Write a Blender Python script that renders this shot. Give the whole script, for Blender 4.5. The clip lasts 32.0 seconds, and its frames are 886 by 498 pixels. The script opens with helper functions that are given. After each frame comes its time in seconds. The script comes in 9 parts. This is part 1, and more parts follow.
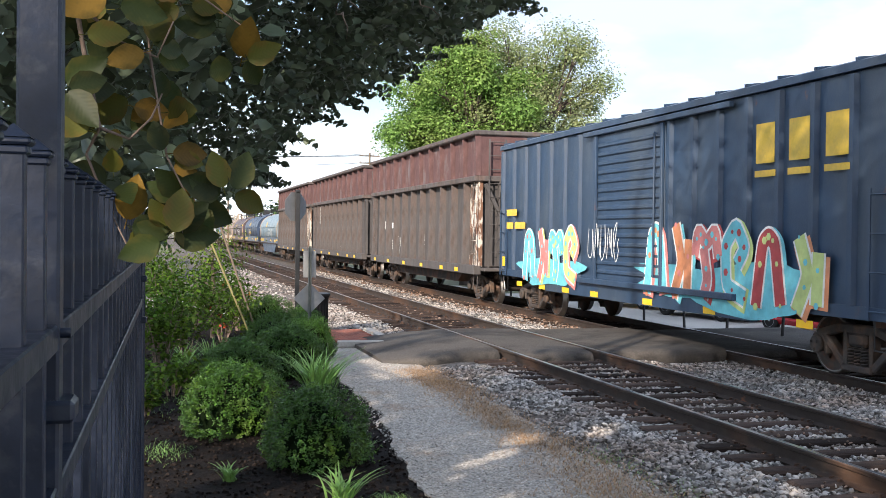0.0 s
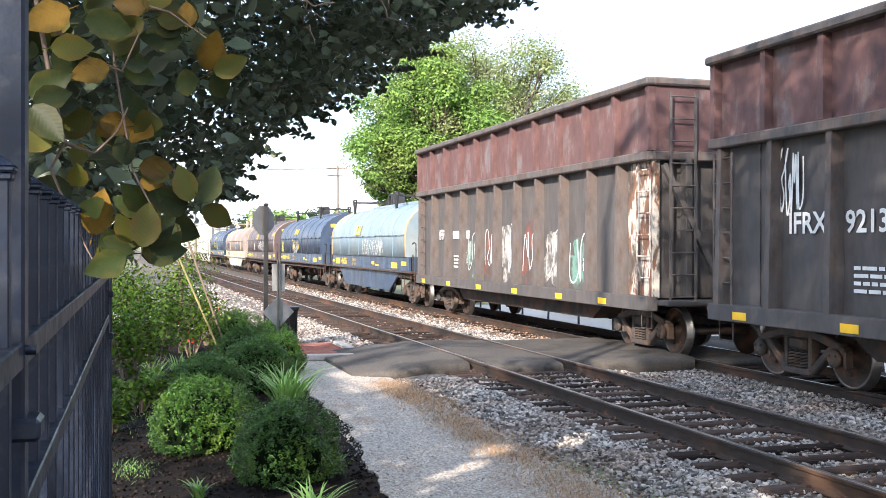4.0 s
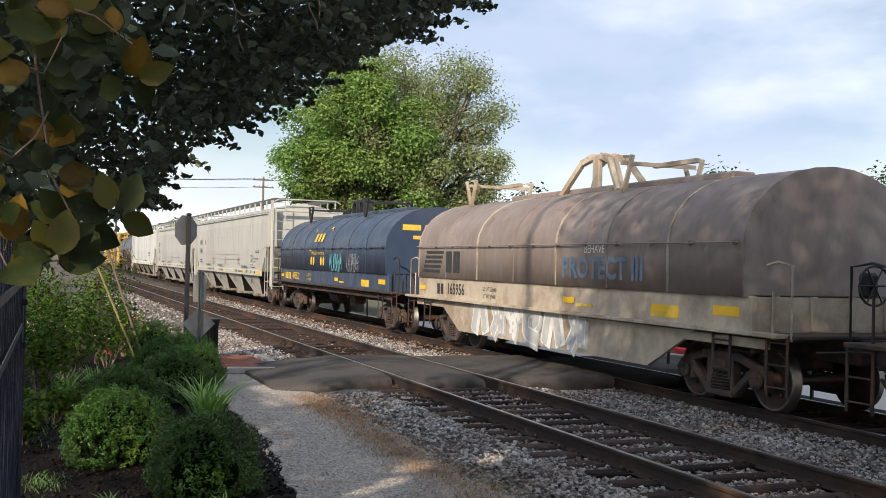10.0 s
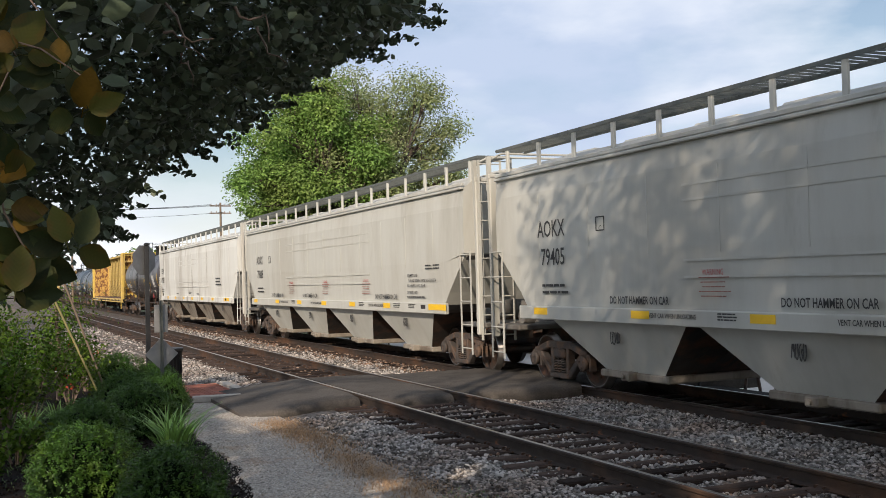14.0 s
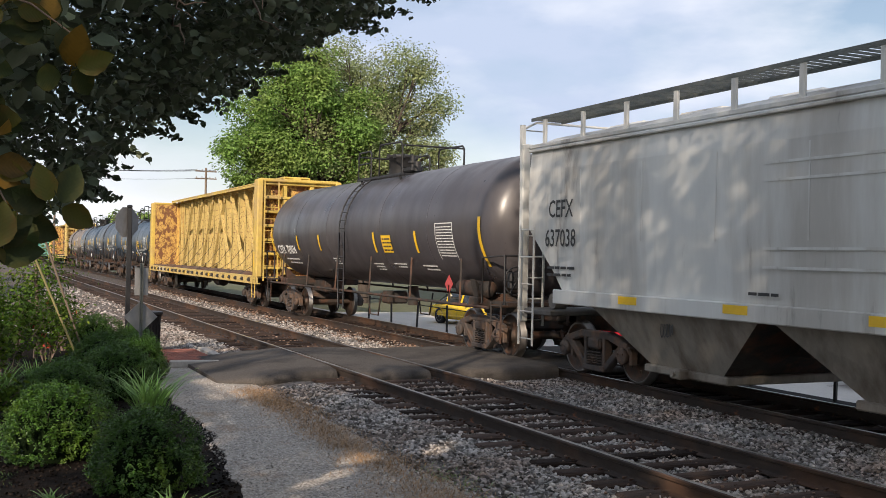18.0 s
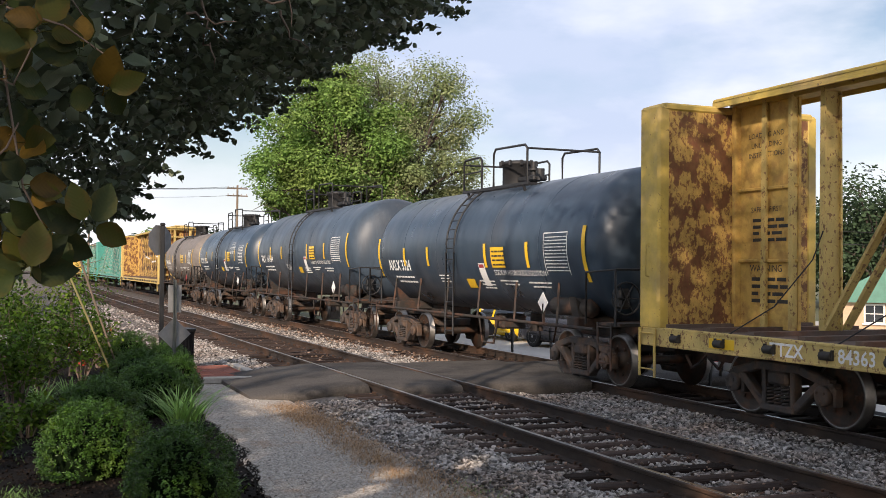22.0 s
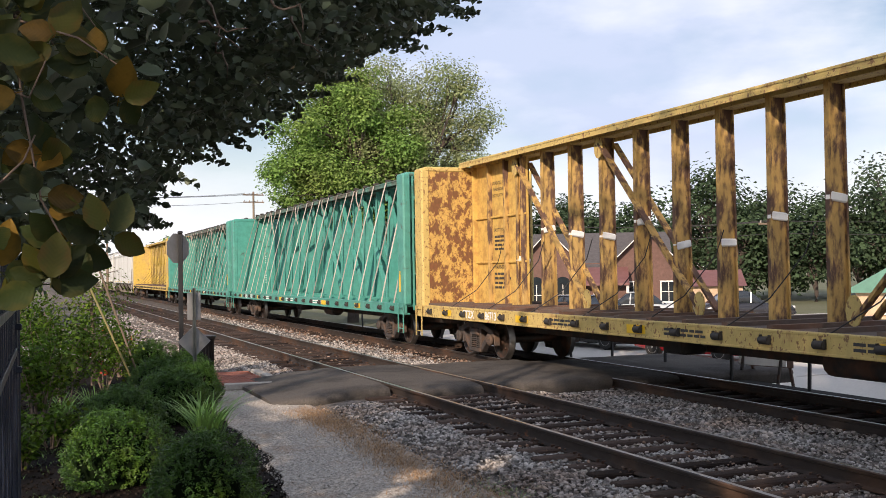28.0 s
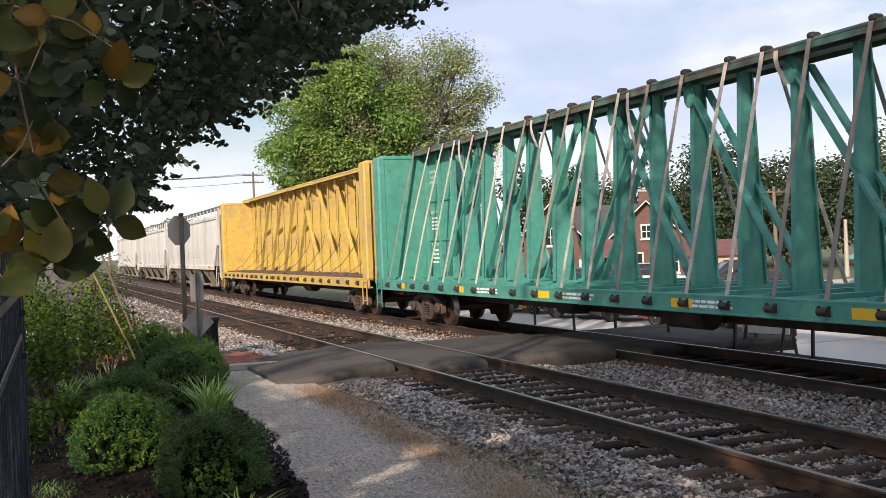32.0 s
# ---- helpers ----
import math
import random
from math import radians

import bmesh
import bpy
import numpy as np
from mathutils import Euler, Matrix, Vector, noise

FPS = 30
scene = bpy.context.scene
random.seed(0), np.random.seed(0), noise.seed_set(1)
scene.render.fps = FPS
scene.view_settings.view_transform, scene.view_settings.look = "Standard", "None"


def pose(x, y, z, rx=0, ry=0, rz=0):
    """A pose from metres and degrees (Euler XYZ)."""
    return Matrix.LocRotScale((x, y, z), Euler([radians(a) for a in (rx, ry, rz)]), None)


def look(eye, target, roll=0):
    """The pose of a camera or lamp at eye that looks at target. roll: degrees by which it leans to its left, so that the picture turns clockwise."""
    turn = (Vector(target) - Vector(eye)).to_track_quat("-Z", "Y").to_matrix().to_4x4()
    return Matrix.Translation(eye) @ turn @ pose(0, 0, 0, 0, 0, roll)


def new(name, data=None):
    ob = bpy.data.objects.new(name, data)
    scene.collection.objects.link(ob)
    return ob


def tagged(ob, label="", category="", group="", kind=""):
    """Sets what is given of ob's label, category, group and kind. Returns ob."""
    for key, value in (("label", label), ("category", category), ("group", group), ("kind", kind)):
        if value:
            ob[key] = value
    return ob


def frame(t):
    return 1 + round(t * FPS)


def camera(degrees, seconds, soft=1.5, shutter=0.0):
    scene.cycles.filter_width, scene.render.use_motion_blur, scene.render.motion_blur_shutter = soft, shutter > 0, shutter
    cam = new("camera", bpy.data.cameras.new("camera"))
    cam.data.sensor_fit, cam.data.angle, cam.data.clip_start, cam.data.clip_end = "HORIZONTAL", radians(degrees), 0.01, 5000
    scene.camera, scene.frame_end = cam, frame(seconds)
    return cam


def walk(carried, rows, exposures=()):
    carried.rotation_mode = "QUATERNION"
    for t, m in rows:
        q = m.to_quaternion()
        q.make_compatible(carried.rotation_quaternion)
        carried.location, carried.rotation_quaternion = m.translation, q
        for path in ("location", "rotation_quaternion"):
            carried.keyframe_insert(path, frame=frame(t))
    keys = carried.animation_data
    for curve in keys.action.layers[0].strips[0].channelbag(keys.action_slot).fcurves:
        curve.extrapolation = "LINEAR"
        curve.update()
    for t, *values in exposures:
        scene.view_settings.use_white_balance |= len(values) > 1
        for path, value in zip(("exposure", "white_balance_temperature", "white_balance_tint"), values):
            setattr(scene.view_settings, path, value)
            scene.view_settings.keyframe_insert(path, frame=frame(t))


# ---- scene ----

# ---------------------------------------------------------------- camera
EYE = 1.934
PATH = [
    (0, 0.000, 0.000, 1.934, 89.19, -0.67, -15.66),
    (0.5, 0.000, 0.000, 1.934, 89.24, -0.17, -15.60),
    (1, 0.000, 0.000, 1.934, 89.04, 0.08, -15.70),
    (1.5, 0.000, 0.000, 1.934, 88.88, 0.22, -15.71),
    (2, 0.000, 0.000, 1.934, 88.89, 0.20, -15.72),
    (2.5, 0.000, 0.000, 1.934, 88.88, 0.13, -15.84),
    (3, 0.000, 0.000, 1.934, 89.10, 0.10, -15.98),
    (3.5, 0.000, 0.000, 1.934, 89.41, 0.13, -16.47),
    (4, 0.000, 0.000, 1.934, 89.85, -0.08, -17.36),
    (4.5, 0.000, 0.000, 1.934, 90.21, -0.30, -17.81),
    (6.5, 0.000, 0.000, 1.934, 90.38, -0.91, -18.35),
    (7, 0.000, 0.000, 1.934, 90.19, -0.75, -18.64),
    (7.5, 0.000, 0.000, 1.934, 90.18, -1.19, -19.09),
    (8, 0.000, 0.000, 1.934, 90.07, -1.82, -19.82),
    (8.5, 0.000, 0.000, 1.934, 90.02, -2.03, -21.40),
    (9, 0.000, 0.000, 1.934, 90.34, -1.70, -21.99),
    (9.5, 0.000, 0.000, 1.934, 90.63, -1.46, -21.75),
    (10, 0.000, 0.000, 1.934, 90.75, -1.41, -21.47),
    (10.5, 0.000, 0.000, 1.934, 90.89, -0.85, -21.57),
    (11, 0.000, 0.000, 1.934, 91.29, 0.16, -21.61),
    (11.5, 0.000, 0.000, 1.934, 91.72, 0.98, -21.52),
    (12, 0.000, 0.000, 1.934, 91.51, 0.84, -21.96),
    (12.5, 0.000, 0.000, 1.934, 90.99, 0.68, -22.98),
    (13, 0.000, 0.000, 1.934, 91.28, 1.27, -23.63),
    (13.5, 0.000, 0.000, 1.934, 91.45, 1.65, -23.57),
    (14, 0.000, 0.000, 1.934, 91.63, 1.53, -23.55),
    (14.5, 0.000, 0.000, 1.934, 91.46, 1.44, -23.74),
    (16.5, 0.000, 0.000, 1.934, 90.53, -0.68, -24.49),
    (17, 0.000, 0.000, 1.934, 90.33, -0.99, -24.53),
    (17.5, 0.000, 0.000, 1.934, 90.27, -1.04, -24.39),
    (18, 0.000, 0.000, 1.934, 90.35, -1.20, -24.48),
    (18.5, 0.000, 0.000, 1.934, 90.55, -1.06, -24.48),
    (19, 0.000, 0.000, 1.934, 90.90, -0.64, -24.09),
    (19.5, 0.000, 0.000, 1.934, 91.08, -0.26, -23.44),
    (20, 0.000, 0.000, 1.934, 91.11, -0.11, -23.16),
    (20.5, 0.000, 0.000, 1.934, 91.06, -0.16, -23.04),
    (21, 0.000, 0.000, 1.934, 91.03, -0.32, -22.99),
    (21.5, 0.000, 0.000, 1.934, 91.03, -0.40, -22.92),
    (22, 0.000, 0.000, 1.934, 91.10, -0.54, -22.79),
    (22.5, 0.000, 0.000, 1.934, 91.13, -0.44, -22.68),
    (23, 0.000, 0.000, 1.934, 91.04, -0.61, -22.66),
    (23.5, 0.000, 0.000, 1.934, 90.87, -0.78, -22.71),
    (24, 0.000, 0.000, 1.934, 90.83, -0.93, -22.53),
    (24.5, 0.000, 0.000, 1.934, 90.67, -0.99, -22.21),
    (25, 0.000, 0.000, 1.934, 90.61, -0.91, -21.86),
    (25.5, 0.000, 0.000, 1.934, 90.69, -0.72, -21.39),
    (27.5, 0.000, 0.000, 1.934, 90.94, 0.00, -19.88),
    (28, 0.000, 0.000, 1.934, 91.16, 0.93, -21.84),
    (28.5, 0.000, 0.000, 1.934, 90.94, 1.72, -24.80),
    (29, 0.000, 0.000, 1.934, 89.97, 2.81, -25.50),
    (29.5, 0.000, 0.000, 1.934, 90.25, 3.10, -24.12),
    (30, 0.000, 0.000, 1.934, 89.64, 2.79, -22.27),
    (30.5, 0.000, 0.000, 1.934, 89.51, 1.93, -21.35),
    (31, 0.000, 0.000, 1.934, 89.49, 2.08, -21.36),
    (31.5, 0.000, 0.000, 1.934, 89.62, 2.28, -21.54),
    (32, 0.000, 0.000, 1.934, 89.84, 2.28, -21.75),
]
cam = camera(46.0, 32.0, soft=0.5)
EXPOSURES = [(0, 0.80, 6050, 11), (1, 1.0, 5950, 11), (2, 1.33, 5900, 11), (3, 1.5, 5900, 11), (4.5, 1.35, 6000, 11), (6.5, 0.25, 6300, 11), (8, 0.16, 6350, 11), (11.5, 0.12, 6300, 11), (13, 0.02, 6400, 11), (17, 0.02, 6450, 12), (18.7, 0.14, 6500, 13), (21, 0.18, 6500, 14), (32, 0.2, 6550, 16)]
walk(cam, [(t, pose(x, y, z, rx, ry, rz)) for t, x, y, z, rx, ry, rz in PATH], exposures=EXPOSURES)

# ---------------------------------------------------------------- light
world = bpy.data.worlds.new("sky")
scene.world = world
world.use_nodes = True
wn, wl = world.node_tree.nodes, world.node_tree.links
wn.clear()
SUN_AZ, SUN_EL = 222.0, 24.0        # compass bearing from +y clockwise, height, degrees
sky = wn.new("ShaderNodeTexSky")
sky.sky_type, sky.sun_disc = "NISHITA", False
sky.sun_elevation, sky.sun_rotation = radians(SUN_EL), radians(SUN_AZ)
coord = wn.new("ShaderNodeTexCoord")
mapping = wn.new("ShaderNodeMapping")
mapping.inputs["Scale"].default_value = (1.0, 1.0, 2.6)
mapping.inputs["Location"].default_value = (0.35, 0.1, 0.2)
cloud = wn.new("ShaderNodeTexNoise")
cloud.inputs["Scale"].default_value, cloud.inputs["Detail"].default_value = 2.4, 9.0
cloud.inputs["Roughness"].default_value = 0.52
cover = wn.new("ShaderNodeMapRange")
cover.inputs["From Min"].default_value, cover.inputs["From Max"].default_value = 0.42, 0.59
cover.inputs["To Min"].default_value, cover.inputs["To Max"].default_value = 0.12, 1.0
gain = wn.new("ShaderNodeMix")
gain.data_type, gain.blend_type = "RGBA", "MIX"
# grey-blue and white parts of the clouds
puff = wn.new("ShaderNodeTexNoise")
puff.inputs["Scale"].default_value, puff.inputs["Detail"].default_value, puff.inputs["Roughness"].default_value = 3.1, 7.0, 0.5
puff_range = wn.new("ShaderNodeMapRange")
puff_range.inputs["From Min"].default_value, puff_range.inputs["From Max"].default_value = 0.40, 0.60
puff_mix = wn.new("ShaderNodeMix")
puff_mix.data_type, puff_mix.blend_type = "RGBA", "MIX"
puff_mix.inputs["A"].default_value, puff_mix.inputs["B"].default_value = (5.7, 6.7, 8.5, 1), (9.6, 9.95, 10.5, 1)
wl.new(puff.outputs["Fac"], puff_range.inputs["Value"])
wl.new(puff_range.outputs["Result"], puff_mix.inputs["Factor"])
wl.new(puff_mix.outputs["Result"], gain.inputs["B"])
back = wn.new("ShaderNodeBackground")
back.inputs["Strength"].default_value = 0.1
wout = wn.new("ShaderNodeOutputWorld")
wl.new(coord.outputs["Generated"], mapping.inputs["Vector"])
wl.new(mapping.outputs["Vector"], cloud.inputs["Vector"])
wl.new(mapping.outputs["Vector"], puff.inputs["Vector"])
wl.new(cloud.outputs["Fac"], cover.inputs["Value"])
wl.new(cover.outputs["Result"], gain.inputs["Factor"])
wl.new(sky.outputs["Color"], gain.inputs["A"])
height = wn.new("ShaderNodeSeparateXYZ")
haze_range = wn.new("ShaderNodeMapRange")
haze_range.inputs["From Min"].default_value, haze_range.inputs["From Max"].default_value = 0.0, 0.13
haze_range.inputs["To Min"].default_value, haze_range.inputs["To Max"].default_value = 0.8, 0.0
haze = wn.new("ShaderNodeMix")
haze.data_type = "RGBA"
haze.inputs["B"].default_value = (10.4, 10.7, 11.0, 1)
wl.new(coord.outputs["Generated"], height.inputs["Vector"])
wl.new(height.outputs["Z"], haze_range.inputs["Value"])
wl.new(haze_range.outputs["Result"], haze.inputs["Factor"])
wl.new(gain.outputs["Result"], haze.inputs["A"])
wl.new(haze.outputs["Result"], back.inputs["Color"])
wl.new(back.outputs["Background"], wout.inputs["Surface"])

sun = new("sun", bpy.data.lights.new("sun", "SUN"))
sun.data.energy, sun.data.angle, sun.data.color = 4.8, radians(0.6), (1.0, 0.84, 0.66)
sun_from = Vector((math.sin(radians(SUN_AZ)) * math.cos(radians(SUN_EL)), math.cos(radians(SUN_AZ)) * math.cos(radians(SUN_EL)), math.sin(radians(SUN_EL))))
sun.matrix_basis = look(sun_from * 200, (0, 0, 0))

# ---------------------------------------------------------------- mesh tools
class Build:
    """Collects vertices and faces of one mesh."""

    def __init__(self):
        self.v, self.f, self.s = [], [], []

    def add(self, verts, faces, smooth=False):
        n = len(self.v)
        self.v.extend(tuple(p) for p in verts)
        self.f.extend(tuple(i + n for i in f) for f in faces)
        self.s.extend([smooth] * len(faces))
        return self

    def box(self, c, size, turn=None, bev=0.0):
        """A box about c; bev chamfers its edges."""
        hx, hy, hz = (a / 2 for a in size)
        if bev <= 0:
            vs = [(x, y, z) for x in (-hx, hx) for y in (-hy, hy) for z in (-hz, hz)]
            fs = [(0, 1, 3, 2), (4, 6, 7, 5), (0, 4, 5, 1), (2, 3, 7, 6), (0, 2, 6, 4), (1, 5, 7, 3)]
        else:
            b = min(bev, hx * 0.8, hy * 0.8, hz * 0.8)
            vs, idx = [], {}
            for sx in (-1, 1):
                for sy in (-1, 1):
                    for sz in (-1, 1):
                        for k, p in enumerate(((hx, hy - b, hz - b), (hx - b, hy, hz - b), (hx - b, hy - b, hz))):
                            idx[sx, sy, sz, k] = len(vs)
                            vs.append((sx * p[0], sy * p[1], sz * p[2]))
            fs = []
            for s in (-1, 1):
                q = [(-1, -1), (1, -1), (1, 1), (-1, 1)]
                fs.append([idx[s, a, b2, 0] for a, b2 in q])
                fs.append([idx[a, s, b2, 1] for a, b2 in q])
                fs.append([idx[a, b2, s, 2] for a, b2 in q])
                for s2 in (-1, 1):
                    fs.append([idx[s, s2, -1, 0], idx[s, s2, 1, 0], idx[s, s2, 1, 1], idx[s, s2, -1, 1]])
                    fs.append([idx[s, -1, s2, 0], idx[s, 1, s2, 0], idx[s, 1, s2, 2], idx[s, -1, s2, 2]])
                    fs.append([idx[-1, s, s2, 1], idx[1, s, s2, 1], idx[1, s, s2, 2], idx[-1, s, s2, 2]])
            for sx in (-1, 1):
                for sy in (-1, 1):
                    for sz in (-1, 1):
                        fs.append([idx[sx, sy, sz, k] for k in (0, 1, 2)])
        m = Matrix.Translation(c)
        if turn is not None:
            m = m @ turn.to_4x4()
        return self.add([m @ Vector(p) for p in vs], fs)

    def bar(self, p, q, w, h, up=(0, 0, 1), bev=0.0):
        """A straight bar from p to q, w wide and h high."""
        p, q = Vector(p), Vector(q)
        d = q - p
        y = d.normalized()
        x = y.cross(Vector(up))
        if x.length < 1e-4:
            x = y.cross(Vector((1, 0, 0)))
        x.normalize()
        z = x.cross(y)
        t = Matrix((x, y, z)).transposed()
        return self.box((p + q) / 2, (w, d.length, h), t, bev)

    def tube(self, pts, r, n=8, cap=True, radii=None):
        pts = [Vector(p) for p in pts]
        rings = []
        for i, p in enumerate(pts):
            d = (pts[min(i + 1, len(pts) - 1)] - pts[max(i - 1, 0)]).normalized()
            a = d.cross(Vector((0, 0, 1)))
            if a.length < 0.05:
                a = d.cross(Vector((1, 0, 0)))
            a.normalize()
            b = a.cross(d)
            rr = radii[i] if radii else r
            rings.append([p + (a * math.cos(u) + b * math.sin(u)) * rr for u in (2 * math.pi * k / n for k in range(n))])
        vs = [q for ring in rings for q in ring]
        fs = [(i * n + k, i * n + (k + 1) % n, (i + 1) * n + (k + 1) % n, (i + 1) * n + k) for i in range(len(pts) - 1) for k in range(n)]
        self.add(vs, fs, True)
        if cap:
            self.add(rings[0], [tuple(range(n))])
            self.add(rings[-1], [tuple(reversed(range(n)))])
        return self

    def extrude(self, prof, y0, y1, cap=True, smooth=False, closed=True, axis="y"):
        """Draws an outline of (x, z) along y (or of (y, z) along x)."""
        n = len(prof)
        put = (lambda a, b, t: (a, t, b)) if axis == "y" else (lambda a, b, t: (t, a, b))
        vs = [put(a, b, y0) for a, b in prof] + [put(a, b, y1) for a, b in prof]
        m = n if closed else n - 1
        self.add(vs, [(i, (i + 1) % n, n + (i + 1) % n, n + i) for i in range(m)], smooth)
        if cap and closed:
            self.add(vs[:n], [tuple(reversed(range(n)))])
            self.add(vs[n:], [tuple(range(n))])
        return self

    def loft(self, rings, cap=True, smooth=True):
        n = len(rings[0])
        vs = [p for ring in rings for p in ring]
        fs = [(i * n + k, i * n + (k + 1) % n, (i + 1) * n + (k + 1) % n, (i + 1) * n + k) for i in range(len(rings) - 1) for k in range(n)]
        self.add(vs, fs, smooth)
        if cap:
            self.add(rings[0], [tuple(reversed(range(n)))])
            self.add(rings[-1], [tuple(range(n))])
        return self

    def mesh(self, name):
        me = bpy.data.meshes.new(name)
        me.from_pydata(self.v, [], self.f)
        me.polygons.foreach_set("use_smooth", self.s)
        me.update()
        bm = bmesh.new()
        bm.from_mesh(me)
        bmesh.ops.recalc_face_normals(bm, faces=bm.faces)
        bm.to_mesh(me)
        bm.free()
        return me


def part(name, b, material, parent=None, label="", at=None):
    """One mesh object under a thing or a part."""
    me = b if isinstance(b, bpy.types.Mesh) else b.mesh(name)
    if material is not None and not me.materials:
        me.materials.append(material)
    ob = new(name, me)
    if parent is not None:
        ob.parent = parent
    if at is not None:
        ob.matrix_basis = at
    return tagged(ob, label)


def thing(name, label, category, group="", at=None, kind=""):
    ob = new(name)
    ob.empty_display_size = 0.2
    if at is not None:
        ob.matrix_basis = at
    return tagged(ob, label, category, group, kind)


def soup(name, verts, faces, material, parent=None, label="", smooth=False):
    """A mesh from arrays: many small pieces of one stuff."""
    me = bpy.data.meshes.new(name)
    verts, faces = np.asarray(verts, np.float32), np.asarray(faces, np.int32)
    k = faces.shape[1]
    me.vertices.add(len(verts))
    me.vertices.foreach_set("co", verts.ravel())
    me.loops.add(faces.size)
    me.loops.foreach_set("vertex_index", faces.ravel())
    me.polygons.add(len(faces))
    me.polygons.foreach_set("loop_start", np.arange(0, faces.size, k, dtype=np.int32))
    if smooth:
        me.polygons.foreach_set("use_smooth", np.ones(len(faces), bool))
    me.update(calc_edges=True)
    me.materials.append(material)
    ob = new(name, me)
    if parent is not None:
        ob.parent = parent
    return tagged(ob, label)


def lathe(b, prof, n=28, axis="x", at=(0, 0, 0), smooth=True):
    """Turns (along, radius) pairs about an axis."""
    rings = []
    for a, r in prof:
        ring = []
        for k in range(n):
            u = 2 * math.pi * k / n
            c, s = math.cos(u) * r, math.sin(u) * r
            p = {"x": (a, c, s), "y": (c, a, s), "z": (c, s, a)}[axis]
            ring.append((p[0] + at[0], p[1] + at[1], p[2] + at[2]))
        rings.append(ring)
    b.loft(rings, cap=True, smooth=smooth)
    return b


# ---------------------------------------------------------------- materials
def shade(name, base, rough=0.7, metal=0.0, grain=8.0, spread=0.18, second=None, patch=1.2, amount=0.5, edge=(0.45, 0.62), bump=0.25,
          fine=60.0, island=0.0, stretch=(1, 1, 1), third=None, patch3=0.4, amount3=0.4, edge3=(0.55, 0.65), spec=0.5, trans=0.0, thin=0.0, per_object=0.0):
    """A surface: base colour with fine grain, patches of a second and third colour, and fine relief."""
    m = bpy.data.materials.new(name)
    m.use_nodes = True
    n, l = m.node_tree.nodes, m.node_tree.links
    n.clear()
    out = n.new("ShaderNodeOutputMaterial")
    bs = n.new("ShaderNodeBsdfPrincipled")
    tc = n.new("ShaderNodeTexCoord")
    mp = n.new("ShaderNodeMapping")
    mp.inputs["Scale"].default_value = stretch
    l.new(tc.outputs["Object"], mp.inputs["Vector"])

    def noise_of(scale, detail=4.0, rough_=0.6):
        t = n.new("ShaderNodeTexNoise")
        t.inputs["Scale"].default_value, t.inputs["Detail"].default_value, t.inputs["Roughness"].default_value = scale, detail, rough_
        l.new(mp.outputs["Vector"], t.inputs["Vector"])
        return t.outputs["Fac"]

    def ranged(sock, a, b, c, d):
        t = n.new("ShaderNodeMapRange")
        for k, v in zip(("From Min", "From Max", "To Min", "To Max"), (a, b, c, d)):
            t.inputs[k].default_value = v
        l.new(sock, t.inputs["Value"])
        return t.outputs["Result"]

    def mix(fac, a, b, kind="MIX"):
        t = n.new("ShaderNodeMix")
        t.data_type, t.blend_type = "RGBA", kind
        for sock, v in ((t.inputs["Factor"], fac), (t.inputs["A"], a), (t.inputs["B"], b)):
            if isinstance(v, bpy.types.NodeSocket):
                l.new(v, sock)
            else:
                sock.default_value = v if isinstance(v, float) else (*v, 1)
        return t.outputs["Result"]

    col = mix(0.0, base, base)
    if second is not None:
        col = mix(ranged(noise_of(patch, 6.0, 0.62), edge[0], edge[1], 0.0, amount), base, second)
    if third is not None:
        col = mix(ranged(noise_of(patch3, 8.0, 0.7), edge3[0], edge3[1], 0.0, amount3), col, third)
    g = ranged(noise_of(grain, 5.0, 0.65), 0.25, 0.75, 1 - spread, 1 + spread)
    gv = n.new("ShaderNodeVectorMath")
    gv.operation = "SCALE"
    l.new(col, gv.inputs[0])
    l.new(g, gv.inputs["Scale"])
    col = gv.outputs["Vector"]
    for amt, node, sock in ((island, "ShaderNodeNewGeometry", "Random Per Island"), (per_object, "ShaderNodeObjectInfo", "Random")):
        if amt > 0:
            r = n.new(node)
            gv = n.new("ShaderNodeVectorMath")
            gv.operation = "SCALE"
            l.new(col, gv.inputs[0])
            l.new(ranged(r.outputs[sock], 0, 1, 1 - amt, 1 + amt), gv.inputs["Scale"])
            col = gv.outputs["Vector"]
    l.new(col, bs.inputs["Base Color"])
    l.new(ranged(noise_of(grain * 0.7), 0.3, 0.7, max(0.03, rough - 0.1), min(1.0, rough + 0.1)), bs.inputs["Roughness"])
    bs.inputs["Metallic"].default_value = metal
    bs.inputs["Specular IOR Level"].default_value = spec
    if trans:
        bs.inputs["Transmission Weight"].default_value = trans
    if bump:
        b = n.new("ShaderNodeBump")
        b.inputs["Strength"].default_value, b.inputs["Distance"].default_value = bump, 0.01
        l.new(noise_of(fine, 3.0), b.inputs["Height"])
        l.new(b.outputs["Normal"], bs.inputs["Normal"])
    if thin:
        tr = n.new("ShaderNodeBsdfTranslucent")
        l.new(col, tr.inputs["Color"])
        mx = n.new("ShaderNodeMixShader")
        mx.inputs["Fac"].default_value = thin
        l.new(bs.outputs["BSDF"], mx.inputs[1])
        l.new(tr.outputs["BSDF"], mx.inputs[2])
        l.new(mx.outputs["Shader"], out.inputs["Surface"])
    else:
        l.new(bs.outputs["BSDF"], out.inputs["Surface"])
    return m



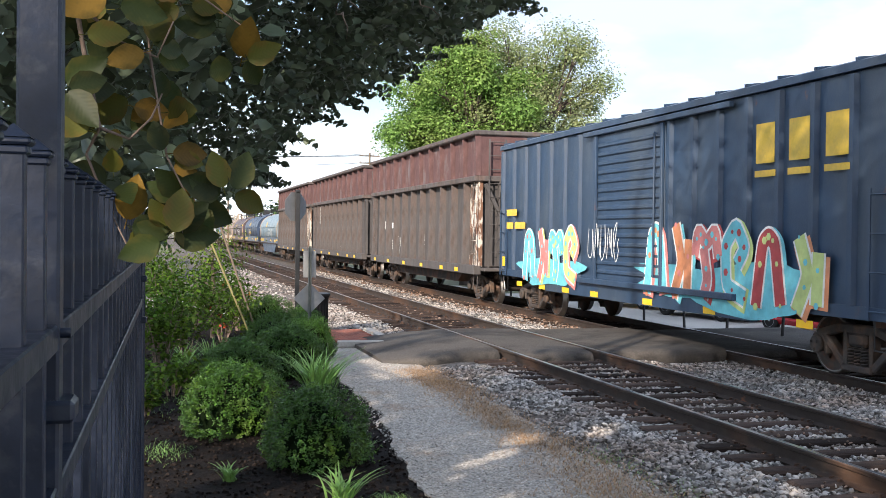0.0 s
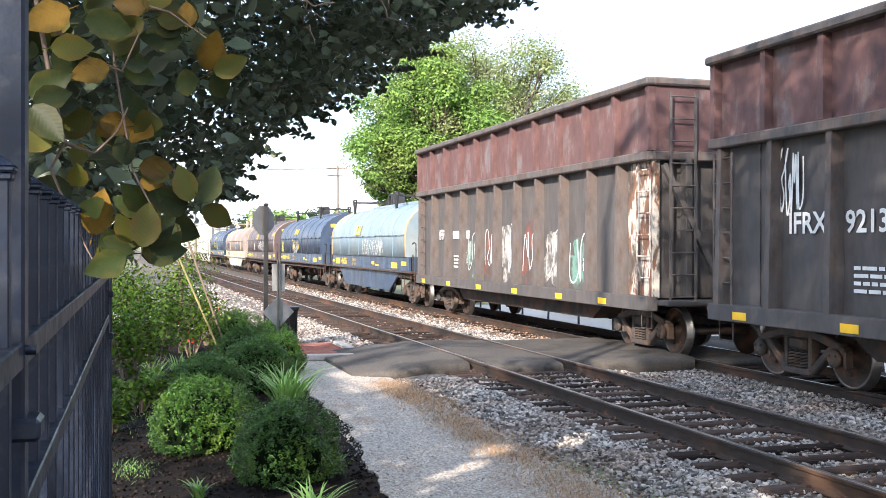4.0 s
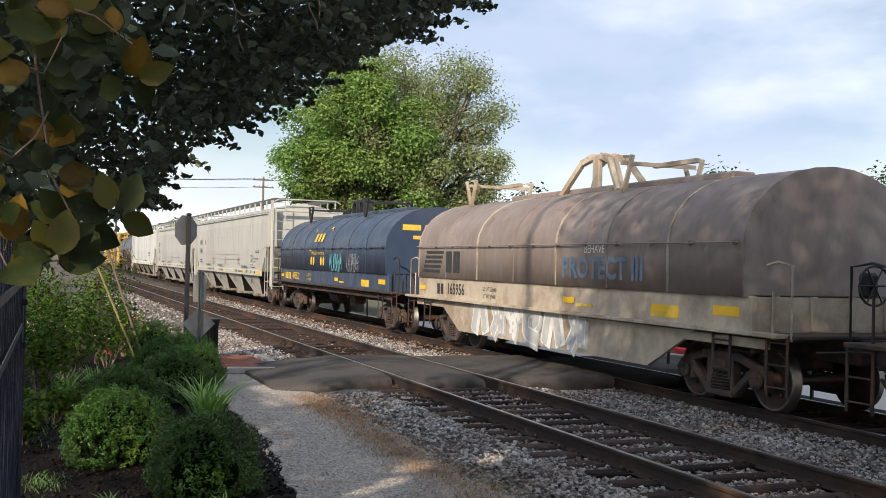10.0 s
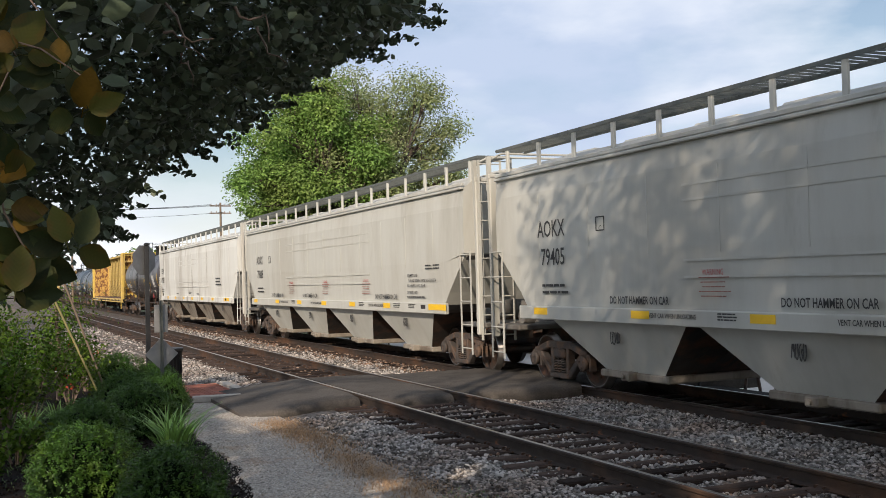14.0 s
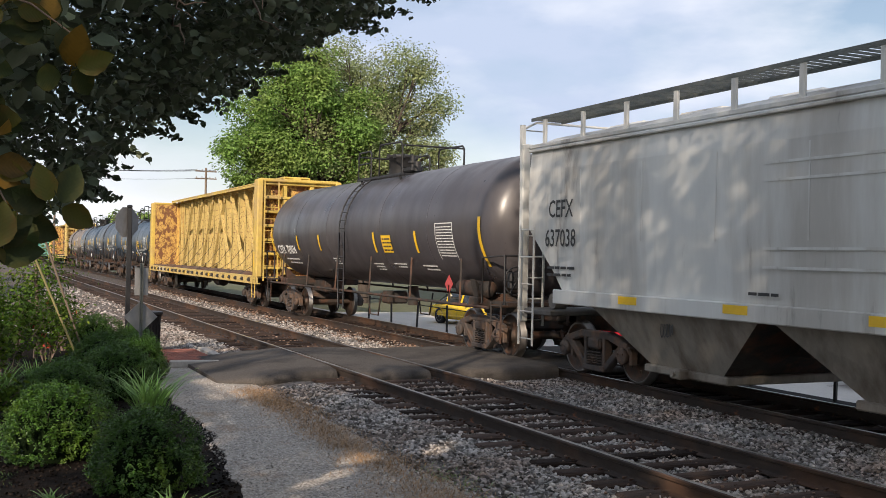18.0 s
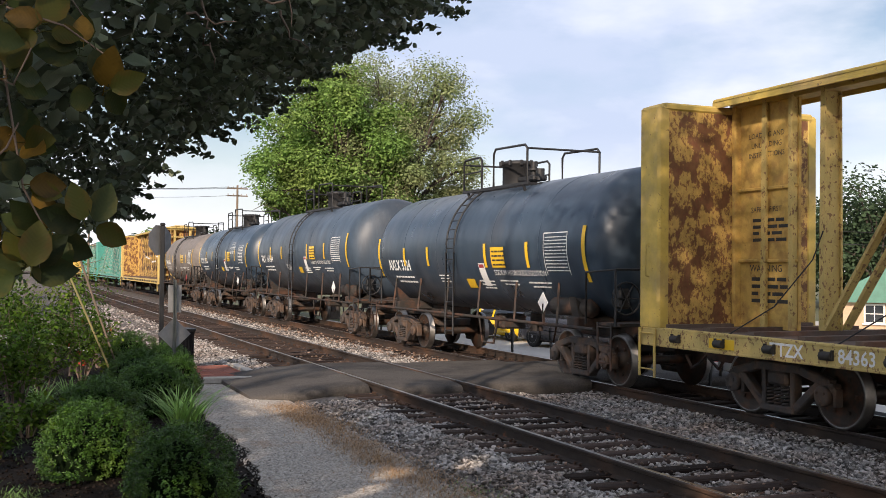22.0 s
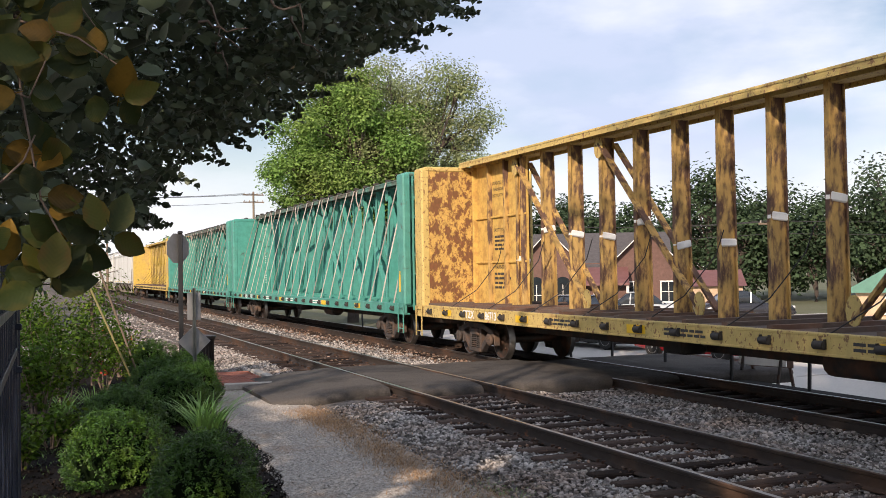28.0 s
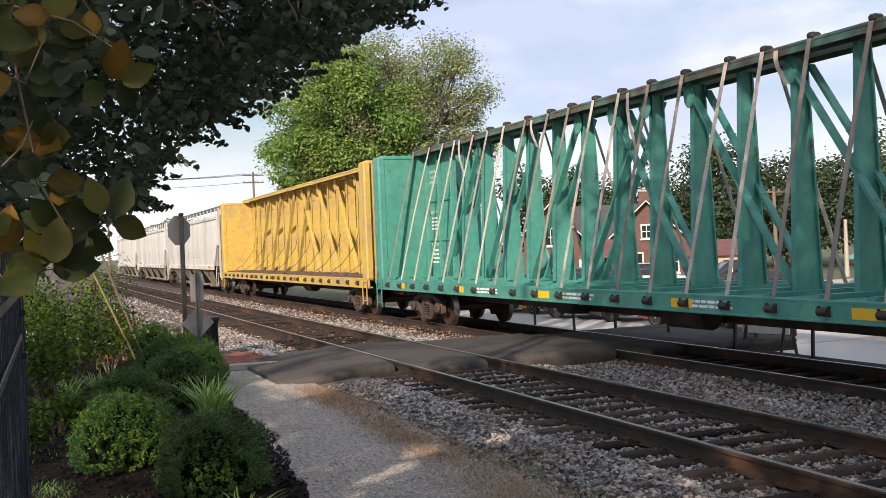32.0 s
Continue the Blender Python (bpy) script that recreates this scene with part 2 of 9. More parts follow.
def pebbled(name, dark, light, size, stain, stain_size=0.7, stain_edge=(0.55, 0.68), bump=0.6):
    """Small stones packed side by side, each of its own tone, with soft stains over them."""
    m = bpy.data.materials.new(name)
    m.use_nodes = True
    n, l = m.node_tree.nodes, m.node_tree.links
    bs = n["Principled BSDF"]
    bs.inputs["Roughness"].default_value = 0.93
    bs.inputs["Specular IOR Level"].default_value = 0.25
    tc = n.new("ShaderNodeTexCoord")
    vo = n.new("ShaderNodeTexVoronoi")
    vo.inputs["Scale"].default_value = 1.0 / size
    l.new(tc.outputs["Object"], vo.inputs["Vector"])
    bw = n.new("ShaderNodeRGBToBW")
    l.new(vo.outputs["Color"], bw.inputs["Color"])
    ramp = n.new("ShaderNodeMix")
    ramp.data_type = "RGBA"
    ramp.inputs["A"].default_value, ramp.inputs["B"].default_value = (*dark, 1), (*light, 1)
    l.new(bw.outputs["Val"], ramp.inputs["Factor"])
    no = n.new("ShaderNodeTexNoise")
    no.inputs["Scale"].default_value, no.inputs["Detail"].default_value, no.inputs["Roughness"].default_value = stain_size, 8.0, 0.65
    l.new(tc.outputs["Object"], no.inputs["Vector"])
    rg = n.new("ShaderNodeMapRange")
    rg.inputs["From Min"].default_value, rg.inputs["From Max"].default_value = stain_edge
    rg.inputs["To Max"].default_value = 0.75
    l.new(no.outputs["Fac"], rg.inputs["Value"])
    st = n.new("ShaderNodeMix")
    st.data_type = "RGBA"
    st.inputs["B"].default_value = (*stain, 1)
    l.new(rg.outputs["Result"], st.inputs["Factor"])
    l.new(ramp.outputs["Result"], st.inputs["A"])
    l.new(st.outputs["Result"], bs.inputs["Base Color"])
    bu = n.new("ShaderNodeBump")
    bu.invert = True
    bu.inputs["Strength"].default_value, bu.inputs["Distance"].default_value = bump, size * 0.6
    l.new(vo.outputs["Distance"], bu.inputs["Height"])
    l.new(bu.outputs["Normal"], bs.inputs["Normal"])
    return m


def leaf_skin(name, base, edge_colour):
    """A broad leaf, its midrib along y from 0 to 1: pleated side veins, browned margin and tip, a waxy face."""
    m = bpy.data.materials.new(name)
    m.use_nodes = True
    n, l = m.node_tree.nodes, m.node_tree.links
    bs = n["Principled BSDF"]
    bs.inputs["Roughness"].default_value = 0.5
    bs.inputs["Specular IOR Level"].default_value = 0.22
    tc, sx = n.new("ShaderNodeTexCoord"), n.new("ShaderNodeSeparateXYZ")
    l.new(tc.outputs["Object"], sx.inputs["Vector"])

    def calc(kind, a, b=None, c=None):
        q = n.new("ShaderNodeMath")
        q.operation = kind
        for k, v in enumerate((a, b, c)):
            if v is None:
                continue
            if isinstance(v, bpy.types.NodeSocket):
                l.new(v, q.inputs[k])
            else:
                q.inputs[k].default_value = v
        return q.outputs["Value"]

    side = calc("ABSOLUTE", sx.outputs["X"])
    ridge = calc("SINE", calc("MULTIPLY_ADD", calc("MULTIPLY_ADD", side, -0.9, sx.outputs["Y"]), 58.0, 0.0))
    no, ob = n.new("ShaderNodeTexNoise"), n.new("ShaderNodeObjectInfo")
    no.inputs["Scale"].default_value, no.inputs["Detail"].default_value = 5.0, 6.0
    l.new(tc.outputs["Object"], no.inputs["Vector"])
    worn = calc("ADD", calc("MULTIPLY", side, 1.1), calc("MULTIPLY", no.outputs["Fac"], 0.9))
    rg = n.new("ShaderNodeMapRange")
    rg.inputs["From Min"].default_value, rg.inputs["From Max"].default_value = 0.55, 0.95
    l.new(worn, rg.inputs["Value"])
    mx = n.new("ShaderNodeMix")
    mx.data_type = "RGBA"
    mx.inputs["A"].default_value, mx.inputs["B"].default_value = (*base, 1), (*edge_colour, 1)
    l.new(rg.outputs["Result"], mx.inputs["Factor"])
    sc = n.new("ShaderNodeVectorMath")
    sc.operation = "SCALE"
    l.new(mx.outputs["Result"], sc.inputs[0])
    l.new(calc("MULTIPLY_ADD", ridge, 0.025, calc("MULTIPLY_ADD", ob.outputs["Random"], 0.8, 0.6)), sc.inputs["Scale"])
    l.new(sc.outputs["Vector"], bs.inputs["Base Color"])
    bu = n.new("ShaderNodeBump")
    bu.inputs["Strength"].default_value, bu.inputs["Distance"].default_value = 0.08, 0.0008
    l.new(ridge, bu.inputs["Height"])
    l.new(bu.outputs["Normal"], bs.inputs["Normal"])
    tr, mxs = n.new("ShaderNodeBsdfTranslucent"), n.new("ShaderNodeMixShader")
    l.new(sc.outputs["Vector"], tr.inputs["Color"])
    mxs.inputs["Fac"].default_value = 0.3
    l.new(bs.outputs["BSDF"], mxs.inputs[1])
    l.new(tr.outputs["BSDF"], mxs.inputs[2])
    l.new(mxs.outputs["Shader"], n["Material Output"].inputs["Surface"])
    return m


RUST = (0.16, 0.06, 0.025)
M_GROUND = shade("dry_ground", (0.13, 0.13, 0.07), 0.95, second=(0.07, 0.10, 0.03), patch=0.15, grain=3)
M_MULCH = shade("dark_mulch", (0.0085, 0.0070, 0.0062), 0.95, grain=30, spread=0.6, second=(0.022, 0.014, 0.010), patch=6, bump=1.0, fine=45, spec=0.1)
M_CHIP = shade("mulch_chips", (0.016, 0.012, 0.010), 0.95, grain=10, spread=0.4, island=0.8, bump=0, spec=0.15)
M_GRAVEL = pebbled("path_gravel", (0.16, 0.14, 0.118), (0.56, 0.51, 0.445), 0.020, (0.27, 0.17, 0.10), 0.8, (0.54, 0.70))
M_PEBBLE = shade("path_pebble", (0.42, 0.395, 0.365), 0.95, grain=20, spread=0.2, island=0.4, bump=0)
M_STRAW = shade("dry_straw", (0.34, 0.215, 0.115), 0.95, grain=30, spread=0.3, island=0.5, bump=0)
M_BALLAST = pebbled("ballast_bed", (0.045, 0.040, 0.036), (0.22, 0.20, 0.185), 0.055, (0.12, 0.075, 0.05), 0.6, (0.48, 0.68), 1.0)
M_STONE = shade("ballast_stone", (0.33, 0.31, 0.29), 0.92, spec=0.25, grain=12, spread=0.3, island=0.72, second=(0.22, 0.14, 0.095), patch=0.8, bump=0.2)
M_STONERUST = shade("rust_stained_stone", (0.215, 0.155, 0.12), 0.92, spec=0.25, grain=12, spread=0.3, island=0.65, second=(0.19, 0.09, 0.05), patch=0.7, bump=0.2)
M_TIE = shade("creosoted_tie", (0.040, 0.028, 0.023), 0.9, grain=14, spread=0.45, stretch=(0.4, 4, 4), second=(0.095, 0.068, 0.054), patch=1.5, per_object=0.55, bump=0.8, fine=18, spec=0.12)
M_RAIL = shade("rusty_rail", (0.048, 0.037, 0.031), 0.75, metal=0.2, grain=9, second=(0.20, 0.095, 0.045), patch=0.5, amount=0.55, edge=(0.5, 0.66), third=(0.36, 0.13, 0.045), patch3=1.6, amount3=0.75, edge3=(0.63, 0.69), stretch=(1, 0.5, 1), bump=0.3, spec=0.25)
M_RAILTOP = shade("polished_rail_head", (0.42, 0.39, 0.36), 0.33, metal=1.0, grain=20, spread=0.2, stretch=(1, 0.05, 1), bump=0.05)
M_PLATE = shade("tie_plate_steel", (0.085, 0.05, 0.035), 0.8, metal=0.3)
M_ASPHALT = shade("worn_asphalt", (0.088, 0.079, 0.071), 0.92, grain=40, spread=0.35, second=(0.038, 0.035, 0.033), patch=0.55, amount=0.75, edge=(0.48, 0.60), third=(0.15, 0.135, 0.12), patch3=1.3, bump=1.0, fine=45, spec=0.2)
M_LOT = shade("parking_asphalt", (0.53, 0.505, 0.465), 0.9, grain=30, spread=0.12, second=(0.40, 0.38, 0.35), patch=0.35, stretch=(1, 0.4, 1), bump=0.3)
M_STRIP = shade("fresh_dark_asphalt", (0.020, 0.019, 0.018), 0.9, grain=40, spread=0.4, bump=0.6, spec=0.15)
M_CONC = shade("concrete", (0.42, 0.39, 0.35), 0.9, grain=14, second=(0.28, 0.25, 0.21), patch=0.8)
M_BRICK = shade("red_brick", (0.26, 0.085, 0.055), 0.9, grain=20, per_object=0.3, second=(0.20, 0.09, 0.06), patch=3)
M_FENCE = shade("black_fence_paint", (0.0085, 0.014, 0.030), 0.42, grain=40, spread=0.3, second=(0.040, 0.046, 0.058), patch=22, amount=0.5, edge=(0.54, 0.64), bump=0.08, spec=0.35)
M_BLACK = shade("black_steel", (0.018, 0.018, 0.019), 0.55, grain=8)
M_SIGNBACK = shade("galvanised_sheet", (0.24, 0.24, 0.24), 0.6, metal=0.2, grain=6)
M_POSTGREY = shade("galvanised_post", (0.13, 0.14, 0.13), 0.6, metal=0.4)
M_BIN = shade("black_plastic", (0.006, 0.007, 0.009), 0.5, bump=0.1, spec=0.2)
M_WOOD = shade("grey_stake", (0.19, 0.145, 0.105), 0.85, grain=10, stretch=(6, 6, 0.6))
M_YSTAKE = shade("yellow_tape", (0.25, 0.22, 0.09), 0.7)
M_BARK = shade("bark", (0.07, 0.055, 0.045), 0.95, grain=7, spread=0.4, stretch=(3, 3, 0.6), bump=0.9, fine=14)
M_TWIG = shade("twig", (0.17, 0.125, 0.10), 0.85, grain=40, spread=0.3)
M_LEAFDARK = shade("beech_leaf_shade", (0.098, 0.128, 0.080), 0.42, grain=6, island=0.45, bump=0.1, thin=0.18)
M_LEAFNEAR = leaf_skin("beech_leaf", (0.032, 0.047, 0.013), (0.070, 0.068, 0.016))
M_LEAFRED = leaf_skin("golden_leaf", (0.20, 0.120, 0.020), (0.09, 0.065, 0.014))
M_LEAFOLIVE = leaf_skin("olive_leaf", (0.095, 0.098, 0.018), (0.14, 0.09, 0.018))
M_LEAFTREE = shade("maple_leaf", (0.20, 0.335, 0.085), 0.6, spec=0.25, grain=2, island=0.45, second=(0.26, 0.31, 0.09), patch=0.25, amount=0.6, bump=0, thin=0.4)
M_LEAFTREE2 = shade("locust_leaf", (0.285, 0.35, 0.155), 0.6, spec=0.25, grain=2, island=0.45, second=(0.27, 0.24, 0.14), patch=0.3, amount=0.6, bump=0, thin=0.42)
M_LEAFFAR = shade("far_leaf", (0.052, 0.085, 0.042), 0.8, grain=0.8, island=0.5, bump=0, thin=0.25, spec=0.2)
M_BOX = shade("boxwood_leaf", (0.052, 0.125, 0.013), 0.42, grain=5, island=0.5, second=(0.125, 0.195, 0.020), patch=2.0, amount=0.6, edge=(0.50, 0.64), bump=0, thin=0.22)
M_BLADE = shade("daylily_blade", (0.23, 0.40, 0.10), 0.5, grain=10, island=0.35, bump=0, thin=0.25)
M_SHRUB = shade("garden_shrub_leaf", (0.060, 0.122, 0.012), 0.6, spec=0.2, grain=4, island=0.7, second=(0.15, 0.19, 0.026), patch=1.2, amount=0.7, bump=0, thin=0.35)
M_FLOWER = shade("red_petal", (0.45, 0.05, 0.02), 0.6, island=0.3, bump=0)

# train
M_WHEEL = shade("wheel_steel", (0.07, 0.055, 0.045), 0.6, metal=0.6, second=RUST, patch=4)
M_TREAD = shade("bright_tread", (0.24, 0.225, 0.21), 0.42, metal=1.0, bump=0.05)
M_TRUCK = shade("truck_steel", (0.052, 0.045, 0.042), 0.75, grain=10, second=(0.13, 0.075, 0.045), patch=3.0, amount=0.8, bump=0.4)
M_UNDER = shade("underframe_grime_bay_shade", (0.030, 0.026, 0.023), 0.85, grain=6, second=RUST, patch=2.5, amount=0.4)
M_BLUE = shade("boxcar_blue", (0.024, 0.050, 0.098), 0.45, grain=3, spread=0.12, second=(0.075, 0.085, 0.09), patch=0.6, amount=0.4, third=RUST, patch3=2.2, amount3=0.5, edge3=(0.66, 0.72), stretch=(1, 1, 0.5))
M_MAROON = shade("coil_maroon", (0.080, 0.060, 0.064), 0.5, grain=3, spread=0.15, second=(0.13, 0.11, 0.108), patch=0.5, amount=0.6, third=RUST, patch3=1.8, amount3=0.3, edge3=(0.63, 0.7), stretch=(1, 1, 0.6))
M_BLUEDARK = shade("coil_blue", (0.036, 0.057, 0.100), 0.42, grain=3, spread=0.15, second=(0.060, 0.062, 0.075), patch=0.5, amount=0.55, third=RUST, patch3=1.8, amount3=0.4, edge3=(0.63, 0.7), stretch=(1, 1, 0.6))
M_BLUELIGHT = shade("faded_coil_blue", (0.17, 0.235, 0.285), 0.5, grain=3, spread=0.15, second=(0.25, 0.27, 0.26), patch=0.7, amount=0.6, third=RUST, patch3=2, amount3=0.5, edge3=(0.66, 0.72))
M_BROWN = shade("weathered_brown", (0.225, 0.182, 0.160), 0.7, grain=4, spread=0.2, second=(0.29, 0.25, 0.23), patch=0.6, amount=0.7, third=RUST, patch3=1.6, amount3=0.6, edge3=(0.58, 0.68), stretch=(1, 1, 0.5))
M_CREAM = shade("cream_sill", (0.46, 0.40, 0.31), 0.75, grain=6, second=(0.26, 0.19, 0.13), patch=1.2, amount=0.7)
M_PEACH = shade("peach_hood_end", (0.50, 0.33, 0.18), 0.7, grain=5, second=(0.30, 0.18, 0.09), patch=1.2, amount=0.6)
M_HOPLOW = shade("gondola_grey_brown", (0.070, 0.065, 0.065), 0.8, grain=5, spread=0.25, second=(0.097, 0.084, 0.079), patch=0.7, amount=0.6, third=(0.12, 0.065, 0.04), patch3=1.4, amount3=0.45, edge3=(0.60, 0.70), stretch=(1, 1, 0.35))
M_HOPTOP = shade("gondola_rusty_red", (0.098, 0.052, 0.052), 0.8, grain=5, spread=0.25, second=(0.14, 0.070, 0.060), patch=1.3, amount=0.75, third=(0.145, 0.145, 0.155), patch3=1.3, amount3=0.75, edge3=(0.52, 0.64), stretch=(1, 1, 0.5))
M_HOPWHITE = shade("flaking_white", (0.60, 0.55, 0.48), 0.8, grain=9, spread=0.25, second=(0.14, 0.06, 0.03), patch=4.5, amount=0.95, edge=(0.46, 0.53), third=(0.05, 0.04, 0.035), patch3=1.6, amount3=0.9, edge3=(0.50, 0.58), stretch=(1, 1, 0.45))
M_HOPRIB = shade("gondola_rib_steel", (0.090, 0.080, 0.078), 0.8, grain=7, spread=0.3, second=(0.13, 0.070, 0.045), patch=2.5, amount=0.4, third=(0.045, 0.04, 0.038), patch3=1.2, amount3=0.6, edge3=(0.50, 0.62), stretch=(1, 1, 0.4))
M_GREY = shade("hopper_grey", (0.47, 0.475, 0.44), 0.55, grain=2.2, spread=0.06, second=(0.36, 0.345, 0.30), patch=0.6, amount=0.6, third=(0.24, 0.21, 0.17), patch3=1.3, amount3=0.4, edge3=(0.58, 0.72), stretch=(1, 1, 0.25), bump=0.1)
M_GREYW = shade("hopper_white", (0.62, 0.63, 0.605), 0.55, grain=2.2, spread=0.08, second=(0.38, 0.36, 0.32), patch=0.8, amount=0.7, third=(0.17, 0.15, 0.13), patch3=1.6, amount3=0.7, edge3=(0.58, 0.68), stretch=(1, 1, 0.16), bump=0.1)
# brown grime, made darker as well for the shade low on the car
M_BAY = shade("grimy_shaded_bay", (0.24, 0.215, 0.18), 0.8, grain=5, spread=0.2, second=(0.11, 0.08, 0.055), patch=1.6, amount=0.8, stretch=(1, 1, 0.4))
# black shells tinted blue for skylight; warm dusty patches imitate their sunlit grey
M_TANKSKY = shade("tank_black_skylit", (0.033, 0.054, 0.082), 0.34, grain=2, spread=0.2, second=(0.080, 0.074, 0.070), patch=0.5, amount=0.5, edge=(0.5, 0.66), third=(0.022, 0.028, 0.038), patch3=0.9, amount3=0.6, edge3=(0.55, 0.66), stretch=(1, 1, 0.3), bump=0.08)
M_TANKDULLSKY = shade("tank_dull_skylit", (0.049, 0.073, 0.104), 0.4, grain=2, spread=0.2, second=(0.11, 0.105, 0.10), patch=0.4, amount=0.6, third=(0.030, 0.044, 0.064), patch3=0.6, amount3=0.7, edge3=(0.5, 0.58), stretch=(1, 1, 0.3), bump=0.08)
M_RUSTPOST = shade("rust_brown_post", (0.12, 0.065, 0.045), 0.8, grain=8, spread=0.3, second=(0.50, 0.32, 0.10), patch=4.0, amount=0.9, edge=(0.44, 0.54), third=(0.06, 0.04, 0.03), patch3=6.0, amount3=0.6, stretch=(1, 1, 0.35))
# black shell: brown sunlit and blue shaded tones are painted in as patches
M_TANKSUN = shade("tank_black_sun_shade", (0.054, 0.051, 0.058), 0.36, grain=2, spread=0.2, second=(0.085, 0.073, 0.068), patch=0.4, amount=0.6, third=(0.030, 0.034, 0.046), patch3=0.5, amount3=0.6, edge3=(0.55, 0.62), stretch=(1, 1, 0.3), bump=0.08)
M_TANKDUST = shade("tank_dusty", (0.17, 0.15, 0.135), 0.6, grain=2, spread=0.2, second=(0.235, 0.20, 0.175), patch=0.5, amount=0.7, bump=0.1)
M_YELLOW = shade("centerbeam_yellow", (0.56, 0.40, 0.085), 0.6, grain=6, spread=0.16, second=(0.44, 0.31, 0.13), patch=0.9, amount=0.8, third=(0.14, 0.07, 0.04), patch3=9.0, amount3=0.85, edge3=(0.62, 0.67))
M_YRUST = shade("rusty_yellow", (0.52, 0.33, 0.09), 0.75, grain=14, spread=0.25, second=(0.13, 0.05, 0.025), patch=4.5, amount=0.9, edge=(0.49, 0.54), third=(0.17, 0.065, 0.03), patch3=17.0, amount3=0.85, edge3=(0.52, 0.57), stretch=(1, 1, 0.7))
M_TANWEB = shade("faded_tan_panel", (0.58, 0.38, 0.10), 0.75, grain=9, spread=0.15, second=(0.36, 0.20, 0.06), patch=5.0, amount=0.7, third=RUST, patch3=3.0, amount3=0.7, edge3=(0.62, 0.68))
M_YRUSTPOST = shade("rusty_yellow_post", (0.55, 0.41, 0.14), 0.75, grain=8, second=(0.15, 0.065, 0.035), patch=16.0, amount=0.85, edge=(0.56, 0.62), third=(0.34, 0.19, 0.08), patch3=2.5, amount3=0.6, stretch=(1, 1, 0.8))
M_GREEN = shade("centerbeam_green", (0.060, 0.275, 0.225), 0.5, grain=5, spread=0.2, second=(0.10, 0.30, 0.25), patch=0.7, amount=0.6, third=(0.075, 0.070, 0.055), patch3=2.6, amount3=0.8, edge3=(0.59, 0.68))
M_CHORD = shade("weathered_green_chord", (0.075, 0.17, 0.14), 0.7, grain=5, spread=0.3, second=(0.10, 0.075, 0.055), patch=1.4, amount=0.85, edge=(0.42, 0.58))
M_STRAP = shade("webbing_strap", (0.42, 0.38, 0.33), 0.85, grain=10, second=(0.24, 0.20, 0.17), patch=1.4, per_object=0.45)
M_WINCH = shade("winch_iron", (0.05, 0.045, 0.04), 0.7, metal=0.4)
M_DECK = shade("deck_steel", (0.12, 0.09, 0.075), 0.85, second=RUST, patch=1.2)
M_REFL = shade("yellow_reflector", (0.80, 0.50, 0.02), 0.4, spread=0.06, bump=0)
M_WHITE = shade("white_paint", (0.78, 0.78, 0.76), 0.6, spread=0.1, bump=0)
M_CSX = shade("yellow_lettering", (0.72, 0.48, 0.05), 0.6, spread=0.12, bump=0, second=(0.45, 0.32, 0.08), patch=3)
M_DARKTEXT = shade("dark_lettering", (0.035, 0.035, 0.035), 0.6, bump=0)

# ---------------------------------------------------------------- ground and tracks
NEAR_X, FAR_X, FAR_Z = 6.56, 10.745, -0.095


def sheet(name, pts, z0, z1, material, label="", category="", kind="structure", rag=0.0):
    b = Build()
    if rag:
        # an uneven outline: short steps along each side, each pushed in or out a little
        fine = []
        for (xa, ya), (xb, yb) in zip(pts, pts[1:] + pts[:1]):
            m = max(1, int(math.hypot(xb - xa, yb - ya) / 0.12))
            for k in range(m):
                x, y = xa + (xb - xa) * k / m, ya + (yb - ya) * k / m
                w = noise.noise(Vector((x * 1.1, y * 1.1, 4))) * 1.3 + noise.noise(Vector((x * 5, y * 5, 9))) * 0.8
                fine.append((x + w * rag, y + w * rag * 0.4))
        pts = fine
    n = len(pts)
    vs = [(x, y, z1) for x, y in pts] + [(x, y, z0) for x, y in pts]
    b.add(vs, [tuple(range(n)), tuple(reversed(range(n, 2 * n)))] + [(i, (i + 1) % n, n + (i + 1) % n, n + i) for i in range(n)])
    return tagged(part(name, b, material), label, category, kind=kind)


b = Build()
b.add([(-2500, -2500, -1.0), (2500, -2500, -1.0), (2500, 2500, -1.0), (-2500, 2500, -1.0)], [(0, 1, 2, 3)])
tagged(part("ground", b, M_GROUND), "dry grassy ground reaching to the horizon", "ground", kind="structure")

# ballast bed: one raised bank under both tracks
b = Build()
b.extrude([(2.6, -1.0), (2.9, -0.27), (4.4, -0.255), (4.95, -0.20), (8.2, -0.205), (8.65, -0.27), (9.1, -0.295), (12.35, -0.30), (13.2, -0.60), (13.6, -1.0)], -420, 420, cap=True)
tagged(part("ballast_bed", b, M_BALLAST), "grey crushed stone ballast under both tracks", "ballast", kind="structure")

RAIL = [(-0.070, -0.178), (-0.070, -0.166), (-0.014, -0.148), (-0.009, -0.140), (-0.009, -0.052), (-0.034, -0.040), (-0.037, -0.012), (-0.026, -0.001),
        (0.026, -0.001), (0.037, -0.012), (0.034, -0.040), (0.009, -0.052), (0.009, -0.140), (0.014, -0.148), (0.070, -0.166), (0.070, -0.178)]


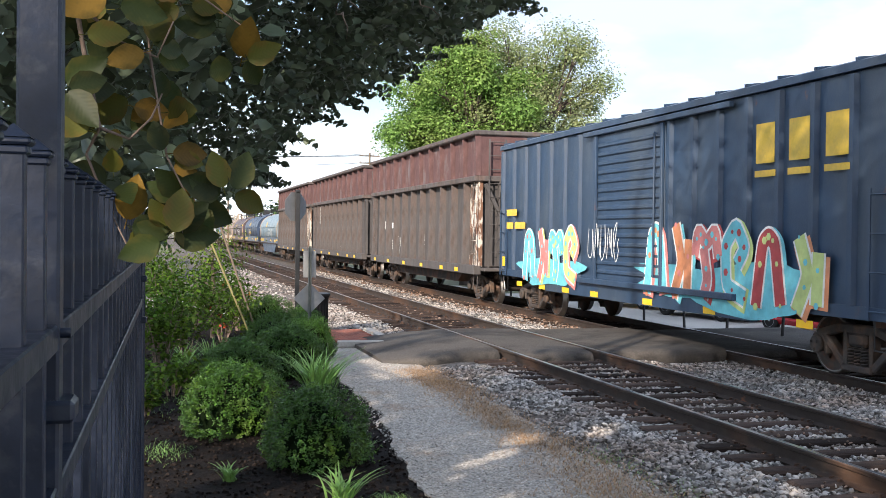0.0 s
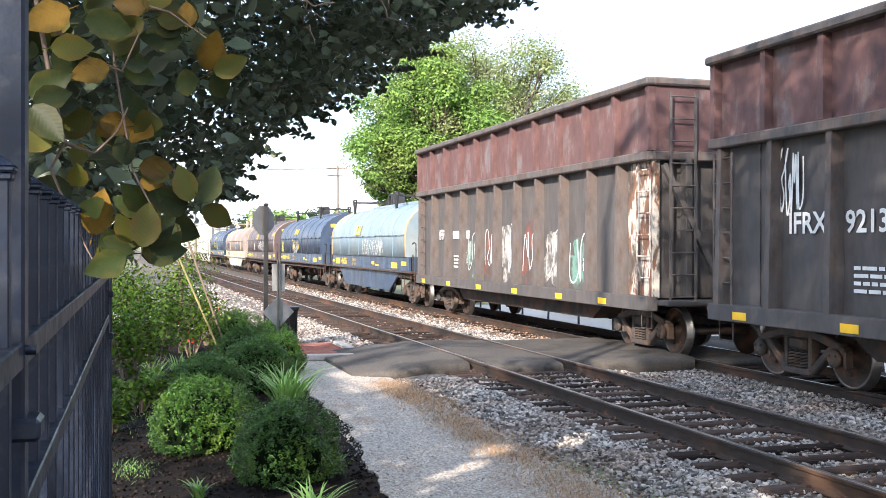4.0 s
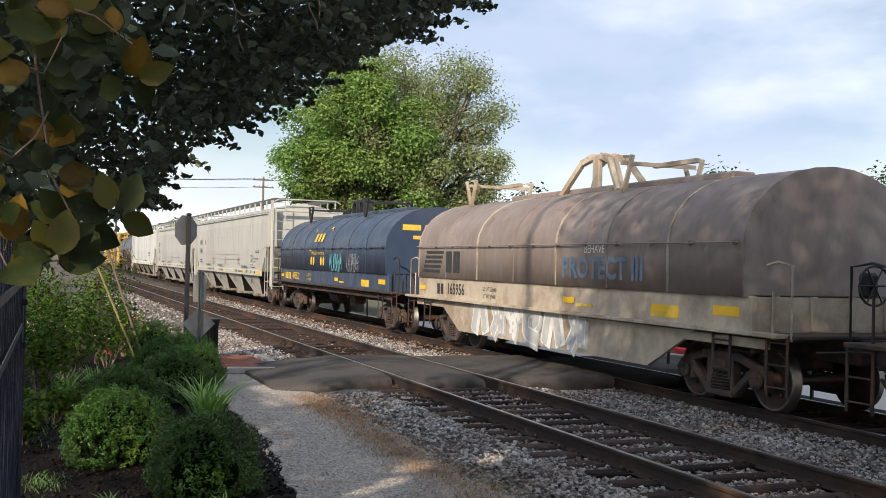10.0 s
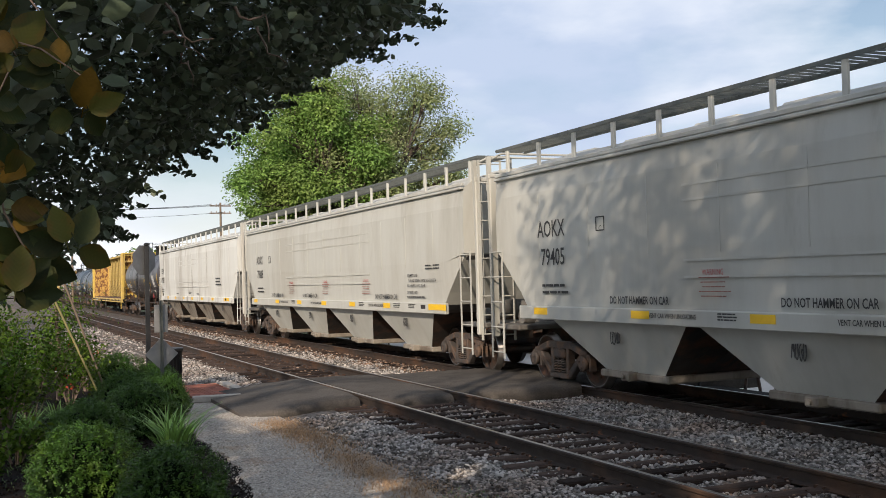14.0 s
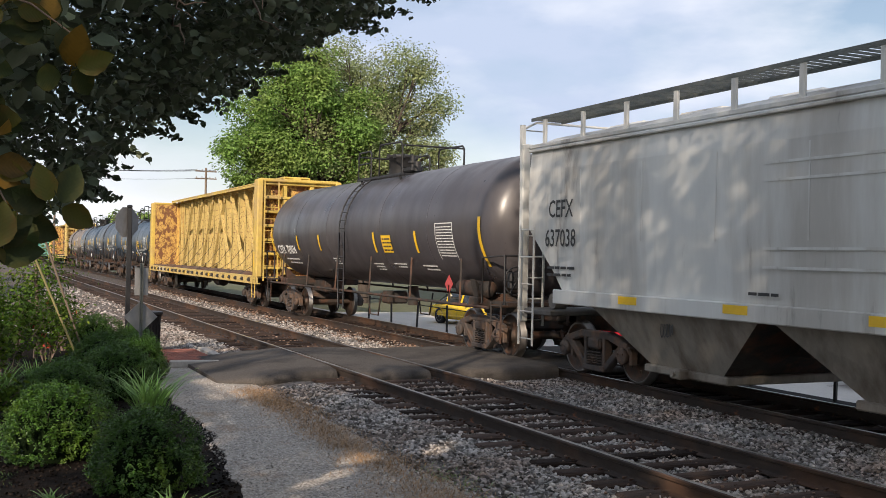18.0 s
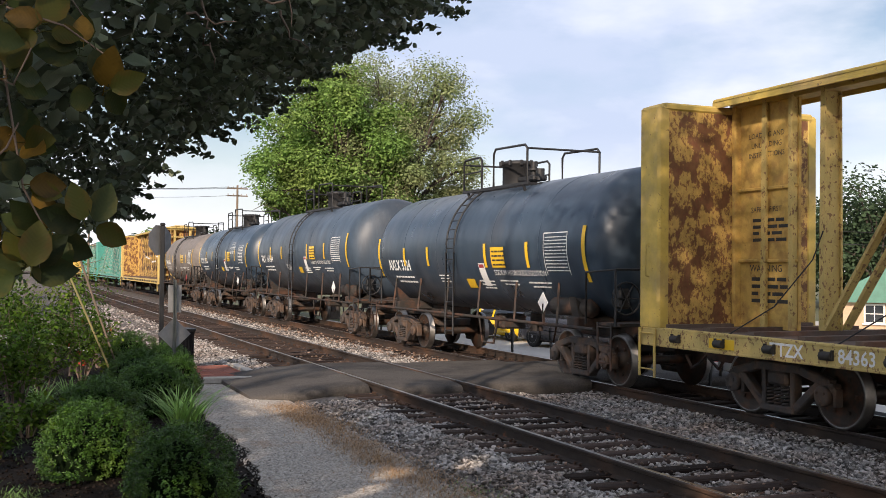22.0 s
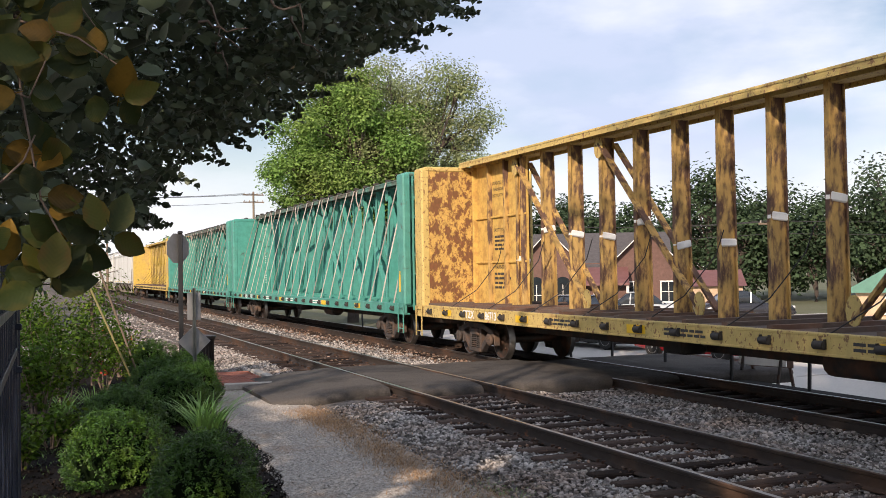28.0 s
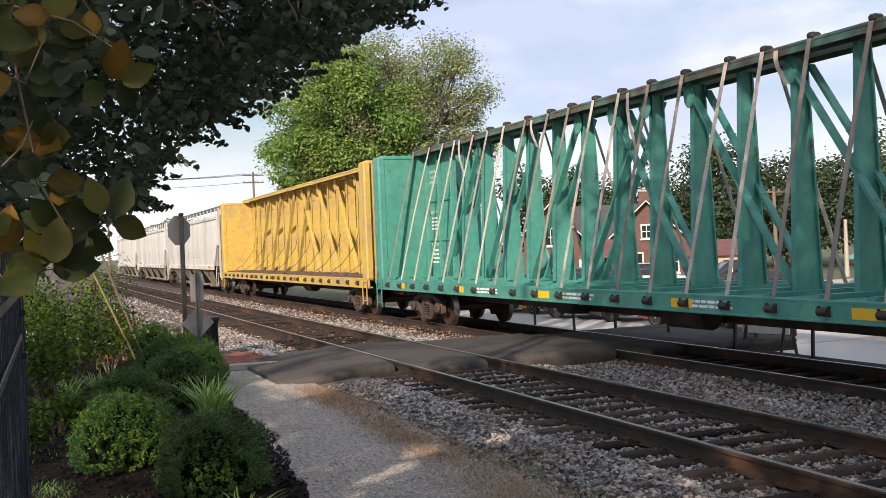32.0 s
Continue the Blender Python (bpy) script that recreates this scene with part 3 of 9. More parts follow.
def track(name, x, z, label, ties, seed):
    t = thing(name, label, "railway track", kind="structure", at=pose(x, 0, z))
    rail = Build().extrude(RAIL, -420, 420).mesh("rail")
    head = Build().extrude([(-0.026, -0.002), (-0.024, 0.001), (0.024, 0.001), (0.026, -0.002)], -420, 420).mesh("rail_head")
    for s in (-1, 1):
        r = part("rail", rail, M_RAIL, t, at=pose(s * 0.7525, 0, 0))
        part("running_surface", head, M_RAILTOP, r, "worn shiny steel running surface")
    rnd = random.Random(seed)
    metas = []
    for k in range(5):
        b = Build()
        b.box((0, 0, -0.235), (2.6, 0.225, 0.16), bev=0.018)
        me = b.mesh("tie")
        for v in me.vertices:
            w = Vector((v.co.x * 1.7 + k * 9, v.co.y * 6, v.co.z * 6))
            v.co += noise.noise_vector(w) * 0.012
        me.materials.append(M_TIE)
        metas.append(me)
    plate = Build().box((0, 0, -0.1705), (0.34, 0.19, 0.012), bev=0.003)
    for sx in (-1, 1):
        for sy in (-1, 1):
            plate.box((sx * 0.088, sy * 0.055, -0.150), (0.028, 0.018, 0.034), bev=0.004)
            plate.box((sx * 0.075, sy * 0.055, -0.136), (0.046, 0.024, 0.012), bev=0.004)
    pm = plate.mesh("tie_plate")
    y = ties[0]
    while y < ties[1]:
        tie = part("tie", metas[rnd.randrange(5)], None, t, at=pose(rnd.uniform(-0.06, 0.06), y, rnd.uniform(-0.012, 0.002), 0, 0, rnd.uniform(-1.2, 1.2)))
        if y < ties[2]:
            for s in (-1, 1):
                part("tie_plate", pm, M_PLATE, t, at=pose(s * 0.7525, y, 0))
        y += 0.52 + rnd.uniform(-0.02, 0.02)
    return t


track("railway_track", NEAR_X, 0.0, "empty near track with rusty rails on dark wooden ties", (2.0, 90.0, 32.0), 3)
track("railway_track", FAR_X, FAR_Z, "far track with worn rails that carries the freight train", (4.0, 70.0, 30.0), 4)

# path, mulch bed, crossing, parking lot (outlines in plan)
sheet("path", [(2.45, -8), (2.40, 1.5), (2.30, 8.7), (2.42, 10.5), (2.68, 12.4), (2.72, 13.6), (2.75, 16.5), (3.2, 19.6), (3.6, 20.3), (4.2, 17.6), (4.35, 15.0), (4.25, 11.5), (4.2, 8.0), (4.3, 1.5), (4.3, -8)], -1.0, -0.235, M_GRAVEL, "pale crushed gravel footpath beside the track", "path", rag=0.10)
sheet("mulch_bed", [(-6, -8), (2.86, -8), (2.84, 1.5), (2.65, 8.7), (2.75, 10.5), (2.95, 13.4), (3.15, 16.5), (3.3, 19.4), (2.6, 24), (1.5, 30), (-6, 34)], -1.0, -0.255, M_MULCH, "bed of dark bark mulch", "mulch")
b = Build().extrude([(12.7, -1.0), (12.7, -0.38), (13.6, -0.42), (15.5, -0.78), (17, -0.80), (95, -0.80), (95, -1.0)], -40, 46)
tagged(part("parking_lot", b, M_LOT), "pale worn asphalt parking lot beyond the tracks", "parking lot", kind="structure")

sheet("dark_asphalt_strip", [(11.75, -30), (12.95, -30), (12.95, 16.6), (11.75, 16.6)], -0.6, -0.285, M_STRIP, "strip of dark asphalt beside the far track", "asphalt")

# ---------------------------------------------------------------- stones, crossing, bed edges
def stones(name, count, place, size, material, label, seed, parent=None):
    """Loose angular stones as one stuff."""
    rng = np.random.default_rng(seed)
    ico = np.array([(0, 0, 1), (0.894, 0, 0.447), (0.276, 0.851, 0.447), (-0.724, 0.526, 0.447), (-0.724, -0.526, 0.447), (0.276, -0.851, 0.447),
                    (0.724, 0.526, -0.447), (-0.276, 0.851, -0.447), (-0.894, 0, -0.447), (-0.276, -0.851, -0.447), (0.724, -0.526, -0.447), (0, 0, -1)])
    tri = np.array([(0, 1, 2), (0, 2, 3), (0, 3, 4), (0, 4, 5), (0, 5, 1), (1, 6, 2), (2, 6, 7), (2, 7, 3), (3, 7, 8), (3, 8, 4), (4, 8, 9), (4, 9, 5), (5, 9, 10), (5, 10, 1), (1, 10, 6)])
    p = place(rng, count)
    n = len(p)
    q = rng.normal(size=(n, 4))
    q /= np.linalg.norm(q, axis=1)[:, None]
    w, x, y, z = q.T
    rot = np.stack([1 - 2 * (y * y + z * z), 2 * (x * y - z * w), 2 * (x * z + y * w), 2 * (x * y + z * w), 1 - 2 * (x * x + z * z), 2 * (y * z - x * w), 2 * (x * z - y * w), 2 * (y * z + x * w), 1 - 2 * (x * x + y * y)], 1).reshape(n, 3, 3)
    s = rng.uniform(*size, (n, 1, 1)) * rng.uniform(0.65, 1.15, (n, 1, 3))
    v = ico[None] * rng.uniform(0.72, 1.18, (n, 12, 1)) * s
    v = np.einsum("nij,nkj->nki", rot, v)
    v[:, :, 2] *= 0.8
    v += p[:, None]
    f = tri[None] + (np.arange(n) * 12)[:, None, None]
    return tagged(soup(name, v.reshape(-1, 3), f.reshape(-1, 3), material, parent), label, "ballast", kind="stuff")


def bank_z(x):
    return np.interp(x, [2.9, 4.4, 4.95, 8.2, 8.65, 9.1, 12.35, 13.2], [-0.27, -0.255, -0.20, -0.205, -0.27, -0.295, -0.30, -0.60])


def near_bank(rng, n):
    y = 4.5 + 26 * rng.random(n) ** 1.5
    x = np.where(rng.random(n) < 0.42, 4.0 + 1.5 * rng.random(n) ** 0.7 + 0.16 * np.sin(y * 1.7) - 0.25 * rng.random(n) ** 3, rng.uniform(5.2, 9.95, n))
    keep = (np.abs(x - NEAR_X) > 1.25) | (rng.random(n) < 0.75)
    keep &= ~((y > 16.2) & (y < 21.3))
    x, y = x[keep], y[keep]
    inside = np.abs(x - NEAR_X) < 1.25
    z = bank_z(x) + rng.uniform(-0.015, 0.02, len(x)) - 0.045 * inside
    return np.stack([x, y, z], 1)


stones("ballast_stones", 46000, near_bank, (0.016, 0.039), M_STONE, "loose grey crushed stones on the track bank", 5)


def tie_gaps(rng, n):
    """Stones that fill the cribs of the near track and lie round the tie ends."""
    y = 4.0 + 12.2 * rng.random(n) ** 1.2
    x = NEAR_X + rng.uniform(-1.55, 1.6, n)
    x = x[np.abs(np.abs(x - NEAR_X) - 0.7525) > 0.09]
    y = y[:len(x)]
    return np.stack([x, y, rng.uniform(-0.215, -0.182, len(x))], 1)


stones("ballast_stones", 22000, tie_gaps, (0.018, 0.040), M_STONE, "grey crushed stones packed between the ties", 15)


def shoulder(rng, n):
    """Stones on the near shoulder of the far track, up to its first rail."""
    y = 4.5 + 11.8 * rng.random(n) ** 1.1
    x = rng.uniform(8.75, FAR_X - 0.84, n)
    return np.stack([x, y, np.interp(x, [8.75, 9.2, 9.9], [-0.27, -0.28, -0.262]) + rng.uniform(-0.012, 0.02, n)], 1)


stones("ballast_stones", 9000, shoulder, (0.018, 0.042), M_STONE, "pale grey crushed stones along the far track", 17)


def far_bank(rng, n):
    y = 21.5 + 40 * rng.random(n) ** 1.6
    x = np.where(rng.random(n) < 0.6, rng.uniform(2.9, 5.4, n), rng.uniform(7.7, 9.6, n))
    return np.stack([x, y, np.where(x < 4.6, -0.262, bank_z(x)) + rng.uniform(-0.01, 0.02, n)], 1)


def rusty_bed(rng, n):
    """Inside both tracks and between them, past the crossing and beside the far rails."""
    y = 21.4 + 45 * rng.random(n) ** 1.7
    x = np.where(rng.random(n) < 0.45, NEAR_X + rng.uniform(-0.7, 0.7, n), FAR_X + rng.uniform(-1.75, 1.0, n))
    z = np.where(x < 8, -0.215, np.where(x < FAR_X - 0.8, -0.285, -0.31))
    return np.stack([x, y, z + rng.uniform(-0.02, 0.03, n)], 1)


stones("rusty_ballast", 6000, rusty_bed, (0.03, 0.055), M_STONERUST, "rust-stained crushed stones in the tracks", 16)
stones("ballast_stones", 6500, far_bank, (0.03, 0.055), M_STONE, "pale crushed stones beyond the road crossing", 6)


def path_bits(rng, n):
    y = 5.5 + 14 * rng.random(n) ** 1.4
    x = rng.uniform(2.3, 4.3, n)
    return np.stack([x, y, np.full(n, -0.233)], 1)


stones("path_gravel_bits", 2500, path_bits, (0.006, 0.014), M_GRAVEL, "fine pale gravel on the footpath", 7)
sheet("gravel_verge", [(2.9, 21.2), (4.9, 21.2), (5.0, 110), (-2, 110), (0.8, 36), (2.6, 26)], -1.0, -0.27, M_BALLAST, "pale stone verge beside the near track", "gravel")
sheet("driveway", [(-9, 33), (0.7, 30), (2.4, 26.5), (0.6, 38), (-9, 46)], -1.0, -0.262, M_LOT, "pale asphalt driveway behind the garden", "driveway")

# road crossing: worn asphalt panels with rounded broken ends
crossing = thing("road_crossing", "worn patched asphalt road crossing over both tracks", "road crossing", kind="structure")
PANELS = [(3.75, 5.70, 16.7, 21.0, 0.0), (5.90, 7.21, 16.2, 21.1, -0.005), (7.40, 9.88, 16.5, 21.1, -0.03), (10.09, 11.38, 16.6, 21.2, -0.10), (11.58, 14.2, 16.8, 21.6, -0.12)]
for i, (x0, x1, y0, y1, top) in enumerate(PANELS):
    rings = []
    nx = 60
    for k in range(nx + 1):
        u = k / nx
        x = x0 + (x1 - x0) * u
        rag = 0.08 * noise.noise(Vector((x * 2.3, i * 7.0, 0))) + 0.02 * noise.noise(Vector((x * 9, i, 3)))
        drop = 0.05 * max(0.0, 1 - (x1 - x) / 0.3) ** 2 if i in (0, 1) else 0.0
        tp = top - 0.17 * (1 - u) ** 1.3 * (i == 0)
        e = y0 + rag + 0.35 * max(0.0, 1 - u * 3) * (i == 0) + 0.25 * drop
        rings.append([(x, e + 0.06, -0.42), (x, e, -0.25), (x, e - 0.03, tp - 0.11 - drop), (x, e + 0.0, tp - 0.045 - drop * 0.6), (x, e + 0.09, tp - 0.012 - drop * 0.3), (x, e + 0.6, tp),
                      (x, y1 - 0.6, tp), (x, y1 - 0.2, tp - 0.04), (x, y1, tp - 0.16), (x, y1 + 0.02, -0.42)])
    rings = [[(x, y, z + (0.02 * noise.noise(Vector((x * 2.2, y * 2.2, i))) if z > -0.3 else 0)) for x, y, z in ring] for ring in rings]
    part("asphalt_panel", Build().loft(rings, cap=True, smooth=True), M_ASPHALT, crossing, "cracked grey asphalt with a broken rounded edge")

# brick walk with pale edging where the path meets the road
walk_pad = thing("brick_pavement", "red brick paving with a pale concrete edge beside the crossing", "pavement", kind="structure")
part("bedding", Build().box((3.55, 20.9, -0.32), (2.3, 2.6, 0.30)), M_CONC, walk_pad)
brick = Build().box((0, 0, 0), (0.20, 0.098, 0.05), bev=0.006).mesh("brick")
rnd = random.Random(5)
for r in range(22):
    for c in range(8):
        part("brick", brick, M_BRICK, walk_pad, at=pose(2.72 + c * 0.207 + (r % 2) * 0.10, 19.85 + r * 0.104, -0.155 + rnd.uniform(-0.003, 0.003), 0, 0, rnd.uniform(-0.6, 0.6)))
kerb = Build().box((0, 0, 0), (0.9, 0.18, 0.12), bev=0.015).mesh("edging")
for k in range(3):
    part("edging", kerb, M_CONC, walk_pad, at=pose(2.95 + k * 0.93, 19.70 - 0.14 * k, -0.175, 0, 0, -8))
for k in range(3):
    part("edging", kerb, M_CONC, walk_pad, at=pose(4.55, 20.0 + k * 0.92, -0.175, 0, 0, 88))


# dry grass along the path edge
def blades(name, count, place, length, width, material, label, category, seed, droop=0.5, segments=3, kind="stuff", lean=0.35, parent=None):
    rng = np.random.default_rng(seed)
    p = place(rng, count)
    n = len(p)
    a = rng.uniform(0, 2 * math.pi, n)
    ln = rng.uniform(length[0], length[1], n)
    out = np.stack([np.cos(a), np.sin(a)], 1)
    le = rng.uniform(0.1, lean, n)
    vs = np.zeros((n, (segments + 1) * 2, 3))
    for k in range(segments + 1):
        u = k / segments
        h = ln * (u - droop * u * u * 0.5)
        o = ln * (le * u + droop * u * u * 0.6)
        w = width * (1 - u) ** 0.7 + 0.0008
        for s in (0, 1):
            vs[:, 2 * k + s, 0] = p[:, 0] + out[:, 0] * o - out[:, 1] * w * (s - 0.5)
            vs[:, 2 * k + s, 1] = p[:, 1] + out[:, 1] * o + out[:, 0] * w * (s - 0.5)
            vs[:, 2 * k + s, 2] = p[:, 2] + h
    quad = np.array([(2 * k, 2 * k + 1, 2 * k + 3, 2 * k + 2) for k in range(segments)])
    f = quad[None] + (np.arange(n) * (segments + 1) * 2)[:, None, None]
    ob = soup(name, vs.reshape(-1, 3), f.reshape(-1, 4), material, parent, smooth=True)
    return tagged(ob, label, category, kind=kind)


def tufts(spots, spread, z):
    def place(rng, n):
        c = np.array(spots)[rng.integers(0, len(spots), n)]
        return np.concatenate([c[:, :2] + rng.normal(size=(n, 2)) * c[:, 2:3] * spread * np.array([1.0, 1.9]), np.full((n, 1), z)], 1)
    return place


blades("dry_grass", 9000, tufts([(4.12, 14.3, 0.2), (4.10, 13.3, 0.22), (4.0, 12.2, 0.18), (3.95, 11.2, 0.18), (3.95, 10.2, 0.2), (3.9, 9.0, 0.25), (3.9, 8.0, 0.25), (3.6, 7.3, 0.3), (4.1, 15.6, 0.18), (4.05, 14.8, 0.2)], 1.0, -0.235), (0.04, 0.12), 0.005, M_STRAW, "flattened dry straw-coloured grass", "dry grass", 12, droop=1.2, lean=1.0)
blades("grass_tufts", 1900, tufts([(4.35, 9.3, 0.2), (4.5, 8.2, 0.25), (4.25, 7.4, 0.25), (1.9, 8.2, 0.08), (0.15, 10.6, 0.12), (0.2, 13.5, 0.4), (0.5, 15.0, 0.5), (0.3, 17.0, 0.5)], 1.0, -0.26), (0.03, 0.10), 0.005, M_BLADE, "thin green grass tufts", "grass", 13, droop=0.9, lean=0.7)

# stray stones on the ties of the near track
def on_ties(rng, n):
    x = NEAR_X + rng.uniform(-1.35, 1.35, n)
    return np.stack([x, 5.5 + 11 * rng.random(n) ** 1.2, np.full(n, -0.150) + np.where(np.abs(x - NEAR_X) > 1.2, -0.02, 0)], 1)


stones("tie_stones", 450, on_ties, (0.010, 0.026), M_STONERUST, "stray grey stones lying on the ties", 15)

# mulch chips
def chips(rng, n):
    y = 5.0 + 14 * rng.random(n) ** 1.3
    x = rng.uniform(-0.4, 2.5, n)
    return np.stack([x, y, np.full(n, -0.25)], 1)


def pebbles(rng, n):
    y = 5.5 + 13 * rng.random(n) ** 1.6
    x = np.interp(y, [5.5, 8.7, 10.5, 13.4, 16.5, 18.5], [2.3, 2.3, 2.4, 2.6, 2.8, 3.2]) + rng.random(n) * np.interp(y, [5.5, 12, 15, 18.5], [2.0, 1.7, 1.5, 0.7])
    return np.stack([x, y, np.full(n, -0.236)], 1)


stones("path_pebbles", 7000, pebbles, (0.006, 0.017), M_PEBBLE, "loose pale pebbles on the footpath", 9)
stones("mulch_chips", 6500, chips, (0.010, 0.028), M_CHIP, "loose dark bark chips", 8)


# ---------------------------------------------------------------- leaves and plants
def leaf_cloud(name, points, size, material, parent, seed, narrow=0.55, flat=0.6, label="", out=None):
    """Small folded leaves at the given points, turned at random."""
    rng = np.random.default_rng(seed)
    n = len(points)
    t = np.array([(0, -0.5, 0), (0.5 * narrow, -0.12, 0.10), (0.36 * narrow, 0.26, 0.08), (0, 0.52, -0.02), (-0.36 * narrow, 0.26, 0.08), (-0.5 * narrow, -0.12, 0.10)])
    nrm = rng.normal(size=(n, 3))
    nrm[:, 2] = np.abs(nrm[:, 2]) + flat
    if out is not None:
        nrm = nrm * 0.55 + out * 1.1
    nrm /= np.linalg.norm(nrm, axis=1)[:, None]
    d = rng.normal(size=(n, 3))
    d -= nrm * np.sum(d * nrm, 1)[:, None]
    d /= np.linalg.norm(d, axis=1)[:, None]
    e = np.cross(d, nrm)
    s = rng.uniform(size[0], size[1], (n, 1, 1))
    v = points[:, None] + s * (t[None, :, 0:1] * e[:, None] + t[None, :, 1:2] * d[:, None] + t[None, :, 2:3] * nrm[:, None])
    quad = np.array([(0, 1, 2, 3), (0, 3, 4, 5)])
    f = quad[None] + (np.arange(n) * 6)[:, None, None]
    return soup(name, v.reshape(-1, 3), f.reshape(-1, 4), material, parent, label)


def boxwood(x, y, r, h, seed, sun_tip=0.0):
    bush = thing("boxwood_bush", "clipped rounded green boxwood bush in dark mulch", "bush", "boxwood bushes in the bed", pose(x, y, -0.26))
    rng = np.random.default_rng(seed)
    # a lumpy dome with steep sides down to the mulch, covered with short upright shoots
    n = int(760 * (r / 0.45) ** 2)
    v = rng.random(n) ** 0.8
    a = rng.uniform(0, 2 * math.pi, n)
    swell = 1 + 0.13 * np.sin(a * 3 + seed) + 0.08 * np.sin(a * 5 + v * 7 + seed * 2) + 0.07 * np.sin(v * 9 + a * 4 + seed)
    rad = r * (1 - v ** 2.4) ** 0.45 * np.interp(v, [0, 0.2, 1], [0.80, 1.0, 1.0]) * swell * (0.93 - 0.25 * rng.random(n) ** 3)
    foot = np.stack([rad * np.cos(a), rad * np.sin(a), h * 0.93 * v * (1 + 0.07 * np.sin(a * 4 + seed))], 1)
    o = np.stack([np.cos(a) * (1.1 - v), np.sin(a) * (1.1 - v), 0.55 + 0.6 * v], 1) + rng.normal(size=(n, 3)) * 0.28
    o /= np.linalg.norm(o, axis=1)[:, None]
    per = 15
    u = rng.random((n, per, 1))
    p = (foot[:, None] + o[:, None] * (u - 0.35) * rng.uniform(0.05, 0.13, (n, 1, 1)) + rng.normal(size=(n, per, 3)) * 0.012).reshape(-1, 3)
    p[:, 2] = np.maximum(p[:, 2], 0.02)
    leaf_cloud("foliage", p, (0.016, 0.034), M_BOX, bush, seed, narrow=0.5, flat=0.1, out=np.repeat(o, per, 0) * 0.5)
    b = Build()
    rnd = random.Random(seed)
    for k in range(9):
        a = k * 0.7
        b.tube([(0.03 * math.cos(a), 0.03 * math.sin(a), 0), (r * 0.4 * math.cos(a), r * 0.4 * math.sin(a), h * 0.35), (r * 0.65 * math.cos(a + 0.3), r * 0.65 * math.sin(a + 0.3), h * 0.7)], 0.012, 5, radii=[0.014, 0.009, 0.004])
    part("branching", b, M_BARK, bush)
    # added near-black core, hidden by the leaves, for the shade between them
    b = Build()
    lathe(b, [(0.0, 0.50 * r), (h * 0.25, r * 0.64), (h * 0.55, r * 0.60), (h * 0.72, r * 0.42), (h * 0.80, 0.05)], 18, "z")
    part("inner_growth", b, M_BOXSHADE, bush)
    return bush


M_BOXSHADE = shade("boxwood_inner_shade", (0.006, 0.012, 0.004), 0.95, grain=20, spread=0.5, spec=0.05)
for i, (x, y, r, h) in enumerate([(1.50, 9.75, 0.49, 0.72), (0.86, 11.5, 0.54, 0.76), (1.20, 14.9, 0.52, 0.66), (2.02, 15.9, 0.60, 0.78), (2.62, 17.9, 0.50, 0.72), (2.1, 18.4, 0.50, 0.75), (2.35, 21.6, 0.55, 0.85), (2.85, 20.3, 0.45, 0.72)]):
    boxwood(x, y, r * 1.1, h * 1.04, 20 + i)


def lily(x, y, h, n, seed, label="arching green daylily clump"):
    t = thing("daylily_clump", label, "plant", "strappy plants in the bed", pose(x, y, -0.27))
    def place(rng, k):
        return np.concatenate([rng.normal(size=(k, 2)) * 0.05 * h / 0.5, np.zeros((k, 1))], 1)
    blades("foliage", n, place, (h * 0.7, h * 1.25), 0.028, M_BLADE, "", "", seed, droop=0.75, segments=6, kind="", lean=0.35, parent=t)
    return t


for i, (x, y, h, n) in enumerate([(2.17, 13.75, 0.85, 150), (1.75, 12.6, 0.35, 40), (0.69, 9.3, 0.22, 40), (1.50, 8.25, 0.40, 50), (-0.05, 13.7, 0.30, 40), (1.95, 9.9, 0.25, 30), (0.55, 16.8, 0.6, 60), (1.0, 17.4, 0.6, 70)]):
    lily(x, y, h, n, 60 + i)


def loose_shrub(x, y, r, h, seed, leaf=(0.055, 0.105), n=1500, flowers=0, label="loose leafy garden shrub", name="garden_shrub"):
    t = thing(name, label, "shrub", "garden shrubs", pose(x, y, -0.27))
    rng = np.random.default_rng(seed)
    rnd = random.Random(seed)
    b = Build()
    tips = []
    for k in range(14):
        a, rr = rnd.uniform(0, 6.28), r * rnd.uniform(0.3, 1.0)
        hh = h * rnd.uniform(0.6, 1.05)
        pts = [(0.05 * math.cos(a), 0.05 * math.sin(a), 0), (rr * 0.4 * math.cos(a), rr * 0.4 * math.sin(a), hh * 0.5), (rr * math.cos(a), rr * math.sin(a), hh)]
        b.tube(pts, 0.008, 5, radii=[0.012, 0.008, 0.003])
        tips.append((pts[1], pts[2]))
    part("branching", b, M_TWIG, t)
    i = rng.integers(0, len(tips), n)
    u = rng.random(n)[:, None]
    p0, p1 = np.array([a for a, _ in tips])[i], np.array([c for _, c in tips])[i]
    p = p0 * (1 - u) + p1 * u + rng.normal(size=(n, 3)) * r * 0.17
    p[:, 2] = np.maximum(p[:, 2], 0.05)
    leaf_cloud("foliage", p, leaf, M_SHRUB, t, seed)
    if flowers:
        q = p[rng.integers(0, n, flowers * 9)][:flowers]
        q = np.repeat(q, 8, 0) + rng.normal(size=(len(q) * 8, 3)) * 0.025
        leaf_cloud("blossom", q, (0.04, 0.06), M_FLOWER, t, seed + 1, narrow=0.9, label="small red flowers")
    return t


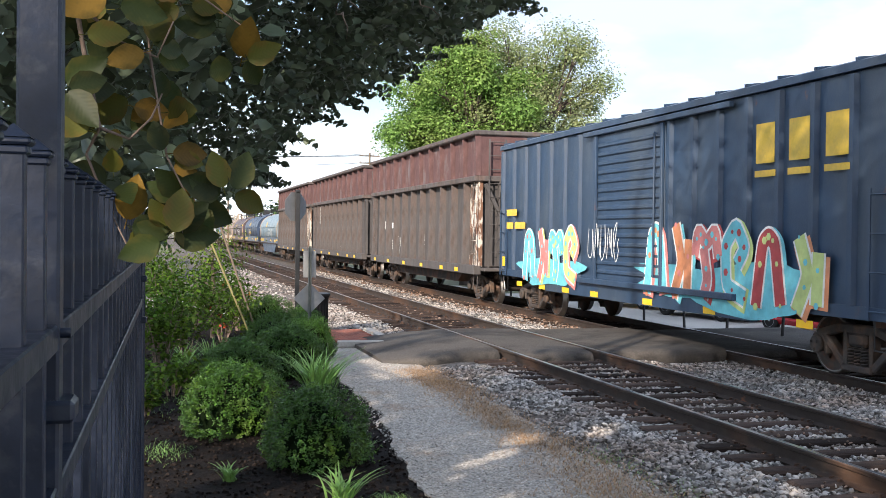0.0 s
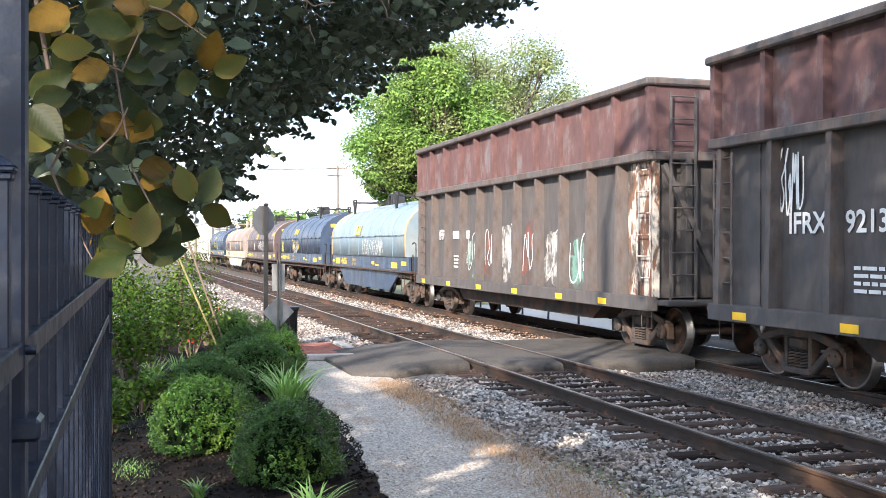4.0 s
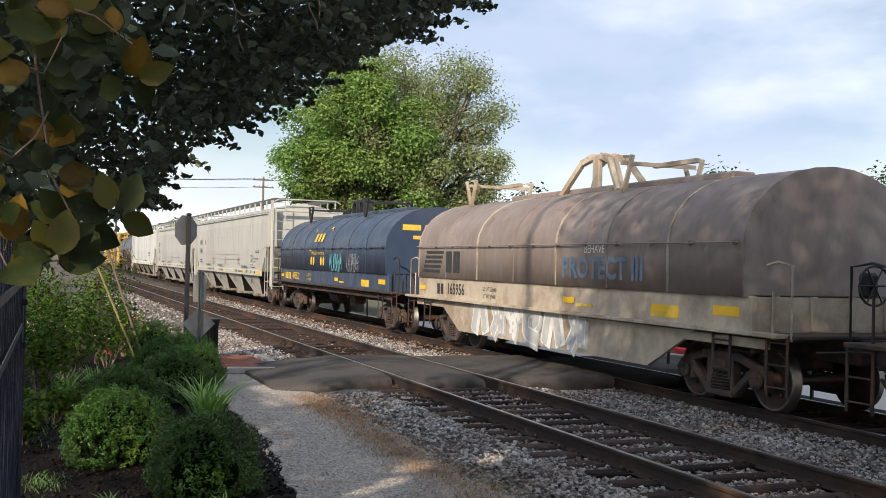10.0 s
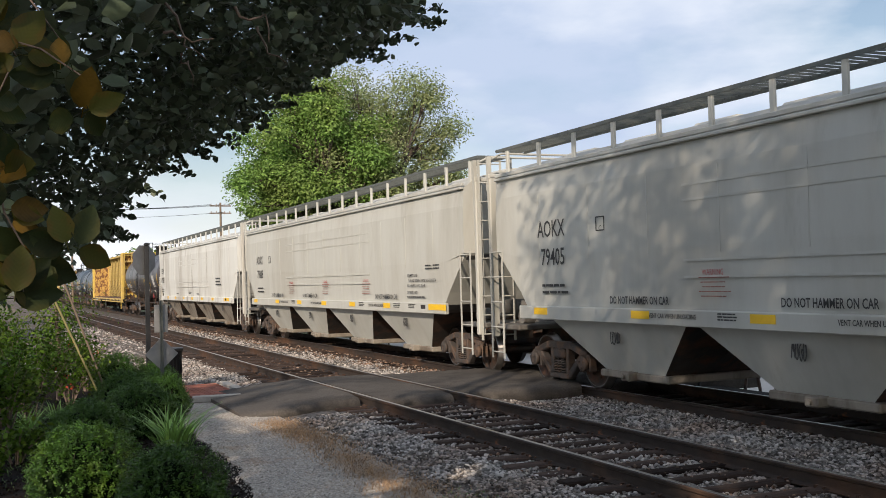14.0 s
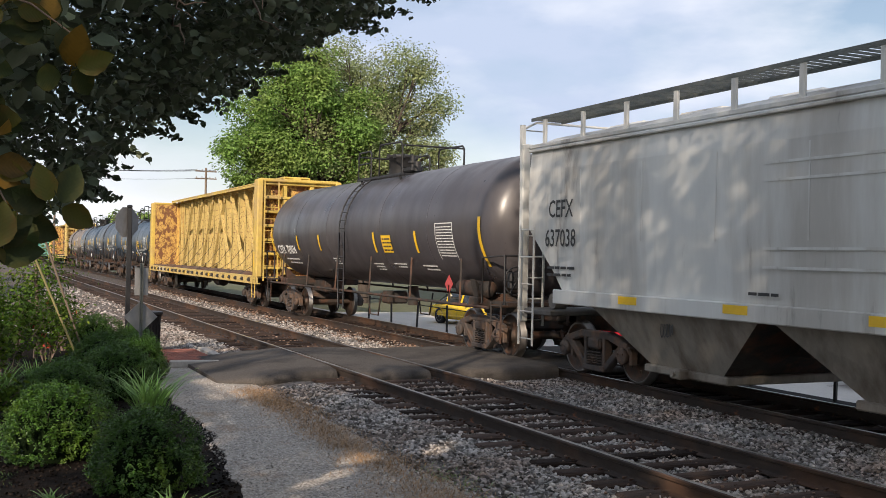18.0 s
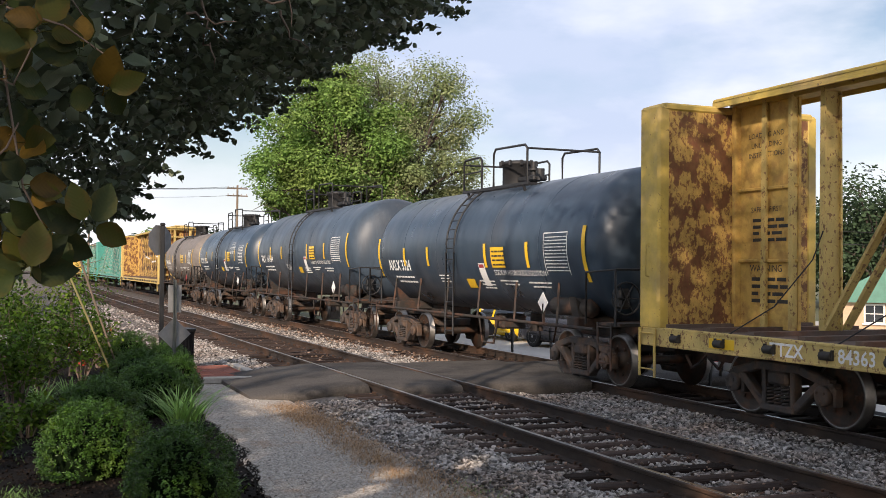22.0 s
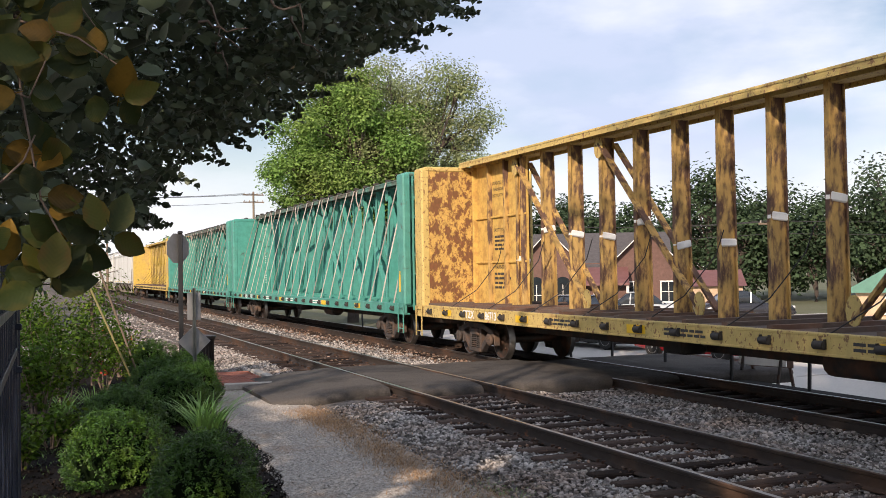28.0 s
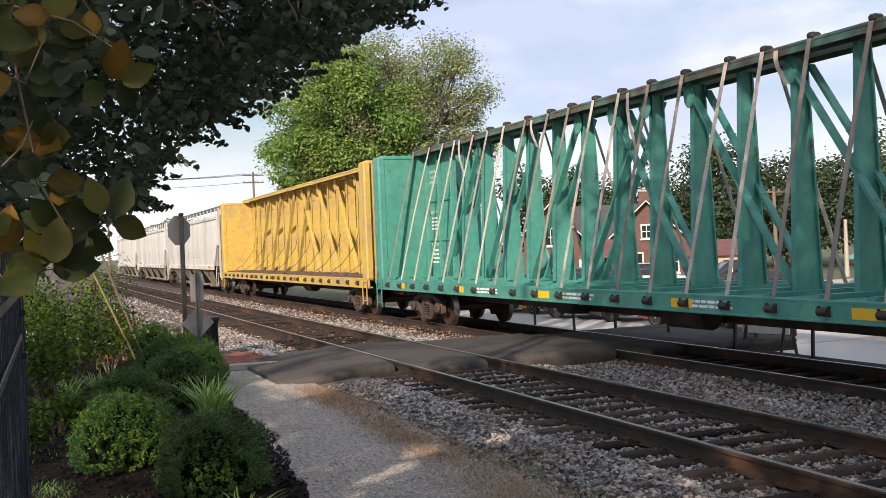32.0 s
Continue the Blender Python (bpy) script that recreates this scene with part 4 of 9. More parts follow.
for i, (x, y, r, h, n, fl) in enumerate([(0.15, 15.6, 0.6, 1.3, 1500, 0), (0.6, 18.0, 0.7, 1.3, 1800, 0), (1.4, 21.0, 0.7, 1.1, 1800, 4), (0.2, 20.5, 0.8, 1.7, 2200, 0), (1.0, 24.0, 0.9, 1.5, 2200, 0), (0.1, 25.0, 1.0, 2.0, 2600, 0),
                                         (1.9, 23.5, 0.6, 1.2, 1300, 5), (-0.05, 12.8, 0.35, 0.45, 700, 0), (-0.5, 17.5, 0.7, 1.5, 1500, 0), (-0.9, 23, 1.2, 2.4, 2600, 0), (0.3, 14.3, 0.4, 0.5, 900, 0)]):
    loose_shrub(x, y, r, h, 80 + i, n=int(n * 0.7), flowers=fl)

# staked sapling
sap = thing("staked_sapling", "young tree tied to two leaning stakes", "sapling", at=pose(1.25, 22.0, -0.27))
b = Build().tube([(0, 0, 0), (0.02, 0, 0.9), (-0.03, 0.02, 1.9), (-0.02, 0, 2.5)], 0.03, 8, radii=[0.045, 0.04, 0.03, 0.015])
for k in range(10):
    a, z = k * 2.4, 0.9 + k * 0.15
    b.tube([(0, 0, z), (0.3 * math.cos(a), 0.3 * math.sin(a), z + 0.15), (0.6 * math.cos(a), 0.6 * math.sin(a), z + 0.22)], 0.01, 5, radii=[0.014, 0.009, 0.004])
part("trunk", b, M_TWIG, sap)
rng = np.random.default_rng(77)
p = rng.normal(size=(1500, 3)) * np.array([0.36, 0.36, 0.40]) + np.array([0, 0, 1.55])
leaf_cloud("foliage", p, (0.05, 0.09), M_SHRUB, sap, 77)
tagged(part("wooden_stake", Build().tube([(2.12, 20.9, -0.3), (1.25, 20.6, 2.2)], 0.022, 8), M_WOOD), "leaning weathered wooden stake in the garden bed", "stake")
tagged(part("taped_stake", Build().tube([(1.98, 20.6, -0.3), (1.05, 20.5, 1.9)], 0.02, 8), M_YSTAKE), "leaning yellow-taped stake in the garden bed", "stake")

# ---------------------------------------------------------------- signs, bin
stop = thing("stop_sign", "octagonal sign seen from its grey back on a black post", "road sign", at=pose(2.85, 21.0, -0.27))
part("post", Build().box((0, 0, 1.5), (0.085, 0.085, 3.0), bev=0.008), M_BLACK, stop)
part("post_cap", Build().box((0, 0, 3.03), (0.10, 0.10, 0.06), bev=0.02), M_BLACK, stop)
b = Build().extrude([(0.315 * math.cos(math.radians(22.5 + 45 * k)), 0.315 * math.sin(math.radians(22.5 + 45 * k))) for k in range(8)], -0.002, 0.002)
part("sign_plate", b, M_SIGNBACK, stop, "grey unpainted back of the plate", at=pose(-0.04, 0.06, 2.72, 0, 0, 36))
part("bracket", Build().box((0.0, 0.048, 2.72), (0.05, 0.012, 0.5)), M_BLACK, stop)
marker = thing("diamond_sign", "small diamond and square sign plates on a grey post", "road sign", at=pose(2.86, 19.35, -0.27))
part("post", Build().extrude([(-0.03, 0.0), (-0.03, 0.03), (-0.018, 0.03), (-0.012, 0.008), (0.012, 0.008), (0.018, 0.03), (0.03, 0.03), (0.03, 0.0)], 0, 1.95, axis="y"), M_POSTGREY, marker, at=pose(0, 0, 0, 90, 0, 0) @ pose(0, 0, 0))
part("diamond_plate", Build().box((0, 0.02, 0), (0.42, 0.004, 0.42), bev=0.0015), M_SIGNBACK, marker, "dull grey diamond plate", at=pose(0, 0.02, 0.98, 0, 45, 0))
part("square_plate", Build().box((0, 0.02, 1.62), (0.24, 0.004, 0.50), bev=0.0015), M_SIGNBACK, marker)
bin_ = thing("litter_bin", "black round litter bin beside the sign post", "litter bin", at=pose(3.40, 22.5, -0.27))
part("drum", lathe(Build(), [(0, 0.26), (0.05, 0.29), (0.80, 0.34), (0.84, 0.36), (0.88, 0.36), (0.885, 0.30), (0.70, 0.28)], 28, "z"), M_BIN, bin_)
part("rim", lathe(Build(), [(0.84, 0.365), (0.87, 0.38), (0.90, 0.365)], 28, "z"), M_BLACK, bin_)
slat = Build().box((0, 0, 0.42), (0.012, 0.035, 0.74), bev=0.004).mesh("slat")
for k in range(26):
    a = k * 2 * math.pi / 26
    part("slat", slat, M_BIN, bin_, at=pose(0.325 * math.cos(a), 0.325 * math.sin(a), 0, 0, 0, math.degrees(a)))

# ---------------------------------------------------------------- iron fence
fence = thing("iron_fence", "blue-black painted iron picket fence with capped pickets", "fence", at=pose(-0.12, 0, -0.26, 0, 0, -1.15))


def cap(b, s, z):
    b.box((0, 0, z), (s * 1.5, s * 1.5, s * 0.30), bev=s * 0.10)
    b.box((0, 0, z - s * 0.35), (s * 1.22, s * 1.22, s * 0.35), bev=s * 0.08)
    b.add([(-s * 0.74, -s * 0.74, z + s * 0.15), (s * 0.74, -s * 0.74, z + s * 0.15), (s * 0.74, s * 0.74, z + s * 0.15), (-s * 0.74, s * 0.74, z + s * 0.15), (0, 0, z + s * 0.75)], [(0, 1, 4), (1, 2, 4), (2, 3, 4), (3, 0, 4)])


b = Build().box((0, 0, 1.13), (0.018, 0.018, 2.26), bev=0.0015)
cap(b, 0.019, 2.262)
picket = b.mesh("picket")
for k in range(-17, 24):
    part("picket", picket, M_FENCE, fence, at=pose(0, 1.42 + 0.1375 * k, 0, 0, 0, random.Random(k).uniform(-1.5, 1.5)))
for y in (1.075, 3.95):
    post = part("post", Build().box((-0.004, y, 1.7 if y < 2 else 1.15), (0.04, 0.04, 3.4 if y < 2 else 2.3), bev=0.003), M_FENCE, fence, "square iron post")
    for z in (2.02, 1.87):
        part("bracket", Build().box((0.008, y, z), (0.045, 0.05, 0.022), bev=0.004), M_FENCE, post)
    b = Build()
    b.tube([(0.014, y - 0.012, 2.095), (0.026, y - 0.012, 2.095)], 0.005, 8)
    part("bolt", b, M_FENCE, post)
for z in (0.18, 1.935, 2.09):
    part("rail", Build().box((0.0, 1.4, z), (0.030, 5.2, 0.026), bev=0.002), M_FENCE, fence)

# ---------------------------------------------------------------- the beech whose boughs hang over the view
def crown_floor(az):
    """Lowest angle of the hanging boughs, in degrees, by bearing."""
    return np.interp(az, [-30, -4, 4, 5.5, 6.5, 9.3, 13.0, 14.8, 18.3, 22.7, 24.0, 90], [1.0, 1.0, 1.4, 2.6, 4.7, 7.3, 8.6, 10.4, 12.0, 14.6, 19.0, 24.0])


SUN_GAPS = [((0.80, 11.2, 0.40), 0.62), ((3.0, 10.9, -0.25), 0.22), ((2.95, 9.4, -0.25), 0.2), ((3.35, 9.75, -0.25), 0.16), ((2.65, 8.9, -0.25), 0.16), ((3.75, 10.3, -0.25), 0.18), ((4.9, 10.6, -0.2), 0.22), ((4.3, 18.9, -0.2), 0.8), ((5.5, 19.5, -0.1), 0.7), ((3.9, 16.0, -0.2), 0.5), ((2.2, 17.5, 0.2), 0.5), ((5.8, 7.6, 0.0), 0.3),
            ((0.2, 16.5, 0.7), 0.9), ((0.7, 20.5, 0.8), 1.1), ((0.1, 24.5, 1.0), 1.3), ((1.5, 22.5, 0.8), 0.8)]


def thin_out(p):
    """Drops the leaves where the crowns let sunbeams through to the ground."""
    keep = np.ones(len(p), bool)
    d = np.array(sun_from)
    for g, r in SUN_GAPS:
        v = p - np.array(g)
        off = v - np.outer(v @ d, d)
        keep &= np.linalg.norm(off, axis=1) > r * (0.8 + 0.35 * np.sin(p[:, 2] * 3.1 + p[:, 0] * 2.0))
    # open towards the far tracks: sun reaches them past the road crossing
    sx, sy, fall = -d[0] / math.hypot(d[0], d[1]), -d[1] / math.hypot(d[0], d[1]), d[2] / math.hypot(d[0], d[1])
    s1 = (9.1 - p[:, 0]) / sx
    zt = p[:, 2] - fall * s1
    s = np.where(zt > -0.2, s1, (p[:, 2] + 0.2) / fall)
    hx, hy = p[:, 0] + sx * s, p[:, 1] + sy * s
    keep &= ~((hx > 3.3) & (zt < 8.5) & (hy > 16.2 + 0.8 * np.sin(zt * 2.1 + p[:, 0]) + 0.5 * np.sin(hx * 2.9)))
    return keep


def twig_leaves(rng, starts, length, per, droop=0.25, spread=0.05):
    """Leaf places strung along short drooping twigs."""
    n = len(starts)
    a = rng.uniform(0, 2 * math.pi, n)
    d = np.stack([np.cos(a), np.sin(a), rng.normal(-0.15, 0.25, n)], 1)
    u = rng.random((n, per, 1))
    p = starts[:, None] + d[:, None] * u * length
    p[:, :, 2] -= (u[:, :, 0] ** 2) * droop * length
    return (p + rng.normal(size=p.shape) * spread).reshape(-1, 3)


beech = thing("beech_tree", "dark leafy beech tree with low hanging boughs", "tree", at=pose(-2.6, 5.2, -0.27))
b = Build()
b.tube([(0, 0, -0.1), (0.05, 0.02, 1.2), (0.0, 0.1, 3.0), (0.2, 0.0, 5.5), (0.1, 0.1, 8.5)], 0.2, 14, radii=[0.34, 0.26, 0.22, 0.15, 0.05])
part("trunk", b, M_BARK, beech)
rnd = random.Random(9)
for tip, base in (((3.6, 1.6, 3.6), 2.4), ((4.6, 2.6, 4.3), 2.8), ((5.6, 1.5, 5.0), 3.2), ((3.2, 4.0, 3.6), 2.4), ((6.0, 0.5, 6.4), 3.8), ((2.5, -4.0, 6.0), 3.5), ((-3.0, 2.0, 6.0), 3.6), ((1.2, 4.2, 3.2), 2.2), ((2.9, -0.6, 3.3), 2.3), ((-2.0, -3.5, 6.5), 4.0), ((4.0, -3.0, 7.5), 4.4)):
    b = Build()
    pts = [Vector((0, 0, base)).lerp(Vector(tip), u) + Vector((rnd.uniform(-0.12, 0.12), rnd.uniform(-0.12, 0.12), 0.35 * math.sin(u * math.pi))) for u in (0, 0.2, 0.4, 0.6, 0.8, 1.0)]
    b.tube(pts, 0.05, 8, radii=[0.09, 0.07, 0.055, 0.04, 0.025, 0.01])
    for k in range(7):
        u = 0.35 + 0.09 * k
        p = Vector((0, 0, base)).lerp(Vector(tip), u) + Vector((0, 0, 0.3 * math.sin(u * math.pi)))
        q = p + Vector((rnd.uniform(-0.5, 0.5), rnd.uniform(-0.5, 0.5), rnd.uniform(-0.45, 0.1)))
        b.tube([p, (p + q) / 2 + Vector((0, 0, 0.06)), q], 0.012, 5, radii=[0.016, 0.010, 0.004])
    part("bough", b, M_BARK, beech)
rng = np.random.default_rng(41)
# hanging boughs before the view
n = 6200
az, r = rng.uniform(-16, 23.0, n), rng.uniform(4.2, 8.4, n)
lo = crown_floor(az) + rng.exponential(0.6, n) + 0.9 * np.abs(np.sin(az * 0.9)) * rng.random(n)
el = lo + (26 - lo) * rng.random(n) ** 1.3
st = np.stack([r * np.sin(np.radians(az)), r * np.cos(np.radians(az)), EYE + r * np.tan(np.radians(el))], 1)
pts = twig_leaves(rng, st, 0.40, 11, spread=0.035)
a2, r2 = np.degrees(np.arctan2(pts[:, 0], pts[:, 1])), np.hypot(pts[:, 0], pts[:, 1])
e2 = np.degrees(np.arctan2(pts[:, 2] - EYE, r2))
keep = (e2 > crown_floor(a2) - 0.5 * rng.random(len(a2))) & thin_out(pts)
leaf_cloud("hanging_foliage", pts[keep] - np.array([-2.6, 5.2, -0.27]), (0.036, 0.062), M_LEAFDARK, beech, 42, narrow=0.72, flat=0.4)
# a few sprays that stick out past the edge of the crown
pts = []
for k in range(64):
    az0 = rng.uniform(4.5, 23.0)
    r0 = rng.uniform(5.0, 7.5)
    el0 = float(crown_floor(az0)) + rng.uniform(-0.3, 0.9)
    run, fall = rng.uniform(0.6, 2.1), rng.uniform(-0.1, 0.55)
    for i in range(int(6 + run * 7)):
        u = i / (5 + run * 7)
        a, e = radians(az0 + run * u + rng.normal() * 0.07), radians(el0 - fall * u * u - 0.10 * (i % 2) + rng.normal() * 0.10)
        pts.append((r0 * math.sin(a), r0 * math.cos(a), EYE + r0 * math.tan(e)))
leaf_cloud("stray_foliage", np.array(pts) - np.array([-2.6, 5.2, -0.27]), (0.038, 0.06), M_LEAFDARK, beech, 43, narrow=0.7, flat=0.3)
# the rest of the crown, overhead and behind
n = 34000
d = rng.normal(size=(n, 3))
d /= np.linalg.norm(d, axis=1)[:, None]
p = d * (rng.random(n) ** 0.35)[:, None] * np.array([5.2, 6.5, 5.0]) + np.array([-2.4, 3.6, 7.4])
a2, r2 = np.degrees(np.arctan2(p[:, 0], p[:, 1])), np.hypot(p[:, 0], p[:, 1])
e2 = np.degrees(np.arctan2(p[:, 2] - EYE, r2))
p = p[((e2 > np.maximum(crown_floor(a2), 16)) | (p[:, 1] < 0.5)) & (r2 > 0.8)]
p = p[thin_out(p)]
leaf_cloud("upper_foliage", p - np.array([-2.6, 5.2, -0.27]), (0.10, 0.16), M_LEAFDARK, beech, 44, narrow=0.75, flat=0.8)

# thin bare twigs among the hanging boughs
rnd = random.Random(77)
for k in range(16):
    az0, el0, r0 = rnd.uniform(-12, 14), rnd.uniform(11, 18), rnd.uniform(3.3, 4.0)
    pts, a, e = [], az0, el0
    for i in range(7):
        pts.append((r0 * math.sin(radians(a)) + 2.6, r0 * math.cos(radians(a)) - 5.2, EYE + r0 * math.tan(radians(e)) + 0.27))
        a += rnd.uniform(-0.1, 0.65)
        e -= rnd.uniform(-0.2, 0.75)
    part("twig", Build().tube(pts, 0.004, 5, radii=[0.0055 - 0.0006 * i for i in range(7)]), M_TWIG, beech)

# near spray of large leaves over the fence, each leaf a part
spray = thing("leafy_branch", "low beech branch with large green and bronze leaves", "branch", at=pose(-0.02, 2.1, 2.1))
b = Build()
STEMS = [[(-0.25, 0.3, 0.75), (-0.13, 0.02, 0.32), (-0.10, 0.0, 0.15), (-0.075, 0.0, 0.03)], [(-0.075, 0.0, 0.03), (-0.02, 0.0, 0.01), (0.02, -0.02, 0.05), (0.04, 0.0, 0.10)], [(-0.12, 0.01, 0.27), (-0.04, 0.02, 0.20), (0.03, 0.0, 0.17), (0.06, -0.01, 0.24)],
         [(0.0, 0.1, 0.32), (0.02, 0.05, 0.16), (0.05, 0.02, -0.02), (0.09, 0.0, -0.10), (0.08, 0.0, -0.17)], [(-0.075, 0.0, 0.03), (-0.10, 0.02, -0.02), (-0.06, 0.02, -0.12), (-0.02, 0.0, -0.2)], [(-0.13, 0.02, 0.32), (0.0, 0.1, 0.34), (0.12, 0.05, 0.30), (0.20, 0.02, 0.24)],
         [(-0.2, 0.2, 0.55), (-0.02, 0.2, 0.5), (0.10, 0.12, 0.42), (0.16, 0.10, 0.33)]]
for k, s in enumerate(STEMS):
    b.tube(s, 0.004, 6, radii=[(0.0062 if k == 0 else 0.0036) - 0.0007 * i for i in range(len(s))])
part("twig_frame", b, M_TWIG, spray)


def big_leaf():
    """A broad oval leaf, folded a little along its midrib, with a wavy edge and a short stalk."""
    b = Build()
    n = 9
    rows = []
    for k in range(n):
        u = k / (n - 1)
        w = 0.5 * math.sin(math.pi * min(1.0, u * 0.97 + 0.03) ** 0.80) ** 0.9 * (0.64 + 0.04 * (k % 2))
        z = -0.10 * (u - 0.4) ** 2
        rows.append([(-w, u, z + 0.16 * w + 0.012 * math.sin(k * 2.4)), (-w * 0.5, u, z + 0.05 * w), (0, u, z - 0.01), (w * 0.5, u, z + 0.05 * w), (w, u, z + 0.16 * w + 0.012 * math.cos(k * 2.1))])
    vs = [p for r in rows for p in r]
    b.add(vs, [(5 * i + j, 5 * i + j + 1, 5 * i + j + 6, 5 * i + j + 5) for i in range(n - 1) for j in range(4)], True)
    b.tube([(0, -0.22, 0.03), (0, 0, 0)], 0.012, 5)
    return b


LEAVES = []
for m in (M_LEAFNEAR, M_LEAFOLIVE, M_LEAFRED):
    LEAVES.append(big_leaf().mesh("leaf"))
    LEAVES[-1].materials.append(m)
rnd = random.Random(29)
# tufts of leaves at the twig ends: where, how many, how far they reach
TUFTS = [(0.017, 0.188, 6, 0.05), (-0.02, 0.085, 3, 0.03), (0.035, 0.075, 7, 0.05), (0.05, -0.02, 3, 0.04), (0.09, -0.11, 7, 0.06), (0.05, -0.175, 7, 0.05), (-0.08, 0.02, 5, 0.04), (-0.05, -0.07, 5, 0.05), (-0.03, -0.16, 4, 0.05),
         (0.16, 0.26, 6, 0.05), (0.19, 0.17, 4, 0.04), (0.08, 0.29, 6, 0.05), (-0.05, 0.27, 7, 0.05), (-0.11, 0.20, 5, 0.04), (0.17, -0.09, 5, 0.05), (0.0, 0.34, 7, 0.06), (-0.14, 0.10, 4, 0.04)]
for x, z, count, reach in TUFTS:
    depth = rnd.uniform(-0.05, 0.09)
    for k in range(count):
        a = rnd.uniform(-1.0, 4.1) if k else rnd.uniform(-0.6, 0.5)
        c = Vector((x + reach * 0.35 * math.cos(a), depth + rnd.uniform(-0.05, 0.06), z + reach * 0.35 * math.sin(a)))
        s = rnd.uniform(0.06, 0.095)
        # the blade points away from the twig and its face turns towards the open side
        m = Matrix.Translation(c) @ Euler((0, -(a - math.pi / 2), 0)).to_matrix().to_4x4() @ Euler((radians(90) + rnd.gauss(0, 0.5), rnd.gauss(0, 0.55), 0)).to_matrix().to_4x4() @ Matrix.Diagonal((s, s, s, 1))
        pick = rnd.random()
        part("leaf", LEAVES[0 if pick < 0.66 else 1 if pick < 0.89 else 2], None, spray, at=m)
# darker leaves behind the spray
pts = []
rng = np.random.default_rng(19)
st = np.stack([rng.uniform(-0.75, 0.42, 260), rng.uniform(0.4, 1.9, 260), rng.uniform(-0.12, 0.95, 260)], 1)
st = st[st[:, 2] > 0.15 + 0.55 * (st[:, 0] + 0.1) - 0.25 * (st[:, 0] < -0.1)]
pts = twig_leaves(rng, st, 0.3, 8, spread=0.04)
leaf_cloud("rear_foliage", pts, (0.06, 0.09), M_LEAFDARK, spray, 20, narrow=0.75, flat=0.4)


# ---------------------------------------------------------------- trees of the background and of the shade
def tree(x, y, z, height, width, trunk_h, seed, material, leaf, n, label, clumps=26, name="tree", deep=0.5, group="", fine=1.0, ragged=1.0):
    t = thing(name, label, "tree", group, pose(x, y, z))
    rnd = random.Random(seed)
    rng = np.random.default_rng(seed)
    r = width / 2
    trunk = Build().tube([(0, 0, -0.2), (0.05, 0, trunk_h), (0.15, 0.1, height * 0.5), (0.3, -0.1, height * 0.72)], 0.2, 10, radii=[height * 0.024, height * 0.018, height * 0.009, 0.015])
    part("trunk", trunk, M_BARK, t)
    crown_c = Vector((0, 0, trunk_h + (height - trunk_h) * 0.5))
    cs = []
    for k in range(clumps):
        d = Vector((rnd.gauss(0, 1), rnd.gauss(0, 1), rnd.gauss(0, 1))).normalized() * min(0.95, rnd.uniform(0.35, 0.86) * ragged)
        c = crown_c + Vector((d.x * r, d.y * r, d.z * (height - trunk_h) * 0.5))
        cs.append((c, rnd.uniform(0.16, 0.30) * width * fine))
        b = Build()
        start = Vector((0, 0, trunk_h + (height * 0.45) * rnd.random()))
        mid = start.lerp(c, 0.5) + Vector((rnd.uniform(-0.3, 0.3), rnd.uniform(-0.3, 0.3), 0.05 * height))
        b.tube([start, mid, c], 0.05, 6, radii=[height * 0.009, height * 0.006, 0.015])
        for j in range(3):
            q = c + Vector((rnd.gauss(0, 0.5), rnd.gauss(0, 0.5), rnd.gauss(0, 0.4))) * cs[-1][1] * 0.8
            b.tube([mid.lerp(c, 0.6), q], 0.02, 5, radii=[height * 0.003, 0.006])
        part("limb", b, M_BARK, t)
    i = rng.integers(0, clumps, n)
    cen = np.array([tuple(c) for c, _ in cs])[i]
    rad = np.array([q for _, q in cs])[i]
    d = rng.normal(size=(n, 3))
    d /= np.linalg.norm(d, axis=1)[:, None]
    p = cen + d * (rng.random(n) ** deep)[:, None] * rad[:, None] * np.array([1, 1, 0.72])
    p += rng.normal(size=(n, 3)) * width * 0.018
    keep = thin_out(p + np.array([x, y, z]))
    p, cen = p[keep], cen[keep]
    o = p - cen
    o /= np.linalg.norm(o, axis=1)[:, None] + 0.01
    o[:, 2] += 0.35
    leaf_cloud("crown", p, leaf, material, t, seed, narrow=0.6, flat=0.5, out=o * 0.8)
    return t


tree(17.6, 58.0, -1.0, 14.6, 9.6, 2.4, 101, M_LEAFTREE, (0.12, 0.22), 92000, "broad bright green tree behind the railway", clumps=120, fine=0.52, ragged=1.25)
tree(21.5, 58.6, -1.0, 16.0, 9.8, 2.4, 102, M_LEAFTREE2, (0.11, 0.20), 78000, "airy olive green tree with showing branches", clumps=110, deep=0.55, fine=0.56, ragged=1.35)
# more trees behind the camera throw the shade over the near ground and cars
tree(-4.5, -5.5, -0.3, 16.0, 10.5, 2.6, 111, M_LEAFDARK, (0.18, 0.30), 12500, "tall leafy tree behind the fence", clumps=30)
tree(-10.5, 4.0, -0.3, 16.0, 9.5, 2.6, 113, M_LEAFDARK, (0.18, 0.30), 10000, "tall leafy tree in the garden behind the fence", clumps=26)
